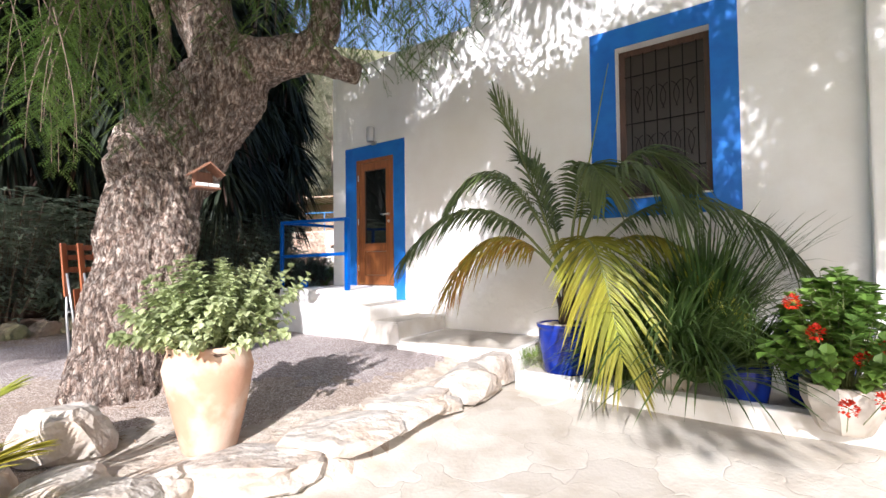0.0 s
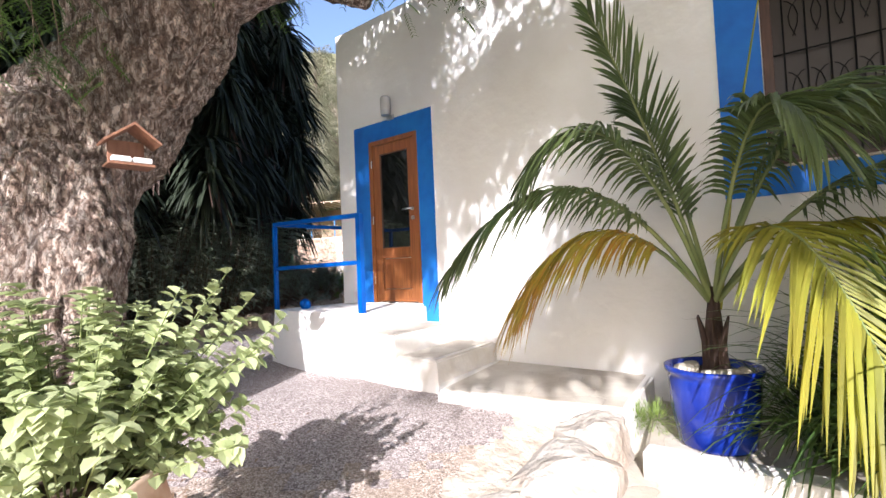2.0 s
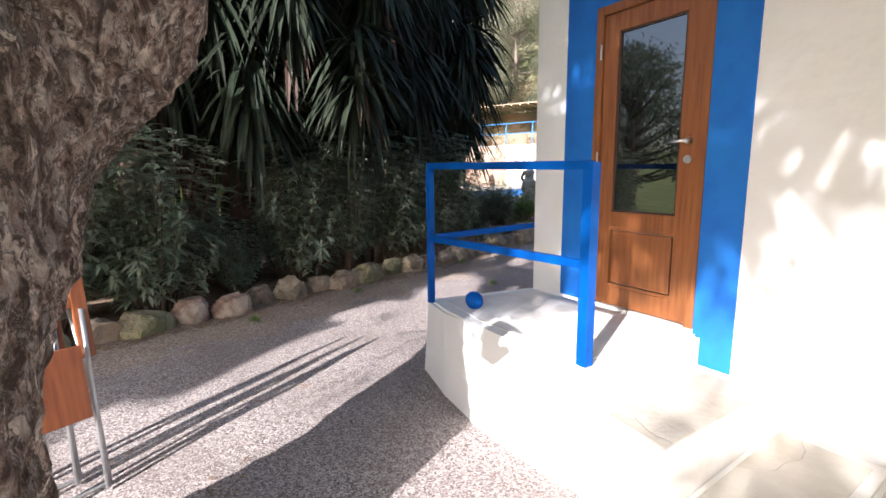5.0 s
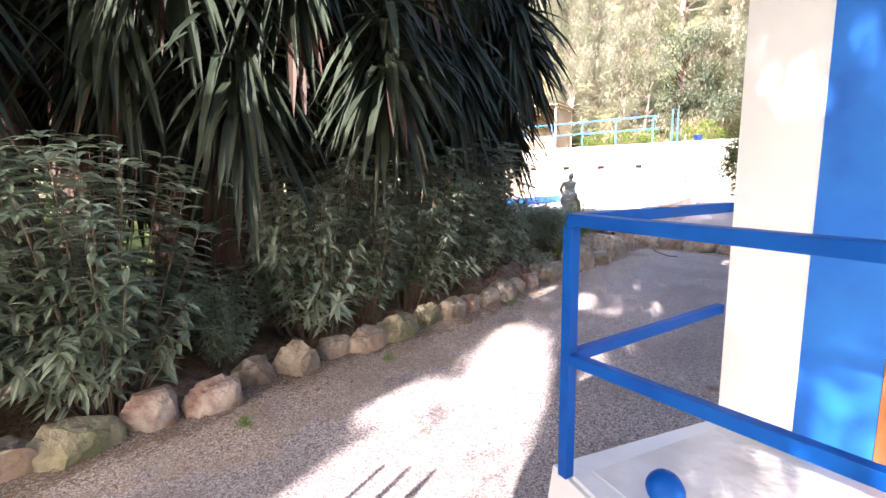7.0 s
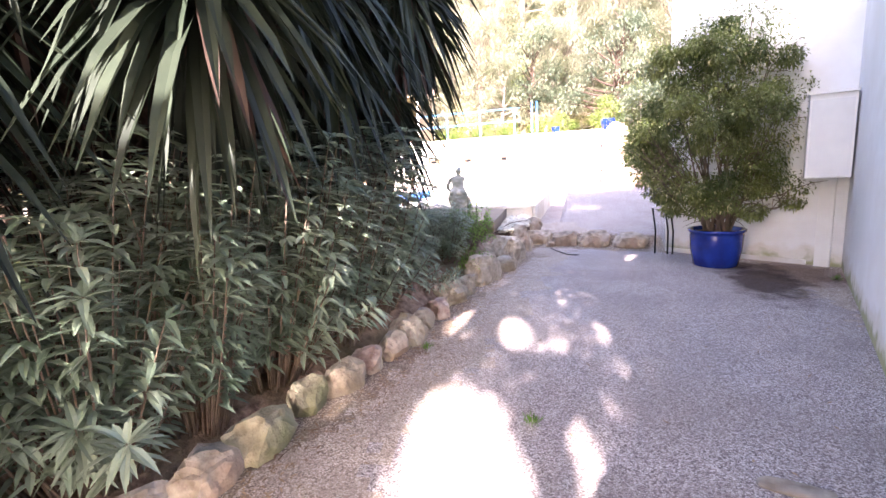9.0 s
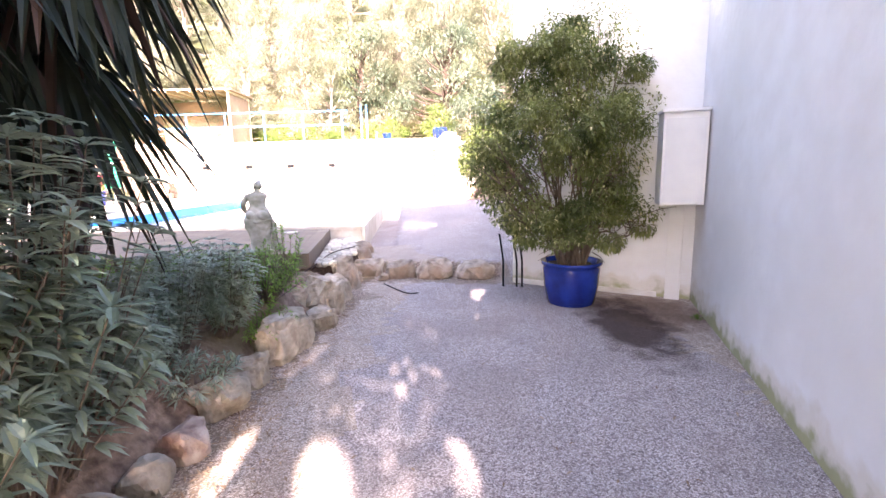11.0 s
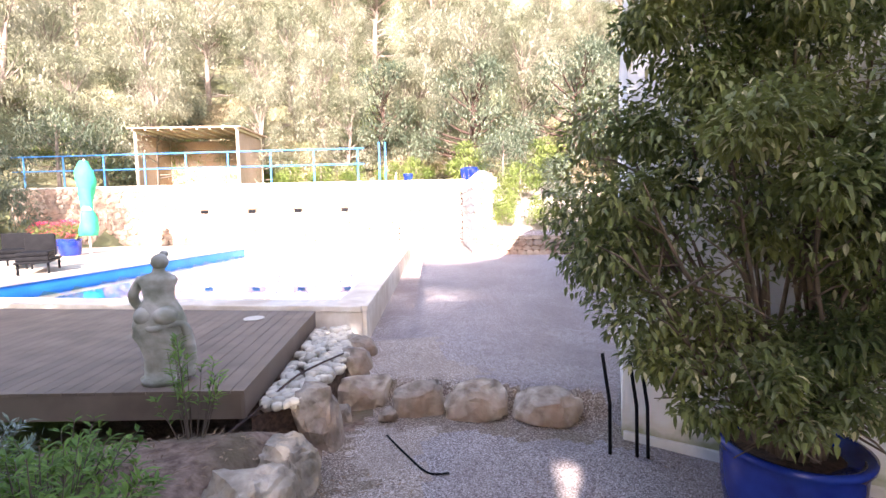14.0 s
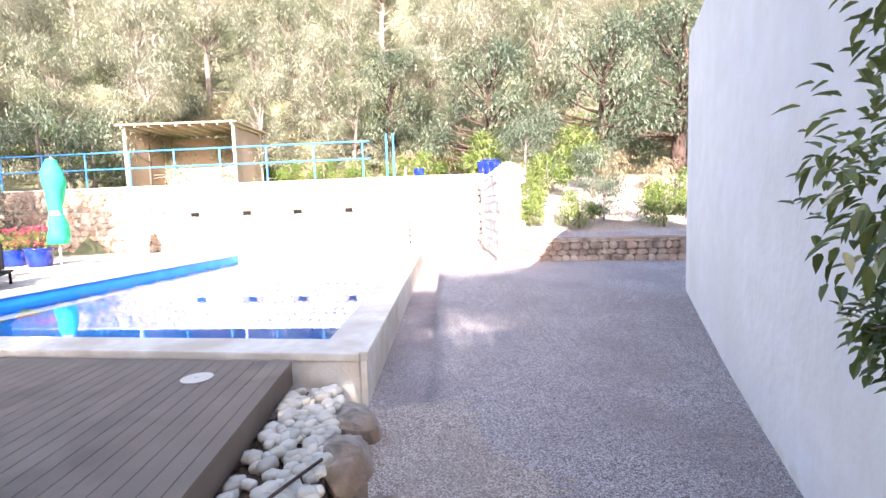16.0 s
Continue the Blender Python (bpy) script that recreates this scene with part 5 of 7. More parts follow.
# hanging strands of feathery leaves
sc = []
for _ in range(50):
    sc.append((random.uniform(-3.75, -2.45), random.uniform(3.3, 4.5), random.uniform(2.9, 3.9), random.uniform(0.6, 1.25)))
for _ in range(14):
    sc.append((random.uniform(-3.05, -2.75), random.uniform(3.3, 3.75), random.uniform(2.9, 3.3), random.uniform(0.7, 1.1)))
for _ in range(60):
    sc.append((random.uniform(-2.3, 0.4), random.uniform(4.2, 5.6), random.uniform(3.7, 4.4), random.uniform(0.4, 0.75)))
for _ in range(34):
    sc.append((random.uniform(-1.9, 0.5), random.uniform(4.7, 5.6), random.uniform(4.0, 4.3), random.uniform(0.5, 0.95)))
for _ in range(26):
    sc.append((random.uniform(-5.2, -3.7), random.uniform(3.6, 4.8), random.uniform(3.6, 4.1), random.uniform(0.35, 0.6)))
for _ in range(80):
    sc.append((random.uniform(-5.5, 1.0), random.uniform(3.0, 6.2), random.uniform(4.4, 5.4), random.uniform(0.4, 0.9)))
C, D, L = [], [], []
tw = bmesh.new()
for x, y, z, ln_ in sc:
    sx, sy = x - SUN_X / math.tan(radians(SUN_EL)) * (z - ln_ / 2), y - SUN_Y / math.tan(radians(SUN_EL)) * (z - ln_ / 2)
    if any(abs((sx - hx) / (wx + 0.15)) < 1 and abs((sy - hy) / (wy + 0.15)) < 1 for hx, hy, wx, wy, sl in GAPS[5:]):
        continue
    a0 = random.uniform(0, 6.28)
    dx, dy = 0.22 * math.cos(a0), 0.22 * math.sin(a0)
    pts = [Vector((x + dx * math.sin(t * 1.6), y + dy * math.sin(t * 1.6), z + 0.25 * (1 - (1 - t) ** 2) * 0 - ln_ * t)) for t in (0, 0.25, 0.5, 0.75, 1.0)]
    tube(tw, pts, [0.005, 0.004, 0.003, 0.003, 0.002], 4, closed=False)
    near = z < 4.2
    m_ = int(ln_ * (13 if near else 7))
    for i in range(m_):
        t = (i + 0.5) / m_
        j = min(3, int(t * 4))
        c = pts[j].lerp(pts[j + 1], t * 4 - j)
        az = random.uniform(0, 6.28)
        dr = Vector((math.cos(az), math.sin(az), -0.75)).normalized()
        side = dr.cross(Vector((0, 0, 1))).normalized()
        length = random.uniform(0.12, 0.2)
        nn = 9 if near else 6
        for q in range(nn):
            cc = c + dr * (length * (q + 1) / nn) - Vector((0, 0, 0.05 * (q / nn) ** 2))
            for s in (1, -1):
                C.append(tuple(cc))
                D.append(tuple(dr * 0.55 + side * s))
                L.append(random.uniform(0.035, 0.05) if near else 0.06)
part("twig", tw, M_TWIG, tree, kind="stuff")
leaves("hanging_foliage", C, D, L, 0.012, M_PEPPER, tree, "feathery light green hanging leaves", droop=0.25)
cc = [(-3.2, 4.6, 6.4), (-1.8, 4.4, 7.0), (-4.6, 4.2, 6.6), (-0.6, 3.4, 6.4), (-5.8, 5.2, 7.0), (-2.4, 6.0, 7.6), (-0.6, 6.6, 8.0), (-3.8, 6.2, 8.2), (-3.0, 3.0, 6.2), (-4.6, 6.8, 8.6), (-1.2, 4.9, 8.8), (-2.4, 4.0, 9.4), (-6.4, 3.6, 6.6), (-6.8, 6.4, 8.0),
      (0.8, 1.8, 6.8), (2.2, 0.4, 7.4), (3.6, -0.8, 7.6), (1.4, 0.2, 6.2), (4.6, 0.2, 7.6), (3.0, 1.4, 8.2), (5.4, -1.0, 7.0), (0.4, 3.0, 8.4), (-1.8, 7.2, 9.6), (-3.4, 7.4, 10.0), (-0.8, 5.6, 10.2), (-3.0, 5.4, 10.6), (-1.7, 4.8, 11.2)]
cr = [(1.15, 1.05, 0.75) for _ in cc]
# lower clumps out of view, added to dapple the front wall
cc += [(2.0, -1.5, 4.2), (3.2, -1.0, 4.8), (1.0, -2.0, 4.6), (4.4, -1.5, 4.4), (2.6, 0.2, 5.4), (0.2, -1.0, 5.0), (3.8, 0.6, 5.6), (5.6, -0.6, 5.0), (0.0, 3.2, 4.8), (-0.8, 2.6, 4.7), (0.8, 2.4, 4.9), (0.4, 1.2, 4.5), (1.8, 1.2, 5.0), (6.6, -2.0, 4.6), (1.2, -1.2, 6.4), (2.6, -1.6, 6.6), (0.2, -0.4, 6.0), (4.2, 1.4, 7.0), (5.6, 0.6, 7.4), (2.2, 2.2, 6.4), (3.2, -2.4, 7.4), (6.4, -0.8, 6.4), (1.0, 3.4, 6.6), (0.2, 4.4, 6.4), (-0.4, 2.2, 5.6), (-1.6, 3.2, 5.6), (7.0, 1.0, 7.0), (4.8, -2.4, 6.6)]
cr = [(1.05, 0.95, 0.62) for _ in cc]
pts_, dd = clump_points(cc, cr, 70000, 0.2)
# dense unseen clumps added on the crown's south-western side to shade passage and hedge
dense = [(-6.3, -1.3, 6.1), (-4.9, -1.2, 5.9), (-3.5, -1.2, 6.0), (-2.2, -1.4, 6.2), (-5.8, 0.2, 6.1), (-4.4, 0.3, 5.9), (-3.0, 0.2, 6.0), (-1.9, 0.1, 6.3),
         (-6.4, 1.4, 6.2), (-5.0, 1.6, 6.1), (-3.6, 1.6, 6.1), (-2.4, 1.6, 6.3), (-7.4, 0.4, 6.2), (-7.6, 2.0, 6.2), (-7.0, -1.6, 6.1)]
# unseen clumps added to keep the yuccas in shade
dense += [(-7.6, 4.4, 6.4), (-6.6, 5.0, 6.6), (-8.6, 4.8, 6.3), (-7.2, 3.2, 7.2), (-8.4, 3.0, 7.4), (-6.2, 3.6, 7.4), (-9.4, 3.6, 6.8), (-7.0, 4.2, 8.2), (-8.4, 4.4, 8.4), (-6.0, 4.2, 8.6)]
dense += [(x, y, 6.1) for x in (-7.6, -6.4) for y in (-2.6, -3.7, -4.8)]
# unseen clumps added to shade the fig and the gravel beyond
dense += [(x, 5.6, z) for x in (-3.6, -2.6, -1.6) for z in (6.3, 7.0, 7.7)]
dense += [(x + 0.3 * (i % 2), 5.1 + 0.5 * (j % 2), 4.9 + 1.05 * i) for i in range(7) for j, x in enumerate((-5.2, -3.9, -2.6, -1.3, -0.1)) if i > 1 or j < 4]
p2, d2 = clump_points(dense, [(1.0, 0.95, 0.55) for _ in dense], 112000, 0.1)
pts_, dd = np.concatenate([pts_, p2]), np.concatenate([dd, d2])
# GAPS: openings cut to put sun patches on the ground (x, y, half widths, slant)
# thin unseen clumps added to dapple the front wall
p3, d3 = clump_points([(1.6, 0.2, 4.9), (2.8, -0.4, 5.0), (0.6, 0.9, 4.7), (1.6, -1.4, 5.0), (0.4, -1.6, 5.2), (2.6, -1.8, 5.2), (1.0, -0.6, 5.6), (3.4, -1.6, 5.4)], [(1.0, 0.9, 0.5)] * 8, 7000, 0.1)
pts_, dd = np.concatenate([pts_, p3]), np.concatenate([dd, d3])
# unseen clumps south of the walk's start, added to dapple steps and paving
p4, d4 = clump_points([(-0.6, -2.4, 5.0), (0.6, -2.6, 5.2), (1.8, -2.8, 5.3), (-1.2, -3.9, 5.7), (0.0, -4.0, 5.8), (1.2, -4.1, 6.0), (2.6, -3.8, 5.8), (-1.8, -2.6, 5.0), (2.4, -2.2, 4.6), (0.0, -3.0, 6.4), (0.5, -6.0, 5.2), (1.8, -6.5, 5.4), (3.0, -6.0, 5.3)], [(0.95, 0.9, 0.5)] * 13, 9500, 0.1)
pts_, dd = np.concatenate([pts_, p4]), np.concatenate([dd, d4])
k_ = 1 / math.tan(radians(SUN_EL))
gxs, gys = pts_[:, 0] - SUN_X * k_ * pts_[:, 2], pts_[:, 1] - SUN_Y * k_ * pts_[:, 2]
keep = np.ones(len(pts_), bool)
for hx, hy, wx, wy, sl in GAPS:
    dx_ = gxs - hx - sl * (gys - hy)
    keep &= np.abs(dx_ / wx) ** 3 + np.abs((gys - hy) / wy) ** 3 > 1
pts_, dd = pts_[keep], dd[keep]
dd = dd * 0.6 + np.array([0, 0, -0.8])
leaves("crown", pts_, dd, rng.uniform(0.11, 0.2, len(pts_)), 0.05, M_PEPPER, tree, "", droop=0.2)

# ---- bird house on the trunk ----
bh = thing("bird_feeder", (0, 0, 0), "small red-brown wooden bird feeder nailed to the pepper tree trunk", "bird feeder")
bh.matrix_world = pose(-2.30, 4.50, 1.78, 0, 0, 48) @ Matrix.Diagonal((1.12, 1.12, 1.12, 1))
part("backboard", boxes((-0.085, 0.05, 0.0, 0.085, 0.065, 0.14), bevel=0.003), M_FEEDER, bh)
part("tray", boxes((-0.105, -0.08, -0.015, 0.105, 0.06, 0.0), bevel=0.003), M_FEEDER, bh)
part("seed_pack", boxes((-0.09, -0.085, 0.0, -0.005, -0.03, 0.03), (0.005, -0.085, 0.0, 0.09, -0.03, 0.03), bevel=0.008), M_GREY, bh, "pale paper seed packs")
for s in (1, -1):
    part("roof_board", boxes((0, -0.10, 0, 0.165, 0.07, 0.012), bevel=0.002), M_FEEDER, bh).matrix_basis = pose(0, 0, 0.205 if s > 0 else 0.206, 0, 38 if s > 0 else 180 - 38, 0)

# ---- folded chairs behind the trunk ----
def folded_chair(x, y, rz, lean):
    c = thing("folding_chair", (0, 0, 0), "folded chair of grey tube and orange-brown wood leaning behind tree", "chair", "folded chairs by the tree")
    c.matrix_world = pose(x, y, ground_z(x, y), lean, 0, rz)
    for sx in (-0.2, 0.2):
        part("backrest_post", boxes((sx - 0.035, -0.012, 0.72, sx + 0.035, 0.012, 1.32), bevel=0.008), M_CHAIRW, c)
        b = bmesh.new()
        tube(b, [(sx, 0.03, 0.0), (sx, 0.025, 0.5), (sx * 0.8, 0.02, 1.0)], [0.013] * 3, 8)
        part("leg", b, M_ALU, c, smooth=True)
        b = bmesh.new()
        tube(b, [(sx * 0.85, -0.03, 0.02), (sx * 0.9, -0.035, 0.5), (sx, -0.02, 0.98)], [0.012] * 3, 8)
        part("leg", b, M_ALU, c, smooth=True)
    part("seat", boxes((-0.16, -0.05, 0.42, 0.16, -0.036, 0.80), bevel=0.004), M_CHAIRW, c)
    for z in (1.02, 1.16, 1.27):
        part("slat", boxes((-0.165, -0.01, z - 0.03, 0.165, 0.01, z + 0.03), bevel=0.004), M_CHAIRW, c)
    for cy, cz in ((0.03, 0.02), (0.0, 0.55)):
        b = bmesh.new()
        tube(b, [(-0.2, cy, cz), (0.2, cy, cz)], [0.011] * 2, 8)
        part("crossbar", b, M_ALU, c)
    return c


folded_chair(-4.08, 5.38, 82, -6)
folded_chair(-3.90, 5.42, 80, -7)
folded_chair(-3.72, 5.46, 78, -8)

# ---- terracotta pot with sage-green plant ----
tp = thing("terracotta_pot", (-1.61, 3.22, ground_z(-1.61, 3.22) - 0.01), "large bellied pale terracotta jar standing on the gravel", "plant pot")
part("body", lathe([(0, 0), (0.185, 0), (0.20, 0.02), (0.245, 0.20), (0.30, 0.42), (0.325, 0.55), (0.30, 0.63), (0.285, 0.66), (0.295, 0.68), (0.292, 0.695), (0.265, 0.695), (0.26, 0.66), (0.0, 0.655)], 56, 0.004), M_TERRA, tp, smooth=True).matrix_basis = Matrix.Diagonal((0.88, 0.88, 1.02, 1))
part("soil", rock_bm(0.225, 0.225, 0.03, 4, 3, 0.2), M_SOIL, tp, "dark potting soil").matrix_basis = pose(0, 0, 0.665)
pl_ = thing("potted_plant", (-1.61, 3.22, ground_z(-1.61, 3.22) + 0.64), "bushy plant with pale round sage-green leaves in terracotta jar", "plant")
tips, bases = [], []
for _ in range(150):
    a, r = random.uniform(0, 6.28), random.uniform(0.05, 1) ** 0.6
    h = 0.10 + 0.42 * (1 - r * r) + random.uniform(-0.06, 0.16)
    tips.append((0.56 * r * math.cos(a) - 0.02, 0.5 * r * math.sin(a), h))
    bases.append((0.15 * r * math.cos(a), 0.15 * r * math.sin(a), 0))
for x, y, z in ((0.31, 0.43, 0.68), (0.22, 0.5, 0.58), (0.42, 0.4, 0.50), (0.10, 0.5, 0.60), (0.30, 0.32, 0.52), (0.48, 0.30, 0.36), (0.2, 0.56, 0.44), (0.36, 0.5, 0.34), (0.52, 0.2, 0.60), (0.60, 0.05, 0.44), (0.66, 0.1, 0.52), (0.42, -0.1, 0.62), (-0.5, 0.1, 0.5)):
    tips.append((x, y, z))
    bases.append((0.1, 0.0, 0.05))
stems_and_leaves(pl_, tips, bases, 0.004, M_ROUNDL, 27, 0.053, 0.047, whorl=0.3, droop=0.2, stem_mat=M_STEMG, segs=3, length_in=0.75)


# ---- kentia palm in a blue pot ----
def blue_pot(x, y, z, r, h, label, group="blue glazed pots"):
    p = thing("blue_pot", (x, y, z), label, "plant pot", group)
    part("body", lathe([(0, 0), (r * 0.77, 0), (r * 0.82, h * 0.04), (r * 0.94, h * 0.45), (r * 0.98, h * 0.85), (r * 0.96, h * 0.90), (r * 1.05, h * 0.93), (r * 1.06, h * 0.99), (r * 1.0, h), (r * 0.9, h * 0.985), (r * 0.88, h * 0.9), (0, h * 0.89)], 48), M_POTB, p, smooth=True)
    part("soil", rock_bm(r * 0.87, r * 0.87, h * 0.04, 4, 2, 0.3), M_SOIL, p, "dark potting soil").matrix_basis = pose(0, 0, h * 0.89)
    return p


blue_pot(1.25, 4.84, -0.11, 0.27, 0.50, "round cobalt blue glazed pot holding a palm by the white kerb")
for i in range(14):
    a = random.uniform(2.2, 5.6)
    b_ = part("pebble", rock_bm(0.045, 0.038, 0.026, 30 + i, 2, 0.2), M_PEBBLE, None, smooth=True)
    b_.location = (1.25 + 0.16 * math.cos(a) + random.uniform(-0.04, 0.04), 4.84 + 0.16 * math.sin(a), 0.365)
    tagged(b_, "small smooth white pebble on the soil of the palm's pot", "pebble", "pebbles in the palm pot")
palm = thing("palm", (1.27, 4.84, 0.34), "young kentia palm with arching green and yellowing fronds in blue pot", "palm")
palm.matrix_world = pose(1.27, 4.84, 0.34)
bm = bmesh.new()
tube(bm, [(0, 0, 0), (0.0, 0, 0.18), (0.01, 0, 0.42), (0.02, 0, 0.55)], [0.085, 0.065, 0.04, 0.03], 12, lump=0.3)
for i in range(6):
    a = i * 1.05
    tube(bm, [(0.05 * math.cos(a), 0.05 * math.sin(a), 0.0), (0.055 * math.cos(a), 0.055 * math.sin(a), 0.2), (0.1 * math.cos(a), 0.1 * math.sin(a), 0.36)], [0.03, 0.025, 0.006], 6)
part("trunk", bm, M_BARKD, palm, "brown fibrous stem", smooth=True)
for tip, a_, mt, lf, hg, lb in (((-0.72, -0.05, 1.95), 2.5, M_PALM, 0.46, 0.15, ""), ((-1.68, 0.05, 0.32), 2.9, M_PALM, 0.44, 0.75, ""), ((-1.15, 0.40, 0.10), 2.0, M_PALMO, 0.58, 0.85, "orange and yellow drying frond"),
                                ((0.08, -1.25, -0.48), 2.3, M_PALMY, 0.60, 0.5, "yellow-green drooping frond"), ((-1.15, -0.1, 0.92), 3.4, M_PALM, 0.46, 0.7, ""), ((1.25, -0.15, 1.0), 4.2, M_PALM, 0.50, 0.6, ""),
                                ((1.95, -0.65, 0.20), 3.2, M_PALM, 0.50, 0.7, ""), ((0.75, -0.85, 0.75), 3.6, M_PALM, 0.52, 0.75, ""), ((0.15, -0.75, 0.9), 3.4, M_PALM, 0.44, 0.6, ""), ((1.3, -0.9, -0.25), 2.2, M_PALMY, 0.50, 0.7, "yellow-green drooping frond"),
                                ((-0.35, 0.25, 1.35), 2.6, M_PALM, 0.40, 0.3, "")):
    frond("frond", (0.01, 0, 0.42), tip, a_, lf, 0.027, mt, palm, lb, hang=hg)
bm = bmesh.new()
tube(bm, [(0.05, 0, 0.4), (0.22, 0, 1.5), (0.48, -0.03, 2.75)], [0.012, 0.009, 0.003], 6)
part("spear", bm, M_PALMY, palm, "unopened yellow spear leaf")


# ---- arching strap-leaved plants ----
def strap_clump(x, y, z, n, length, label, seed=0, width=0.022, el=(48, 84), mats=M_GRASSY, spread=0.10, bend=(0.35, 0.95)):
    e = thing("strap_leaf_plant", (x, y, z), label, "plant", "strap-leaved plants by the kerb")
    V, F, off = [], [], 0
    for i in range(n):
        az, r = random.uniform(0, 360), random.random() ** 0.5 * spread
        L_ = length * random.uniform(0.6, 1.1)
        P = arc((r * math.cos(radians(az)), r * math.sin(radians(az)), 0), az + random.uniform(-20, 20), random.uniform(*el), L_, random.uniform(*bend), 7)
        for j, p in enumerate(P):
            d = (P[min(j + 1, 7)] - P[max(j - 1, 0)]).normalized()
            s = d.cross(Vector((0, 0, 1)))
            s = s.normalized() if s.length > 1e-3 else Vector((1, 0, 0))
            w = width * (0.5, 0.8, 1, 1, 0.9, 0.75, 0.5, 0.05)[j] / 2
            u = s.cross(d) * w * 0.35
            V += [tuple(p - s * w + u), tuple(p), tuple(p + s * w + u)]
            if j:
                a = off + 3 * (j - 1)
                F += [(a, a + 1, a + 4, a + 3), (a + 1, a + 2, a + 5, a + 4)]
        off += 24
    raw("leaves", V, F, mats, e, "", "stuff")
    return e


def pot_white(x, y, z, r, h, label):
    p = thing("concrete_pot", (x, y, z), label, "plant pot", "pale concrete pots")
    part("body", lathe([(0, 0), (r * 0.6, 0), (r * 0.66, 0.02), (r * 0.98, h * 0.6), (r, h * 0.66), (r * 1.02, h), (r * 0.9, h), (r * 0.88, h * 0.9), (0, h * 0.88)], 8), M_POTW, p)
    part("soil", rock_bm(r * 0.85, r * 0.85, 0.02, 4, 2, 0.3), M_SOIL, p, "dark potting soil").matrix_basis = pose(0, 0, h * 0.88)
    return p


pot_white(1.98, 4.10, -0.13, 0.20, 0.26, "pale concrete pot hidden under strap leaves beside the kerb")
strap_clump(1.98, 4.10, 0.10, 520, 1.75, "dense arching green strap leaves with yellow tips in concrete pot", width=0.024)
strap_clump(1.72, 4.42, -0.08, 280, 1.15, "dense arching green strap leaves beside the blue palm pot", width=0.022)
strap_clump(2.32, 4.15, 0.10, 620, 2.15, "tall dark green strap leaves before the white wall", width=0.020, el=(62, 88), bend=(0.3, 0.75))
blue_pot(2.44, 3.80, -0.13, 0.18, 0.32, "cobalt blue glazed pot half hidden by strap leaves")
strap_clump(2.12, 3.92, 0.02, 420, 1.35, "low arching strap leaves hanging over the white kerb", width=0.020, el=(25, 70), bend=(0.25, 0.6))
strap_clump(2.40, 3.74, 0.18, 180, 0.9, "small arching strap leaves in blue pot", width=0.018)
blue_pot(2.98, 3.72, -0.13, 0.26, 0.62, "tall cobalt blue glazed pot standing against the white wall")


def geranium(x, y, z, n, rad, hgt, flowers, label):
    e = thing("geranium", (x, y, z), label, "plant")
    tips, bases = [], []
    for _ in range(n):
        a, r = random.uniform(0, 6.28), random.random() ** 0.5
        tips.append((rad * r * math.cos(a), rad * r * math.sin(a), hgt * (1 - 0.75 * r * r) + random.uniform(-0.08, 0.05)))
        bases.append((0.08 * math.cos(a), 0.08 * math.sin(a), 0))
    stems_and_leaves(e, tips, bases, 0.005, M_GERAN, 14, 0.075, 0.085, whorl=0.5, droop=0.15, stem_mat=M_STEMG, segs=3, length_in=0.6)
    for fx, fy, fz in flowers:
        P_, D_ = clump_points([(fx, fy, fz)], [0.042], 80, 0.7)
        f = leaves("flower_head", P_, D_ + np.array([0, 0, 0.3]), 0.022, 0.022, M_PETAL, e, "red flower head", kind="", segs=2)
        b = bmesh.new()
        tube(b, [(fx * 0.5, fy * 0.5, fz - 0.2), (fx, fy, fz)], [0.003, 0.003], 5)
        part("stalk", b, M_STEMG, f)
    return e


pot_white(2.68, 3.16, -0.13, 0.235, 0.32, "eight-sided pale concrete pot at the white kerb")
geranium(2.68, 3.16, 0.14, 130, 0.46, 0.78, [(-0.33, -0.2, 0.42), (0.04, -0.30, 0.33), (-0.24, -0.32, -0.02), (-0.06, -0.36, 0.03), (-0.36, -0.05, 0.60), (-0.12, -0.3, 0.27), (0.2, -0.2, 0.30)], "bushy geranium with bright red flower heads in concrete pot")
grs = thing("asparagus_fern", (0.98, 5.1, -0.1), "wispy light green fern tuft beside the blue pot", "plant")
P_, D_ = clump_points([(0, 0, 0.08), (0.12, -0.18, 0.1), (0.28, -0.42, 0.22), (-0.1, 0.1, 0.05)], [(0.14, 0.14, 0.10)] * 4, 1500, 0.1)
leaves("fronds", P_, D_ + np.array([0, 0, 0.6]), 0.05, 0.006, leafmat("fern_leaf", (0.16, 0.24, 0.05), (0.26, 0.33, 0.09), 0.3), grs)
# palm leaf tips at the near left
fp = thing("small_palm", (-2.6, 1.55, -0.45), "low palm with long yellow-green leaves beside the stone edge", "palm")
for tip, a_ in (((0.75, 0.45, 0.62), 1.0), ((0.95, 0.15, 0.28), 0.8), ((0.45, 0.7, 0.8), 1.1), ((0.85, -0.3, 0.4), 0.9), ((0.1, 0.8, 0.7), 1.1), ((-0.5, 0.6, 0.6), 1.0)):
    frond("frond", (0, 0, 0.05), tip, a_, 0.36, 0.022, M_PALMY, fp, "", pairs=26, hang=0.2, spread=36)


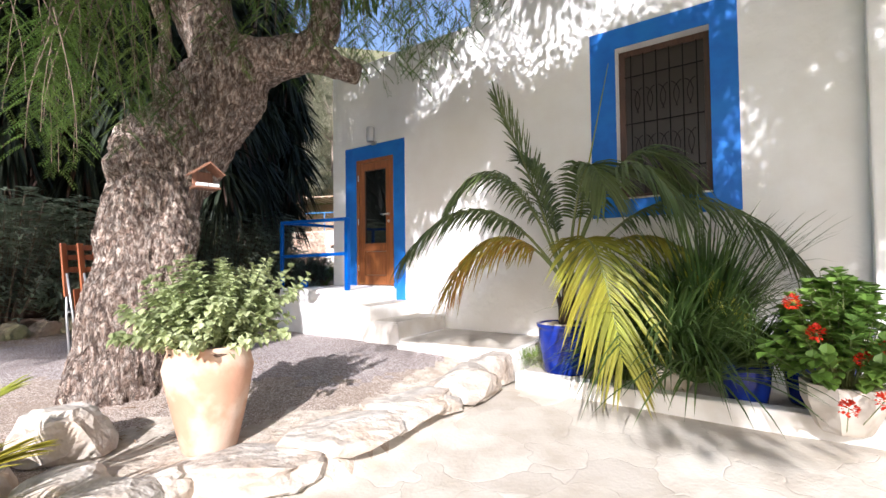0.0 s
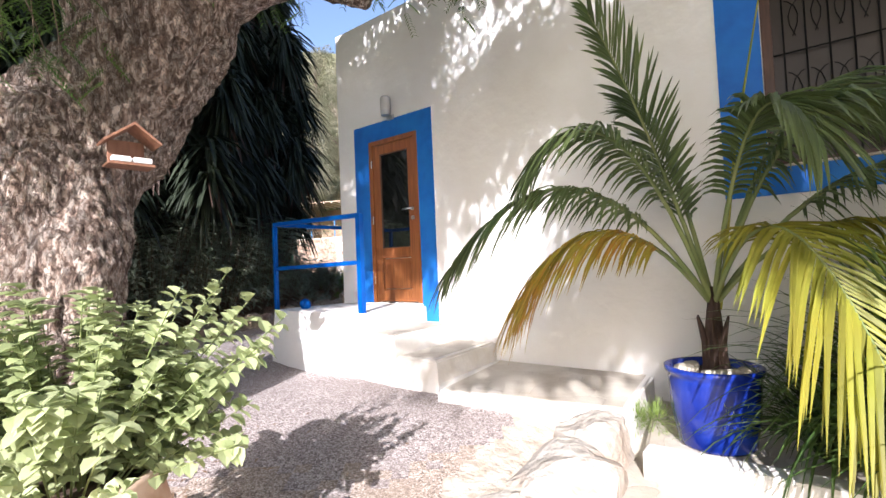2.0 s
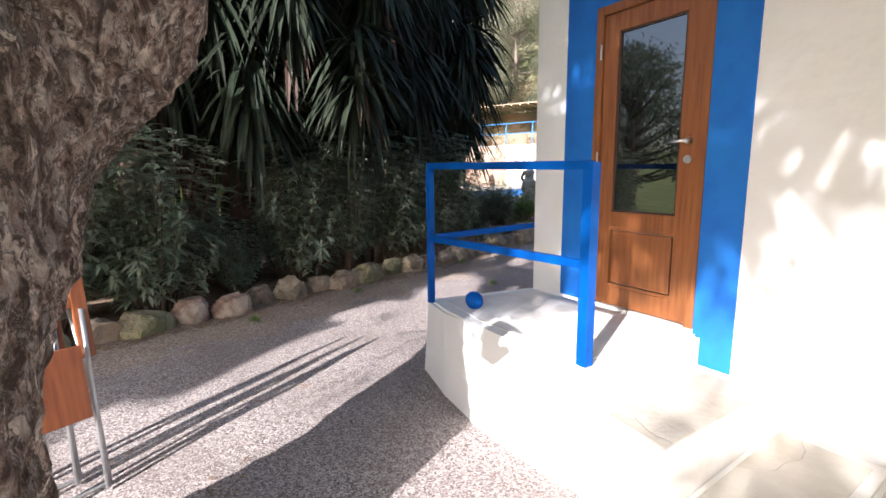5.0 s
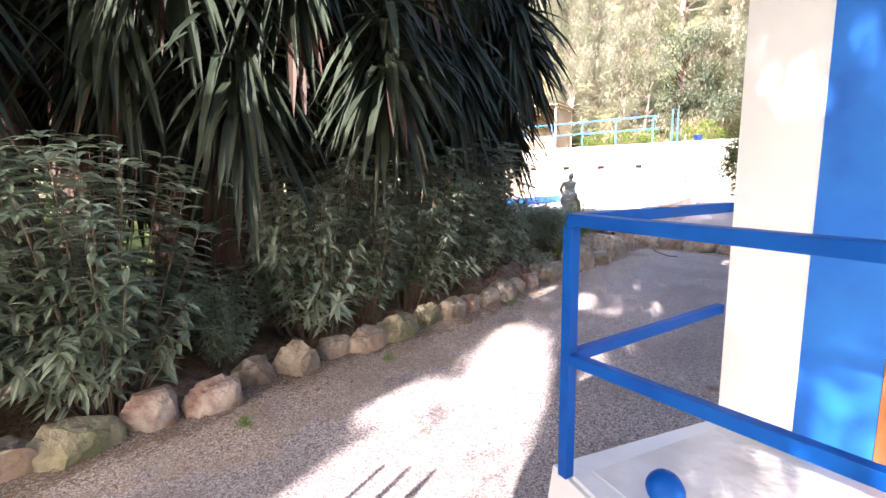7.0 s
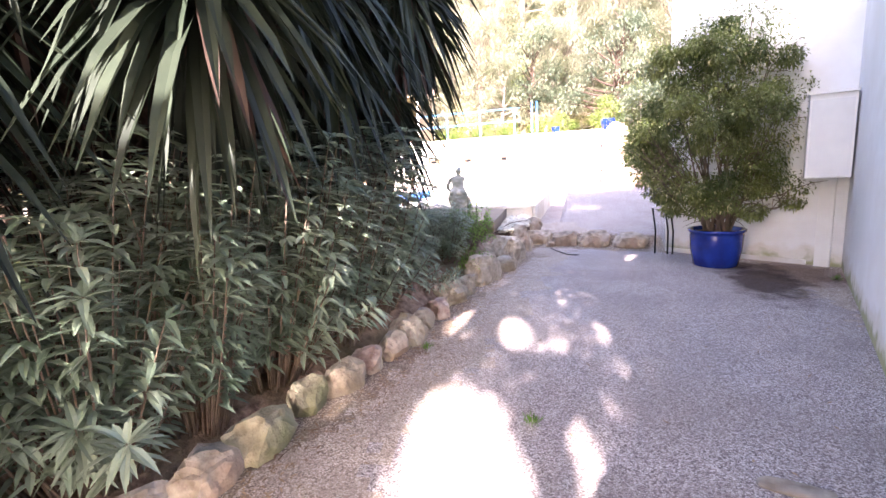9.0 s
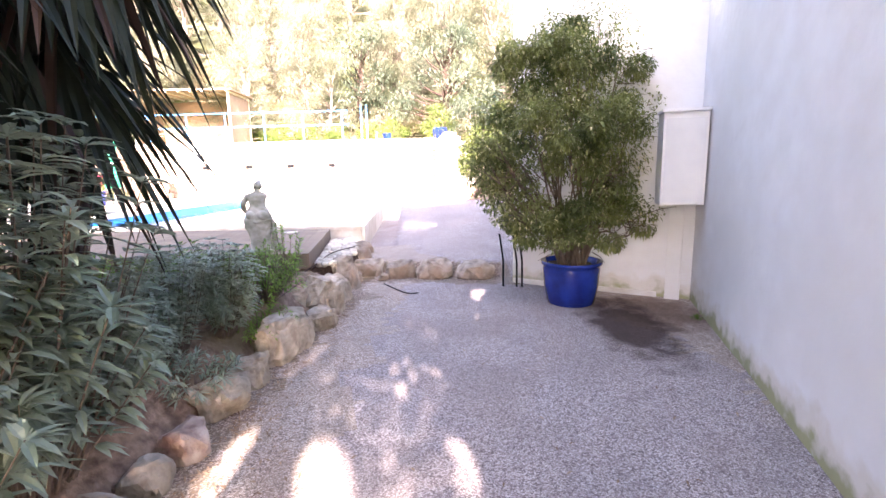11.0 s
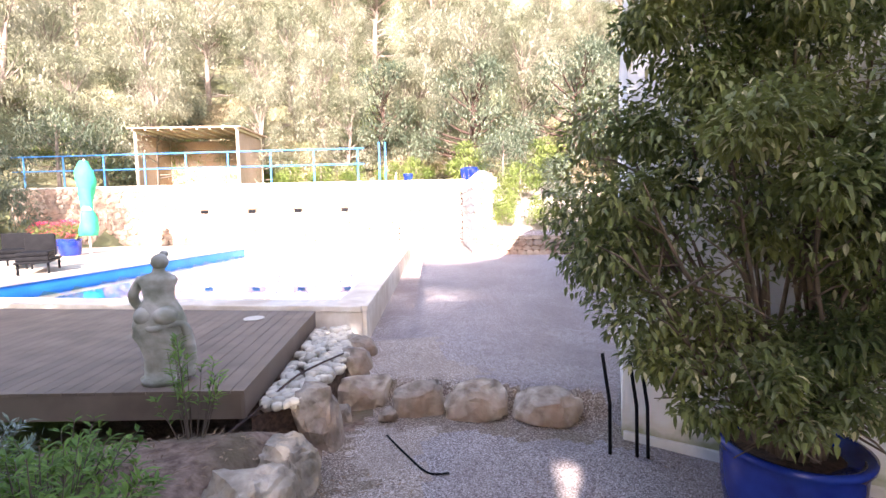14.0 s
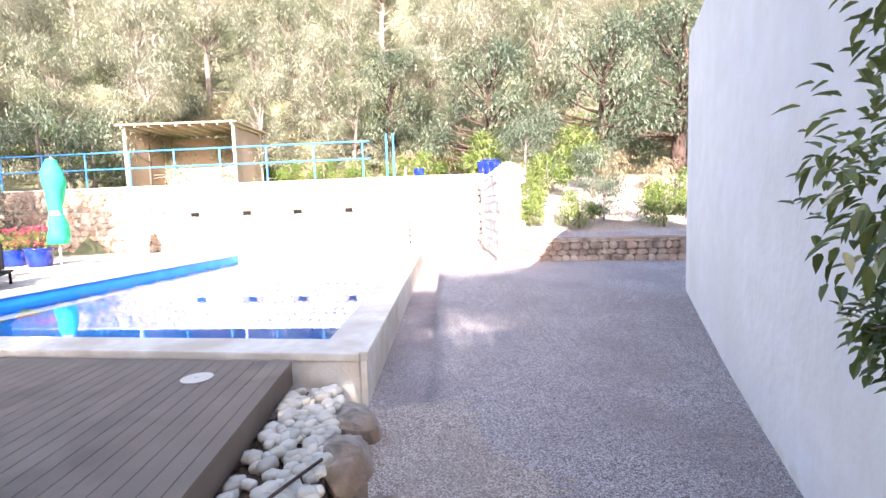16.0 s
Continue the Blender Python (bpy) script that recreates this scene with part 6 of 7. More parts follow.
# ---- yuccas ----
def yucca_head(e, c, n, L0, mat_, name="leaf_head", down=0.35, W=0.075):
    d = rdir(n, -0.95, 0.95)
    d[:, 2] = d[:, 2] * 0.8 - down
    C = np.array(c)[None] + d * 0.06 + np.stack([np.zeros(n), np.zeros(n), rng.uniform(-0.6, 0.2, n)], 1)
    return leaves(name, C, d, L0 * rng.uniform(0.65, 1.1, n), W * 1.12, mat_, e, kind="stuff", droop=0.62, segs=4, fold=0.22)


def yucca(x, y, n_heads, rad, z0, z1, label, n=190, L0=0.92, seed=0):
    """Branching trunks with a sword-leaved head at the end of each; the lower heads stand further out."""
    q = random.Random(seed)
    e = thing("yucca", (x, y, ground_z(x, y) - 0.05), label, "yucca", "yuccas behind the hedge")
    for k in range(3):
        a = k * 2.1 + seed
        bm = bmesh.new()
        bark_limb(bm, [(0.3 * math.cos(a), 0.3 * math.sin(a), -0.1), (0.4 * math.cos(a), 0.4 * math.sin(a), z1 * 0.3), (0.5 * math.cos(a), 0.5 * math.sin(a), z1 * 0.55), (0.3 * math.cos(a), 0.3 * math.sin(a), z1)], [0.26, 0.17, 0.13, 0.08], n=14, per=6, lump=0.25, seed=k, ridge=0.03)
        part("trunk", bm, M_BARKD, e, smooth=True)
    for i in range(n_heads):
        t = i / (n_heads - 1)
        z = z0 + (z1 - z0) * t
        a = i * 2.4 + seed
        r = rad * (1 - 0.35 * t) * q.uniform(0.6, 1.0)
        hx, hy = r * math.cos(a), r * math.sin(a)
        bm = bmesh.new()
        bark_limb(bm, [(hx * 0.2, hy * 0.2, z * 0.55), (hx * 0.65, hy * 0.65, z * 0.75), (hx, hy, z)], [0.11, 0.09, 0.07], n=9, per=3, lump=0.2, seed=i, ridge=0.02)
        part("branch", bm, M_BARKD, e, smooth=True)
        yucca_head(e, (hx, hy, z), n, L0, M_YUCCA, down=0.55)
        yucca_head(e, (hx, hy, z - 0.3), n // 14, L0 * 0.8, M_YUCCAD, "dead_leaves", 1.2)
    return e


yucca(-6.1, 10.7, 30, 1.8, 2.9, 8.3, "tall yucca clump with long drooping dark green sword leaves", seed=1)
yucca(-7.8, 8.6, 26, 1.7, 2.9, 8.0, "yucca clump with drooping dark sword leaves above the hedge", seed=2)
yucca(-5.5, 12.7, 30, 1.75, 3.0, 8.8, "yucca clump hanging over the end of the hedge", seed=3)
yucca(-9.9, 6.9, 18, 1.6, 2.5, 7.4, "yucca clump beyond the lawn edge", seed=4)
yucca(-9.2, 11.5, 12, 1.8, 2.6, 6.4, "yucca clump standing in the lawn behind the hedge", n=150, seed=5)

yucca(-6.55, 9.3, 20, 0.9, 3.05, 7.6, "young yucca with drooping sword leaves hanging over the hedge", n=170, L0=1.0, seed=6)
yucca(-4.95, 13.15, 4, 0.75, 2.9, 3.5, "small yucca with sword leaves reaching over the hedge end", n=110, L0=1.0, seed=7)


# ---- oleander hedge ----
def oleander(h, rad, n, seed):
    e = thing("oleander", (0, 0, 0), "oleander shrub with narrow grey-green leaves behind edging stones", "shrub", "oleander hedge")
    tips, bases = [], []
    for i in range(n):
        a, r = random.uniform(0, 6.28), random.random() ** 0.5
        z = h * (0.15 + 0.85 * random.random() ** 0.5) * (1 - 0.10 * r * r)
        tips.append((rad * r * math.cos(a) * 1.1, rad * r * math.sin(a) * 1.1, z))
        bases.append((0.3 * r * math.cos(a), 0.18 * r * math.sin(a), -0.05))
    stems_and_leaves(e, tips, bases, 0.008, M_OLEA, 38, 0.185, 0.044, whorl=0.38, droop=0.3, length_in=0.8, segs=3, nodes=13)
    return e


ol = [oleander(2.15, 0.80, 150, 1), oleander(2.1, 0.78, 140, 2), oleander(1.98, 0.70, 125, 3)]
spots = [(0.0, 6.9, 0), (0.05, 7.8, 1), (0.1, 8.75, 2), (0.0, 9.75, 0), (0.0, 10.35, 1), (0.05, 11.0, 0), (0.0, 11.75, 0), (0.0, 12.5, 1), (0.05, 13.25, 2), (0.0, 14.0, 2), (0.18, 14.6, 2)]
used = set()
for dx, y, k in spots:
    x = rock_x(y) - 0.58 + dx
    m_ = pose(x, y, ground_z(x, y), 0, 0, random.uniform(0, 360)) @ Matrix.Scale({8.75: 0.5, 14.6: 0.98}.get(y, 1.0), 4)
    if k not in used:
        used.add(k)
        ol[k].matrix_world = m_
    else:
        copy_thing(ol[k], m_)
for x, y, k in ((-8.2, 6.6, 1), (-9.3, 5.6, 0), (-10.6, 5.8, 0), (-12, 6.6, 1), (-13.2, 8.5, 0), (-10.8, 8.2, 0), (-6.6, 13.6, 1)):
    copy_thing(ol[k], pose(x, y, ground_z(x, y), 0, 0, random.uniform(0, 360)) )


def small_bush(x, y, z, rad, h, n, material, L_, W_, label, name="bush", group="", cat="shrub"):
    e = thing(name, (x, y, z), label, cat, group)
    tips, bases = [], []
    for i in range(n):
        a, r = random.uniform(0, 6.28), random.random() ** 0.5
        tips.append((rad * r * math.cos(a), rad * r * math.sin(a), h * (0.35 + 0.65 * random.random()) * (1 - 0.3 * r * r)))
        bases.append((0.1 * r * math.cos(a), 0.1 * r * math.sin(a), -0.03))
    stems_and_leaves(e, tips, bases, 0.005, material, 16, L_, W_, whorl=0.7, droop=0.2, length_in=0.6, segs=2)
    return e


small_bush(-3.6, 15.5, ground_z(-3.6, 15.5), 0.50, 0.80, 120, M_GERAN, 0.09, 0.022, "low bright green leafy shrub behind the boulders")
small_bush(-3.95, 16.3, ground_z(-3.95, 16.3), 0.45, 0.5, 45, M_GERAN, 0.08, 0.022, "low green leafy plant beside the deck")
small_bush(-3.45, 17.05, ground_z(-3.45, 17.05), 0.28, 0.95, 14, M_GERAN, 0.10, 0.024, "thin leafy sapling before the deck and statue")
small_bush(-4.65, 15.75, ground_z(-4.65, 15.75), 0.65, 0.62, 130, M_GERAN, 0.10, 0.028, "spreading bright green leafy shrub between hedge and deck")
small_bush(-5.5, 15.1, ground_z(-5.5, 15.1), 0.7, 0.8, 120, M_GERAN, 0.10, 0.026, "bright green leafy shrub behind the end of the hedge")
small_bush(-4.7, 16.7, ground_z(-4.7, 16.7), 0.5, 0.35, 45, M_OLEA, 0.10, 0.02, "low dark green plant in the bed")
small_bush(-4.3, 15.2, ground_z(-4.3, 15.2), 0.62, 0.80, 170, M_GERAN, 0.10, 0.027, "bright green leafy shrub at the end of the hedge")
small_bush(-4.35, 15.3, ground_z(-4.35, 15.3), 0.55, 0.45, 55, M_GERAN, 0.08, 0.022, "low bright green plant between hedge and deck")
small_bush(-3.6, 14.9, ground_z(-3.6, 14.9), 0.42, 0.42, 60, M_GERAN, 0.07, 0.02, "small green plant leaning over the boulders")
small_bush(-4.0, 13.7, ground_z(-4.0, 13.7), 0.40, 0.35, 40, M_OLEA, 0.10, 0.022, "low grey-green plant behind the edging stones")
small_bush(-2.95, 16.5, ground_z(-2.95, 16.5), 0.2, 0.22, 22, M_GERAN, 0.06, 0.02, "small green weed between boulders")

# ---- variegated fig in a blue pot ----
blue_pot(0.62, 15.68, 0.05, 0.415, 0.64, "big round cobalt blue glazed pot standing on gravel in the niche", "")
fic = thing("ficus_tree", (0.62, 15.68, 0.64), "bushy weeping fig with cream-edged leaves in big blue pot", "tree")
fb = [(0.0, 0.05, 1.6), (-0.7, 0.1, 1.3), (0.65, 0.15, 1.5), (-0.35, 0.2, 2.2), (0.45, 0.2, 2.35), (0.0, 0.2, 2.9), (-1.05, 0.15, 1.55), (1.05, 0.2, 2.1), (0.85, 0.2, 2.9), (0.5, 0.25, 3.35), (-0.25, -0.35, 1.7), (0.3, -0.4, 1.95), (-0.75, -0.2, 1.9), (0.95, 0.2, 1.2), (-0.2, 0.3, 3.2), (1.35, 0.2, 2.5), (-0.6, 0.2, 2.75), (0.4, -0.2, 1.2), (-0.9, 0.5, 1.2), (-1.15, 0.6, 1.7), (-1.3, 0.75, 1.35), (-1.0, 0.55, 2.2), (0.0, -0.25, 0.85), (-0.5, -0.1, 0.8), (0.7, -0.1, 0.75), (0.9, 0.1, 1.7), (0.1, 0.1, 2.5), (-0.2, 0.1, 2.0), (0.35, 0.2, 2.85), (-0.7, -0.1, 0.95), (0.75, 0.0, 0.95), (0.0, -0.35, 0.8), (-0.35, -0.3, 0.7), (0.4, -0.25, 0.7), (-1.3, -0.1, 1.35), (-1.12, -0.15, 1.0), (-0.95, -0.2, 0.72), (-1.2, -0.1, 1.65), (1.3, 0.0, 0.75), (1.2, 0.0, 0.45), (-0.45, -0.42, 0.42), (0.3, -0.48, 0.36), (-0.1, -0.45, 0.5), (-0.8, -0.3, 0.45), (-0.7, 0.25, 2.25), (-0.55, 0.2, 2.65), (-0.3, 0.1, 2.4), (-0.1, 0.0, 2.9)]
fr_ = [(0.55, 0.5, 0.42)] * 5 + [(0.5, 0.45, 0.4)] * 5 + [(0.5, 0.45, 0.45)] * 3 + [(0.32, 0.3, 0.3), (0.3, 0.3, 0.3), (0.28, 0.26, 0.24), (0.42, 0.36, 0.36), (0.4, 0.35, 0.35), (0.4, 0.35, 0.3), (0.32, 0.3, 0.36), (0.22, 0.22, 0.3), (0.3, 0.3, 0.3), (0.3, 0.26, 0.2), (0.28, 0.26, 0.2), (0.24, 0.22, 0.18), (0.4, 0.36, 0.4), (0.4, 0.35, 0.4), (0.4, 0.35, 0.4), (0.38, 0.33, 0.38), (0.26, 0.24, 0.24), (0.28, 0.24, 0.24), (0.26, 0.18, 0.18), (0.18, 0.14, 0.14), (0.18, 0.14, 0.14), (0.26, 0.26, 0.2), (0.28, 0.28, 0.2), (0.26, 0.26, 0.16), (0.26, 0.26, 0.2), (0.3, 0.2, 0.2), (0.2, 0.15, 0.12), (0.22, 0.2, 0.14), (0.2, 0.14, 0.12), (0.22, 0.14, 0.14), (0.2, 0.2, 0.14), (0.36, 0.32, 0.34), (0.34, 0.3, 0.3), (0.4, 0.35, 0.34), (0.36, 0.32, 0.3)]

def in_crown(x, y, z, gap):
    """The crown's western side is cut back towards the passage and thins out downwards."""
    g = gap + 0.7 * np.maximum(0.0, 2.1 - (z + 0.64))
    return (x + 0.62 > -2.0 + 1.06 * (y + 0.18) + g) & (x + 0.62 > -2.18 + 0.439 * (y + 1.88) + g)


bm = bmesh.new()
for i, b in enumerate(fb):
    if not in_crown(*b, 0.12):
        continue
    a = i * 2.4
    base = Vector((0.17 * math.cos(a), 0.17 * math.sin(a), -0.05))
    tube(bm, *smooth_path([base, base + Vector((b[0] * 0.22, b[1] * 0.25, 0.5)), Vector(b) * 0.75, Vector(b) + Vector((0, 0, 0.1))], [0.019, 0.016, 0.011, 0.005], 4), 7)
    for j in range(6):
        q = Vector(b) * random.uniform(0.55, 0.9)
        o = Vector(rdir(1, -0.3, 1)[0]) * random.uniform(0.3, 0.55)
        if in_crown(*(q + o), 0.1):
            tube(bm, [q, q + o * 0.6, q + o - Vector((0, 0, 0.04))], [0.008, 0.006, 0.003], 5, closed=False)
part("branch", bm, M_TWIG, fic, kind="stuff", smooth=True)
for _ in range(46):
    q = fb[random.randrange(24)]
    o = rdir(1, -0.5, 0.6)[0]
    fb.append((q[0] + 0.42 * o[0], max(q[1] + 0.38 * o[1], -0.6), max(0.55, q[2] + 0.40 * o[2])))
    fr_.append((0.2, 0.2, 0.16))


fb = [(x, y + 0.25 * max(0.0, -x - 0.3), z) for x, y, z in fb]
kept = [in_crown(*b, 0.12) for b in fb]
fb, fr_ = [b for b, k in zip(fb, kept) if k], [r for r, k in zip(fr_, kept) if k]
fr_ = [(a * 1.08, b_ * 1.08, q * 1.08) for a, b_, q in fr_]
P_, D_ = clump_points(fb, fr_, 46000, 0.35)
D_ = D_ * 0.7 + rdir(len(P_)) * 0.7 + np.array([0, 0, -0.25])
inside = in_crown(P_[:, 0], P_[:, 1], P_[:, 2], 0.06 + 0.10 * np.sin(9 * P_[:, 2]) * np.sin(7 * P_[:, 1] + 2))
P_, D_ = P_[inside], D_[inside]
sel = rng.random(len(P_)) < 0.93
leaves("foliage", P_[sel], D_[sel], rng.uniform(0.042, 0.072, sel.sum()), 0.029, M_FICUS, fic, droop=0.25, segs=3, fold=0.3)
leaves("pale_foliage", P_[~sel], D_[~sel], 0.055, 0.027, M_FICUSW, fic, "cream-white leaves", droop=0.25, segs=3)
for x in (0.22, 0.30, 0.02):
    hose = bmesh.new()
    tube(hose, [(x, 16.85 - x * 0.5, 0.05), (x + 0.02, 16.9 - x * 0.5, 0.5), (x - 0.03, 16.95 - x * 0.5, 0.95)], [0.016] * 3, 6)
    tagged(part("cable_tube", hose, M_BLACK, None, smooth=True), "black tube rising from gravel beside the white wall end", "pipe", "black tubes by the wall end")
bk = bmesh.new()
tube(bk, *smooth_path([(-1.9, 17.6, 0.09), (-1.75, 17.2, 0.075), (-1.62, 16.9, 0.075), (-1.45, 16.85, 0.075)], [0.009] * 4, 6), 6)
tagged(part("hose", bk, M_BLACK, None, smooth=True), "short end of thin black hose lying on the gravel", "hose")
ir = bmesh.new()
tube(ir, *smooth_path([(-5.6, 17.2, 0.50), (-4.4, 17.0, 0.51), (-3.4, 16.95, 0.50), (-3.1, 17.3, 0.52), (-2.75, 18.0, 0.62), (-2.3, 18.7, 0.60)], [0.011] * 6, 8), 6)
tagged(part("irrigation_hose", ir, M_BARKD, None, smooth=True), "brown irrigation hose running round the corner of the deck", "hose")

# ---- statue on the deck: one plain weathered shape ----
def statue(x, y, z, rz):
    bm = bmesh.new()
    sec = [(0, .17, .15, 0, 0), (.05, .175, .155, 0, 0), (.06, .14, .12, 0, 0), (.15, .125, .115, -0.01, 0), (.30, .145, .13, -0.01, 0), (.45, .18, .14, -0.02, 0), (.55, .20, .145, -0.02, 0), (.62, .19, .14, -0.01, 0), (.70, .165, .13, -.01, 0), (.80, .115, .09, -.01, 0), (.90, .125, .085, -.01, 0), (.97, .16, .085, -.01, 0), (1.01, .135, .075, -.005, 0), (1.05, .045, .045, 0, 0), (1.09, .042, .045, .005, 0)]
    n = 36
    rings = []
    for h, rx, ry, ox, oy in sec:
        ring = []
        for k in range(n):
            a = 2 * math.pi * k / n
            f = 1 + (0.09 * math.sin(a * 7 + h * 16) * (1 if 0.05 < h < 0.58 else 0)) + (0.05 * math.sin(a * 3 - h * 22) * (1 if 0.05 < h < 0.58 else 0)) + 0.05 * noise.noise(Vector((a * 2, h * 9, 0)))
            ring.append(bm.verts.new((ox + rx * f * math.cos(a), oy + ry * f * math.sin(a), h * 1.0)))
        rings.append(ring)
    for a, b in zip(rings, rings[1:]):
        for k in range(n):
            bm.faces.new((a[k], a[(k + 1) % n], b[(k + 1) % n], b[k]))
    bm.faces.new(rings[0][::-1])
    bm.faces.new(rings[-1])
    bmesh.ops.create_uvsphere(bm, u_segments=20, v_segments=14, radius=0.068, matrix=Matrix.Translation((0.015, 0, 1.145)) @ Matrix.Diagonal((0.9, 1.0, 1.12, 1)))
    bmesh.ops.create_uvsphere(bm, u_segments=12, v_segments=8, radius=0.035, matrix=Matrix.Translation((0.02, 0.05, 1.215)))
    for s in (1, -1):
        bmesh.ops.create_uvsphere(bm, u_segments=16, v_segments=10, radius=0.092, matrix=Matrix.Translation((0.075 * s, -0.07, 0.65)))
        if s > 0:
            continue
        tube(bm, *smooth_path([(0.13 * s, 0, 0.99), (0.21 * s, -0.01, 0.82), (0.17 * s, 0.07, 0.66), (0.05 * s, 0.13, 0.70)], [0.045, 0.038, 0.032, 0.026], 5), 10)
    tube(bm, *smooth_path([(-0.16, 0.0, 0.6), (0.0, -0.13, 0.54), (0.17, -0.02, 0.56), (0.2, 0.03, 0.3), (0.17, 0.02, 0.05)], [0.03, 0.035, 0.035, 0.045, 0.06], 6), 8)
    ob = part("statue", bm, M_STATUE, None, smooth=True)
    ob.matrix_world = pose(x, y, z, 0, 0, rz)
    return tagged(ob, "small weathered stone garden statue standing at the deck edge", "statue")


statue(-3.87, 17.78, 0.75, -12).scale = (1.12, 1.12, 0.95)

# ---- white pebbles beside the deck ----
bed = thing("pebble_bed", (-2.6, 18.9, 0.4), "bed of smooth white pebbles between the deck and brown rocks", "pebbles")
bed["kind"] = "structure"
bed.matrix_world = pose(0, 0, 0)
prism("pebble_soil", [(-3.09, 17.45), (-2.70, 20.4), (-2.18, 20.1), (-2.3, 18.5), (-2.74, 17.62)], 0.0, 0.47, M_SOIL, bevel=0.0)
pm = []
for i in range(6):
    b = rock_bm(0.062, 0.048, 0.040, 200 + i, 2, 0.16)
    me = bpy.data.meshes.new("pebble")
    b.to_mesh(me)
    b.free()
    me.materials.append(M_PEBBLE)
    me.polygons.foreach_set("use_smooth", [True] * len(me.polygons))
    pm.append(me)
for i in range(290):
    t = random.random()
    y = 17.5 + 2.65 * t
    xl, xr_ = -3.03 + 0.127 * (y - 17.5), float(np.interp(y, [17.5, 18.4, 20.2], [-2.74, -2.32, -2.2]))
    x = random.uniform(xl, xr_)
    p = new("pebble", pm[i % 6])
    s = random.uniform(0.6, 1.25)
    p.parent = bed
    p.matrix_basis = pose(x, y, 0.49 + 0.05 * (i / 290) + 0.02 * random.random(), random.uniform(-15, 15), random.uniform(-15, 15), random.uniform(0, 360)) @ Matrix.Diagonal((s, s, s, 1))

# ---- things round the pool ----
um = thing("parasol", (-11.35, 32.4, 0.79), "closed bright green parasol tied round its pole by the pool", "parasol")
b = bmesh.new()
tube(b, [(0, 0, 0), (0, 0, 3.5)], [0.03, 0.03], 8)
part("pole", b, M_COPING, um)
part("canopy", lathe([(0, 3.45), (0.12, 3.42), (0.27, 3.05), (0.30, 2.7), (0.22, 2.2), (0.16, 1.75), (0.14, 1.7), (0.24, 1.4), (0.29, 1.0), (0.27, 0.75), (0.1, 0.78), (0, 0.8)], 14, 0.05), M_GREEN, um, smooth=True)
part("tie", lathe([(0.17, 1.66), (0.18, 1.70), (0.18, 1.76), (0.17, 1.8)], 14), M_GREY, um)
for x, y, r, h in ((-12.3, 33.0, 0.38, 0.62), (-13.4, 33.6, 0.36, 0.55)):
    blue_pot(x, y, 0.79, r, h, "cobalt blue pot with pink flowers on the pool terrace")
    e = small_bush(x, y, 0.79 + h * 0.85, 0.55, 0.75, 60, M_BUSH, 0.10, 0.04, "pink-flowered plant in blue pot on terrace", "flowering_plant", cat="plant")
    P_, D_ = clump_points([(0, 0, 0.5)], [(0.5, 0.5, 0.3)], 260, 0.8)
    leaves("blossom", P_, D_, 0.06, 0.05, M_PINK, e, "pink flowers")
for x, y, rz in ((-10.3, 27.6, 20), (-11.6, 28.9, 24)):
    lg = thing("sun_lounger", (x, y, 0.79), "black plastic sun lounger with folded black cushions by the pool", "lounger", "loungers by the pool", rz)
    part("frame", boxes((-0.35, -0.95, 0.28, 0.35, 0.95, 0.34), bevel=0.015), M_BLACK, lg)
    part("cushion", boxes((-0.33, -0.9, 0.342, 0.33, 0.1, 0.46), (-0.33, -0.86, 0.462, 0.33, 0.06, 0.57), bevel=0.04), M_BLACK, lg)
    part("backrest", boxes((-0.33, 0.3, 0.40, 0.33, 0.36, 1.0), bevel=0.02), M_BLACK, lg)
    for sx in (-0.3, 0.3):
        for sy in (-0.8, 0.8):
            part("leg", boxes((sx - 0.025, sy - 0.025, 0, sx + 0.025, sy + 0.025, 0.279)), M_BLACK, lg)
sh = thing("pool_shower", (-0.15, 32.6, 0.8), "slim pale green pool shower post at the far pool corner", "shower")
b = bmesh.new()
tube(b, [(0, 0, 0), (0, 0, 2.9), (0, -0.2, 3.0)], [0.04, 0.04, 0.03], 8)
part("post", b, M_COPING, sh)
for x, y, z, r, h in ((2.75, 31.6, 3.45, 0.3, 0.5), (3.2, 33.9, 3.62, 0.28, 0.5), (2.55, 30.4, 3.42, 0.2, 0.35), (0.6, 34.4, 3.62, 0.22, 0.3)):
    blue_pot(x, y, z, r, h, "cobalt blue glazed pot on top of the stone wall", "blue pots on the terrace wall")


# ---- trees and bushes beyond ----
def leafy_tree(name, h, blobs, n, L_, W_, material, label, cat, group, bark=M_BARKP, trunk_r=0.2, lean=0.0, shell=0.3):
    e = thing(name, (0, 0, 0), label, cat, group)
    bm = bmesh.new()
    top = Vector((lean, 0, h * 0.8))
    tube(bm, *smooth_path([(0, 0, -0.6), (lean * 0.2, 0.05, h * 0.3), (lean * 0.7, 0, h * 0.6), top], [trunk_r * 1.3, trunk_r, trunk_r * 0.7, trunk_r * 0.25], 4), 9, lump=0.2)
    part("trunk", bm, bark, e, smooth=True)
    bm = bmesh.new()
    for bx, by, bz, *_ in blobs:
        s = Vector((lean * 0.6, 0, min(bz * 0.75, h * 0.7)))
        b_ = Vector((bx, by, bz))
        tube(bm, [s, s.lerp(b_, 0.5) + Vector((0, 0, -0.1)), b_], [trunk_r * 0.35, trunk_r * 0.2, trunk_r * 0.08], 5, closed=False)
    part("limb", bm, bark, e, kind="stuff")
    P_, D_ = clump_points([b[:3] for b in blobs], [(b[3], b[3], b[4]) for b in blobs], n, shell)
    D_ = D_ * 0.8 + rdir(n) * 0.7
    leaves("crown", P_, D_, rng.uniform(0.7, 1.2, n) * L_, W_, material, e, segs=2, droop=0.1)
    return e


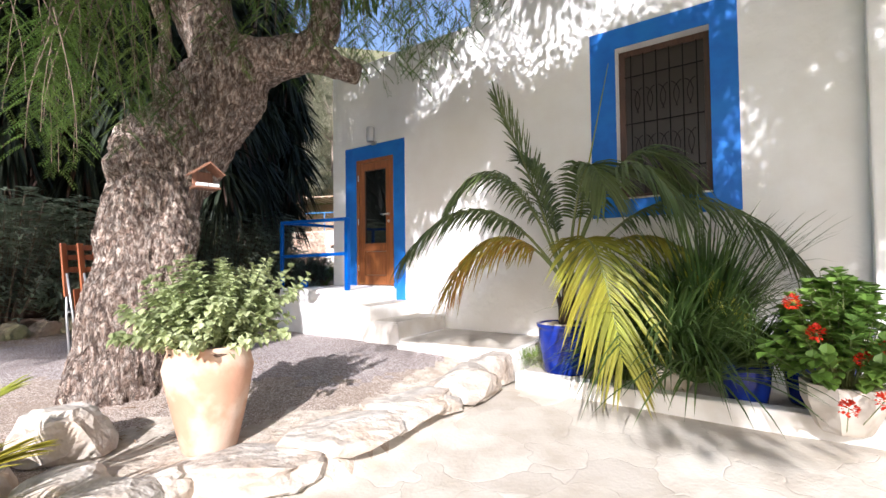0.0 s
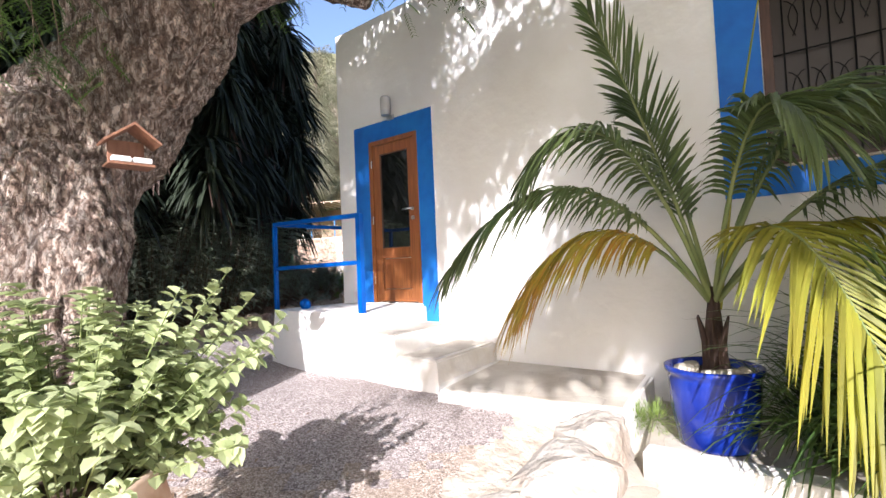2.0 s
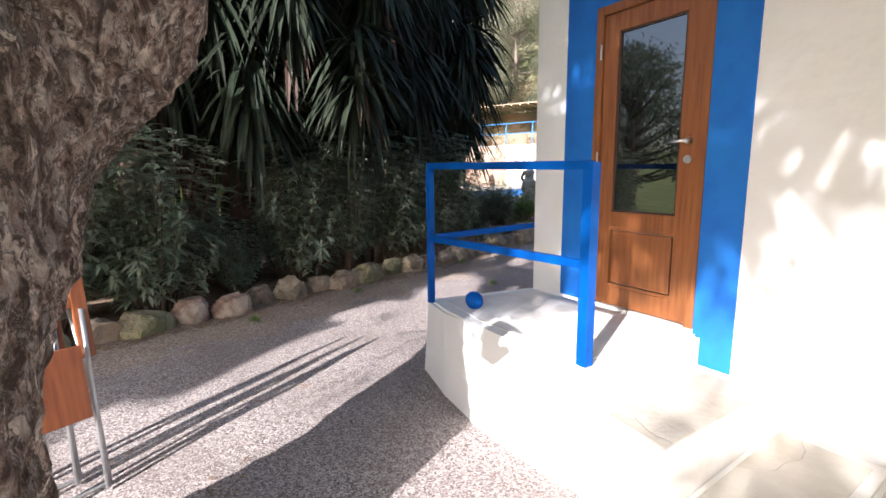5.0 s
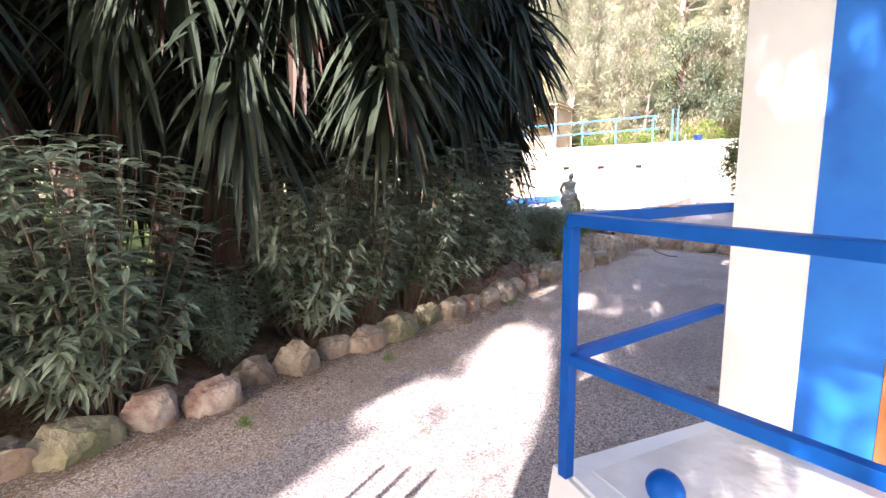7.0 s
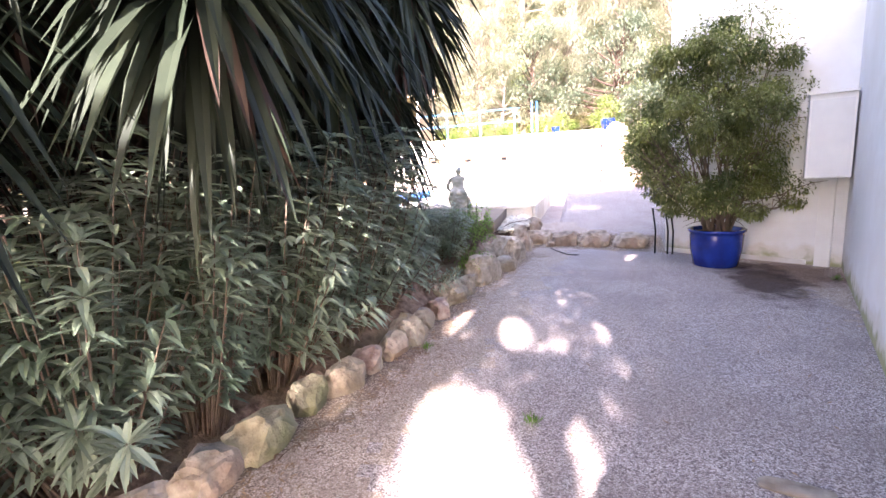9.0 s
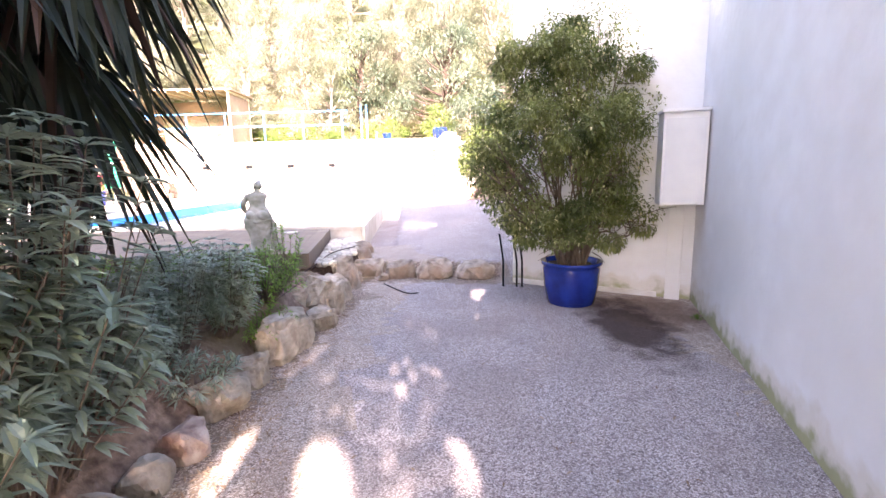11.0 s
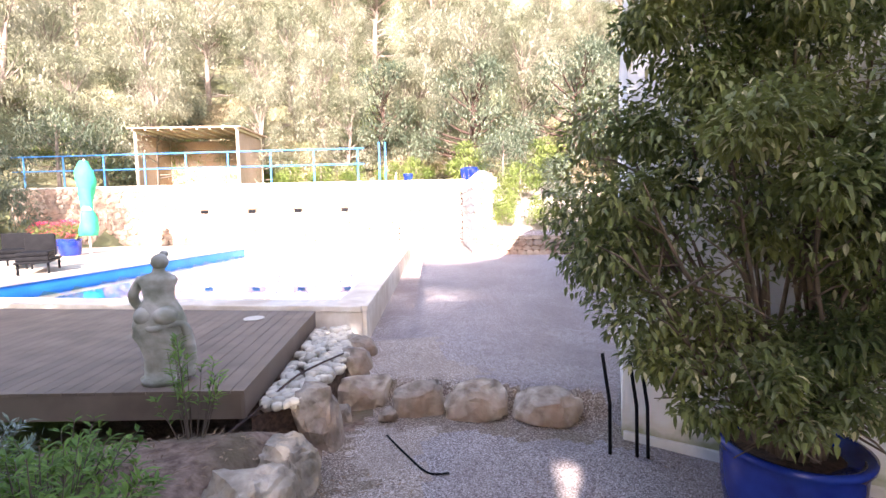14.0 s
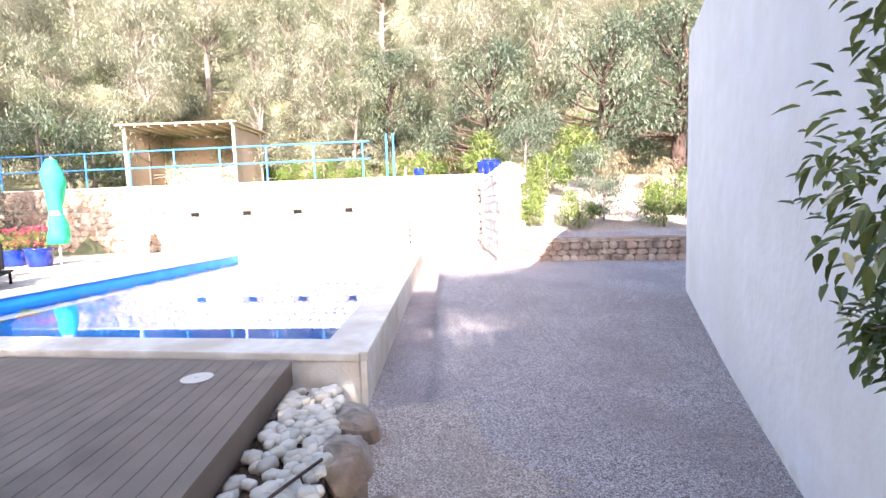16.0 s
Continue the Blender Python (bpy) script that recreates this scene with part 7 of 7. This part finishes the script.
def blobs(n, rx, z0, z1, r0, r1, seed):
    q = random.Random(seed)
    out = []
    for i in range(n):
        a, t = q.uniform(0, 6.28), q.random()
        z = z0 + (z1 - z0) * t
        rr = rx * math.sqrt(q.random()) * (1 - 0.55 * t)
        s = q.uniform(r0, r1)
        out.append((rr * math.cos(a), rr * math.sin(a), z, s, s * 0.6))
    return out


pines = [leafy_tree("pine_tree", 11, blobs(48, 3.8, 1.6, 11.5, 0.8, 1.5, 1), 11500, 0.34, 0.06, M_PINE, "Mediterranean pine with open yellow-green crown on the hillside", "tree", "pines on the hillside", lean=0.6),
         leafy_tree("pine_tree", 9, blobs(40, 3.5, 1.2, 9.5, 0.8, 1.4, 2), 10500, 0.34, 0.06, M_PINE, "Mediterranean pine with open yellow-green crown on the hillside", "tree", "pines on the hillside", lean=-0.8)]
olives = [leafy_tree("olive_tree", 7, blobs(34, 3.2, 2.2, 7, 0.8, 1.3, 3), 6500, 0.26, 0.07, M_OLIVE, "grey-green olive tree with dark trunk behind the stone wall", "tree", "olive trees", bark=M_BARKD, trunk_r=0.28, lean=0.4)]
bushes = [leafy_tree("hill_bush", 2.4, blobs(14, 1.3, 0.5, 2.2, 0.5, 0.8, 4), 2000, 0.22, 0.07, M_BUSH, "rounded green bush on the slope", "shrub", "bushes on the slope", trunk_r=0.06),
          leafy_tree("dry_bush", 2.2, blobs(14, 1.6, 0.4, 1.9, 0.5, 0.8, 5), 1800, 0.26, 0.05, M_DRYB, "dry straw-coloured brush on the slope", "shrub", "bushes on the slope", trunk_r=0.05),
          leafy_tree("grey_bush", 3.0, blobs(16, 1.6, 0.5, 2.8, 0.6, 0.9, 6), 2600, 0.24, 0.05, M_OLIVE, "dense grey-green bush beside the terrace", "shrub", "bushes on the slope", trunk_r=0.07)]
placed = set()


def put(lst, k, x, y, s=1.0, dz=0.0):
    m_ = pose(x, y, ground_z(x, y) + dz, 0, 0, random.uniform(0, 360))
    t = lst[k]
    o = t if id(t) not in placed else copy_thing(t, m_)
    placed.add(id(t))
    o.matrix_world = m_ @ Matrix.Diagonal((s, s, s, 1))


r_ = random.Random(11)
for row, (y0, n, x0, x1) in enumerate(((49, 13, -46, 42), (55, 15, -50, 46), (62, 16, -58, 52), (70, 17, -64, 60), (80, 18, -74, 72), (92, 18, -84, 82), (106, 18, -96, 96), (47.5, 9, -30, 14))):
    for i in range(n):
        put(pines, r_.randrange(2), x0 + (x1 - x0) * (i + r_.uniform(0.15, 0.85)) / n, y0 + r_.uniform(-3, 3), r_.uniform(0.8, 1.2) * (1 if row < 4 else 1.45) if row < 7 else 0.7)
for i in range(60):
    put(bushes, r_.choice((0, 1, 1, 0, 2)), r_.uniform(-34, 30), r_.uniform(46.5, 60), r_.uniform(0.8, 1.5))
for x, y, k, s in ((-17, 36, 2, 1.3), (-19.5, 39, 2, 1.5), (-16.6, 41, 2, 1.3), (-16, 44.5, 2, 1.4), (-21, 34, 2, 1.5), (-24, 38, 2, 1.6), (-20, 30, 2, 1.3), (-22.5, 43, 2, 1.5), (-12, 47.5, 0, 1.2), (-18, 48, 0, 1.1), (-5.8, 46.5, 0, 0.9), (-3.5, 40.5, 0, 0.62), (-1.8, 39.5, 0, 0.6), (0.1, 39.0, 0, 0.6), (-5.2, 41, 0, 0.6), (1.6, 38.5, 0, 0.7),
                    (3.6, 35.6, 0, 0.85), (3.7, 30.2, 0, 0.5), (3.2, 29.0, 0, 0.38), (8.2, 32.5, 1, 0.6), (9.4, 31.5, 1, 0.6), (5.2, 36.5, 1, 0.6), (-4, 45, 1, 1.0), (1, 46, 1, 1.1), (12, 44, 0, 1.2), (4.6, 28.6, 0, 0.5), (5.9, 29.4, 2, 0.5), (7.2, 28.2, 0, 0.6), (4.9, 31.6, 0, 0.7), (6.6, 31.4, 2, 0.7), (8.6, 29.6, 0, 0.7), (7.2, 34.0, 0, 0.9), (5.0, 34.0, 2, 0.8)):
    put(bushes, k, x, y, s)
for x, y, s in ((11.0, 38.5, 1.1), (6.2, 43.5, 1.15), (0.5, 48.5, 1.1), (16.5, 40, 1.3), (18, 33, 1.1), (22, 46, 1.3), (-26, 46, 1.2), (-27, 33, 1.2)):
    put(olives, 0, x, y, s)
# the garden to the west and south, with unseen trees added to fill reflections
for x, y, s in ((-15.5, 11, 0.9), (-13, 16, 0.85), (-17, 19, 1.0), (-19, 6, 1.0), (-14.5, 3.5, 0.8), (-21, 13, 1.1), (-18, -3, 1.1), (-9, -9, 1.1), (0, -14, 1.1), (9, -12, 1.1), (-21, 25, 1.0), (-25, 0, 1.2)):
    put(olives, 0, x, y, s)
# tall pine added out of view so its shadow falls on the left terrace wall
put(pines, 0, -18.5, 23.0, 1.3)
for x, y, s in ((-12.4, 10.4, 0.9), (-14.6, 7.4, 1.0), (-11.4, 13.2, 0.7), (-16, 15, 1.1)):
    put(bushes, 0, x, y, s)

# ---- litter and weeds ----
q_ = random.Random(5)
C, D = [], []
for i in range(2200):
    y = q_.uniform(4.6, 17.0)
    x = rock_x(y) + abs(q_.gauss(0.0, 0.28)) + 0.12
    if i % 6 == 0:
        x, y = q_.uniform(-3.8, 0.6), q_.uniform(3.2, 16.8)
    if i % 9 == 0:
        x, y = q_.uniform(-3.2, -1.9), q_.uniform(3.2, 5.2)
    if i % 5 == 0:
        x, y = q_.uniform(-4.3, -2.7), q_.uniform(15.4, 17.3)
    if y < 7 and (edge_side(x, y) < 0.15 or x > -2.9 + 0.45 * (y - 5.0) and y > 5.6):
        continue
    if x > 1.3 or (x + 0.72) * 0.809 + (y - 7.31) * -0.588 > -2.1 and y > 6.2 and x > -2.6:
        continue
    C.append((x, y, ground_z(x, y) + 0.010))
    a = q_.uniform(0, 6.28)
    D.append((math.cos(a), math.sin(a), q_.uniform(-0.05, 0.2)))
n_ = len(C)
litter = thing("leaf_litter", (0, 0, 0), "dry brown fallen leaves scattered on the gravel along the stones", "litter")
leaves("dry_leaves", C, D, rng.uniform(0.03, 0.09, n_), 0.016, leafmat("dry_leaf", (0.16, 0.09, 0.05), (0.40, 0.28, 0.17), 0.1, 0.8), litter, droop=0.0)
for i, (x, y) in enumerate(((1.62, 13.9), (1.22, 13.2), (0.55, 12.0), (0.92, 12.6), (0.12, 11.3), (-0.3, 10.6), (-0.75, 9.9), (1.7, 14.4), (-2.95, 10.6), (-3.9, 12.0), (-4.6, 9.6), (-5.0, 8.1))):
    w_ = thing("weed", (x, y, ground_z(x, y)), "small green weed tuft growing at the foot of the wall" if x > -1 else "small green weed tuft growing beside the edging stones", "plant", "weeds in the gravel")
    P_, D_ = clump_points([(0, 0, 0.02)], [(0.06, 0.06, 0.03)], 70, 0.1)
    leaves("blades", P_, D_ * 0.6 + np.array([0, 0, 0.7]), rng.uniform(0.03, 0.08, 70), 0.008, M_GERAN, w_)
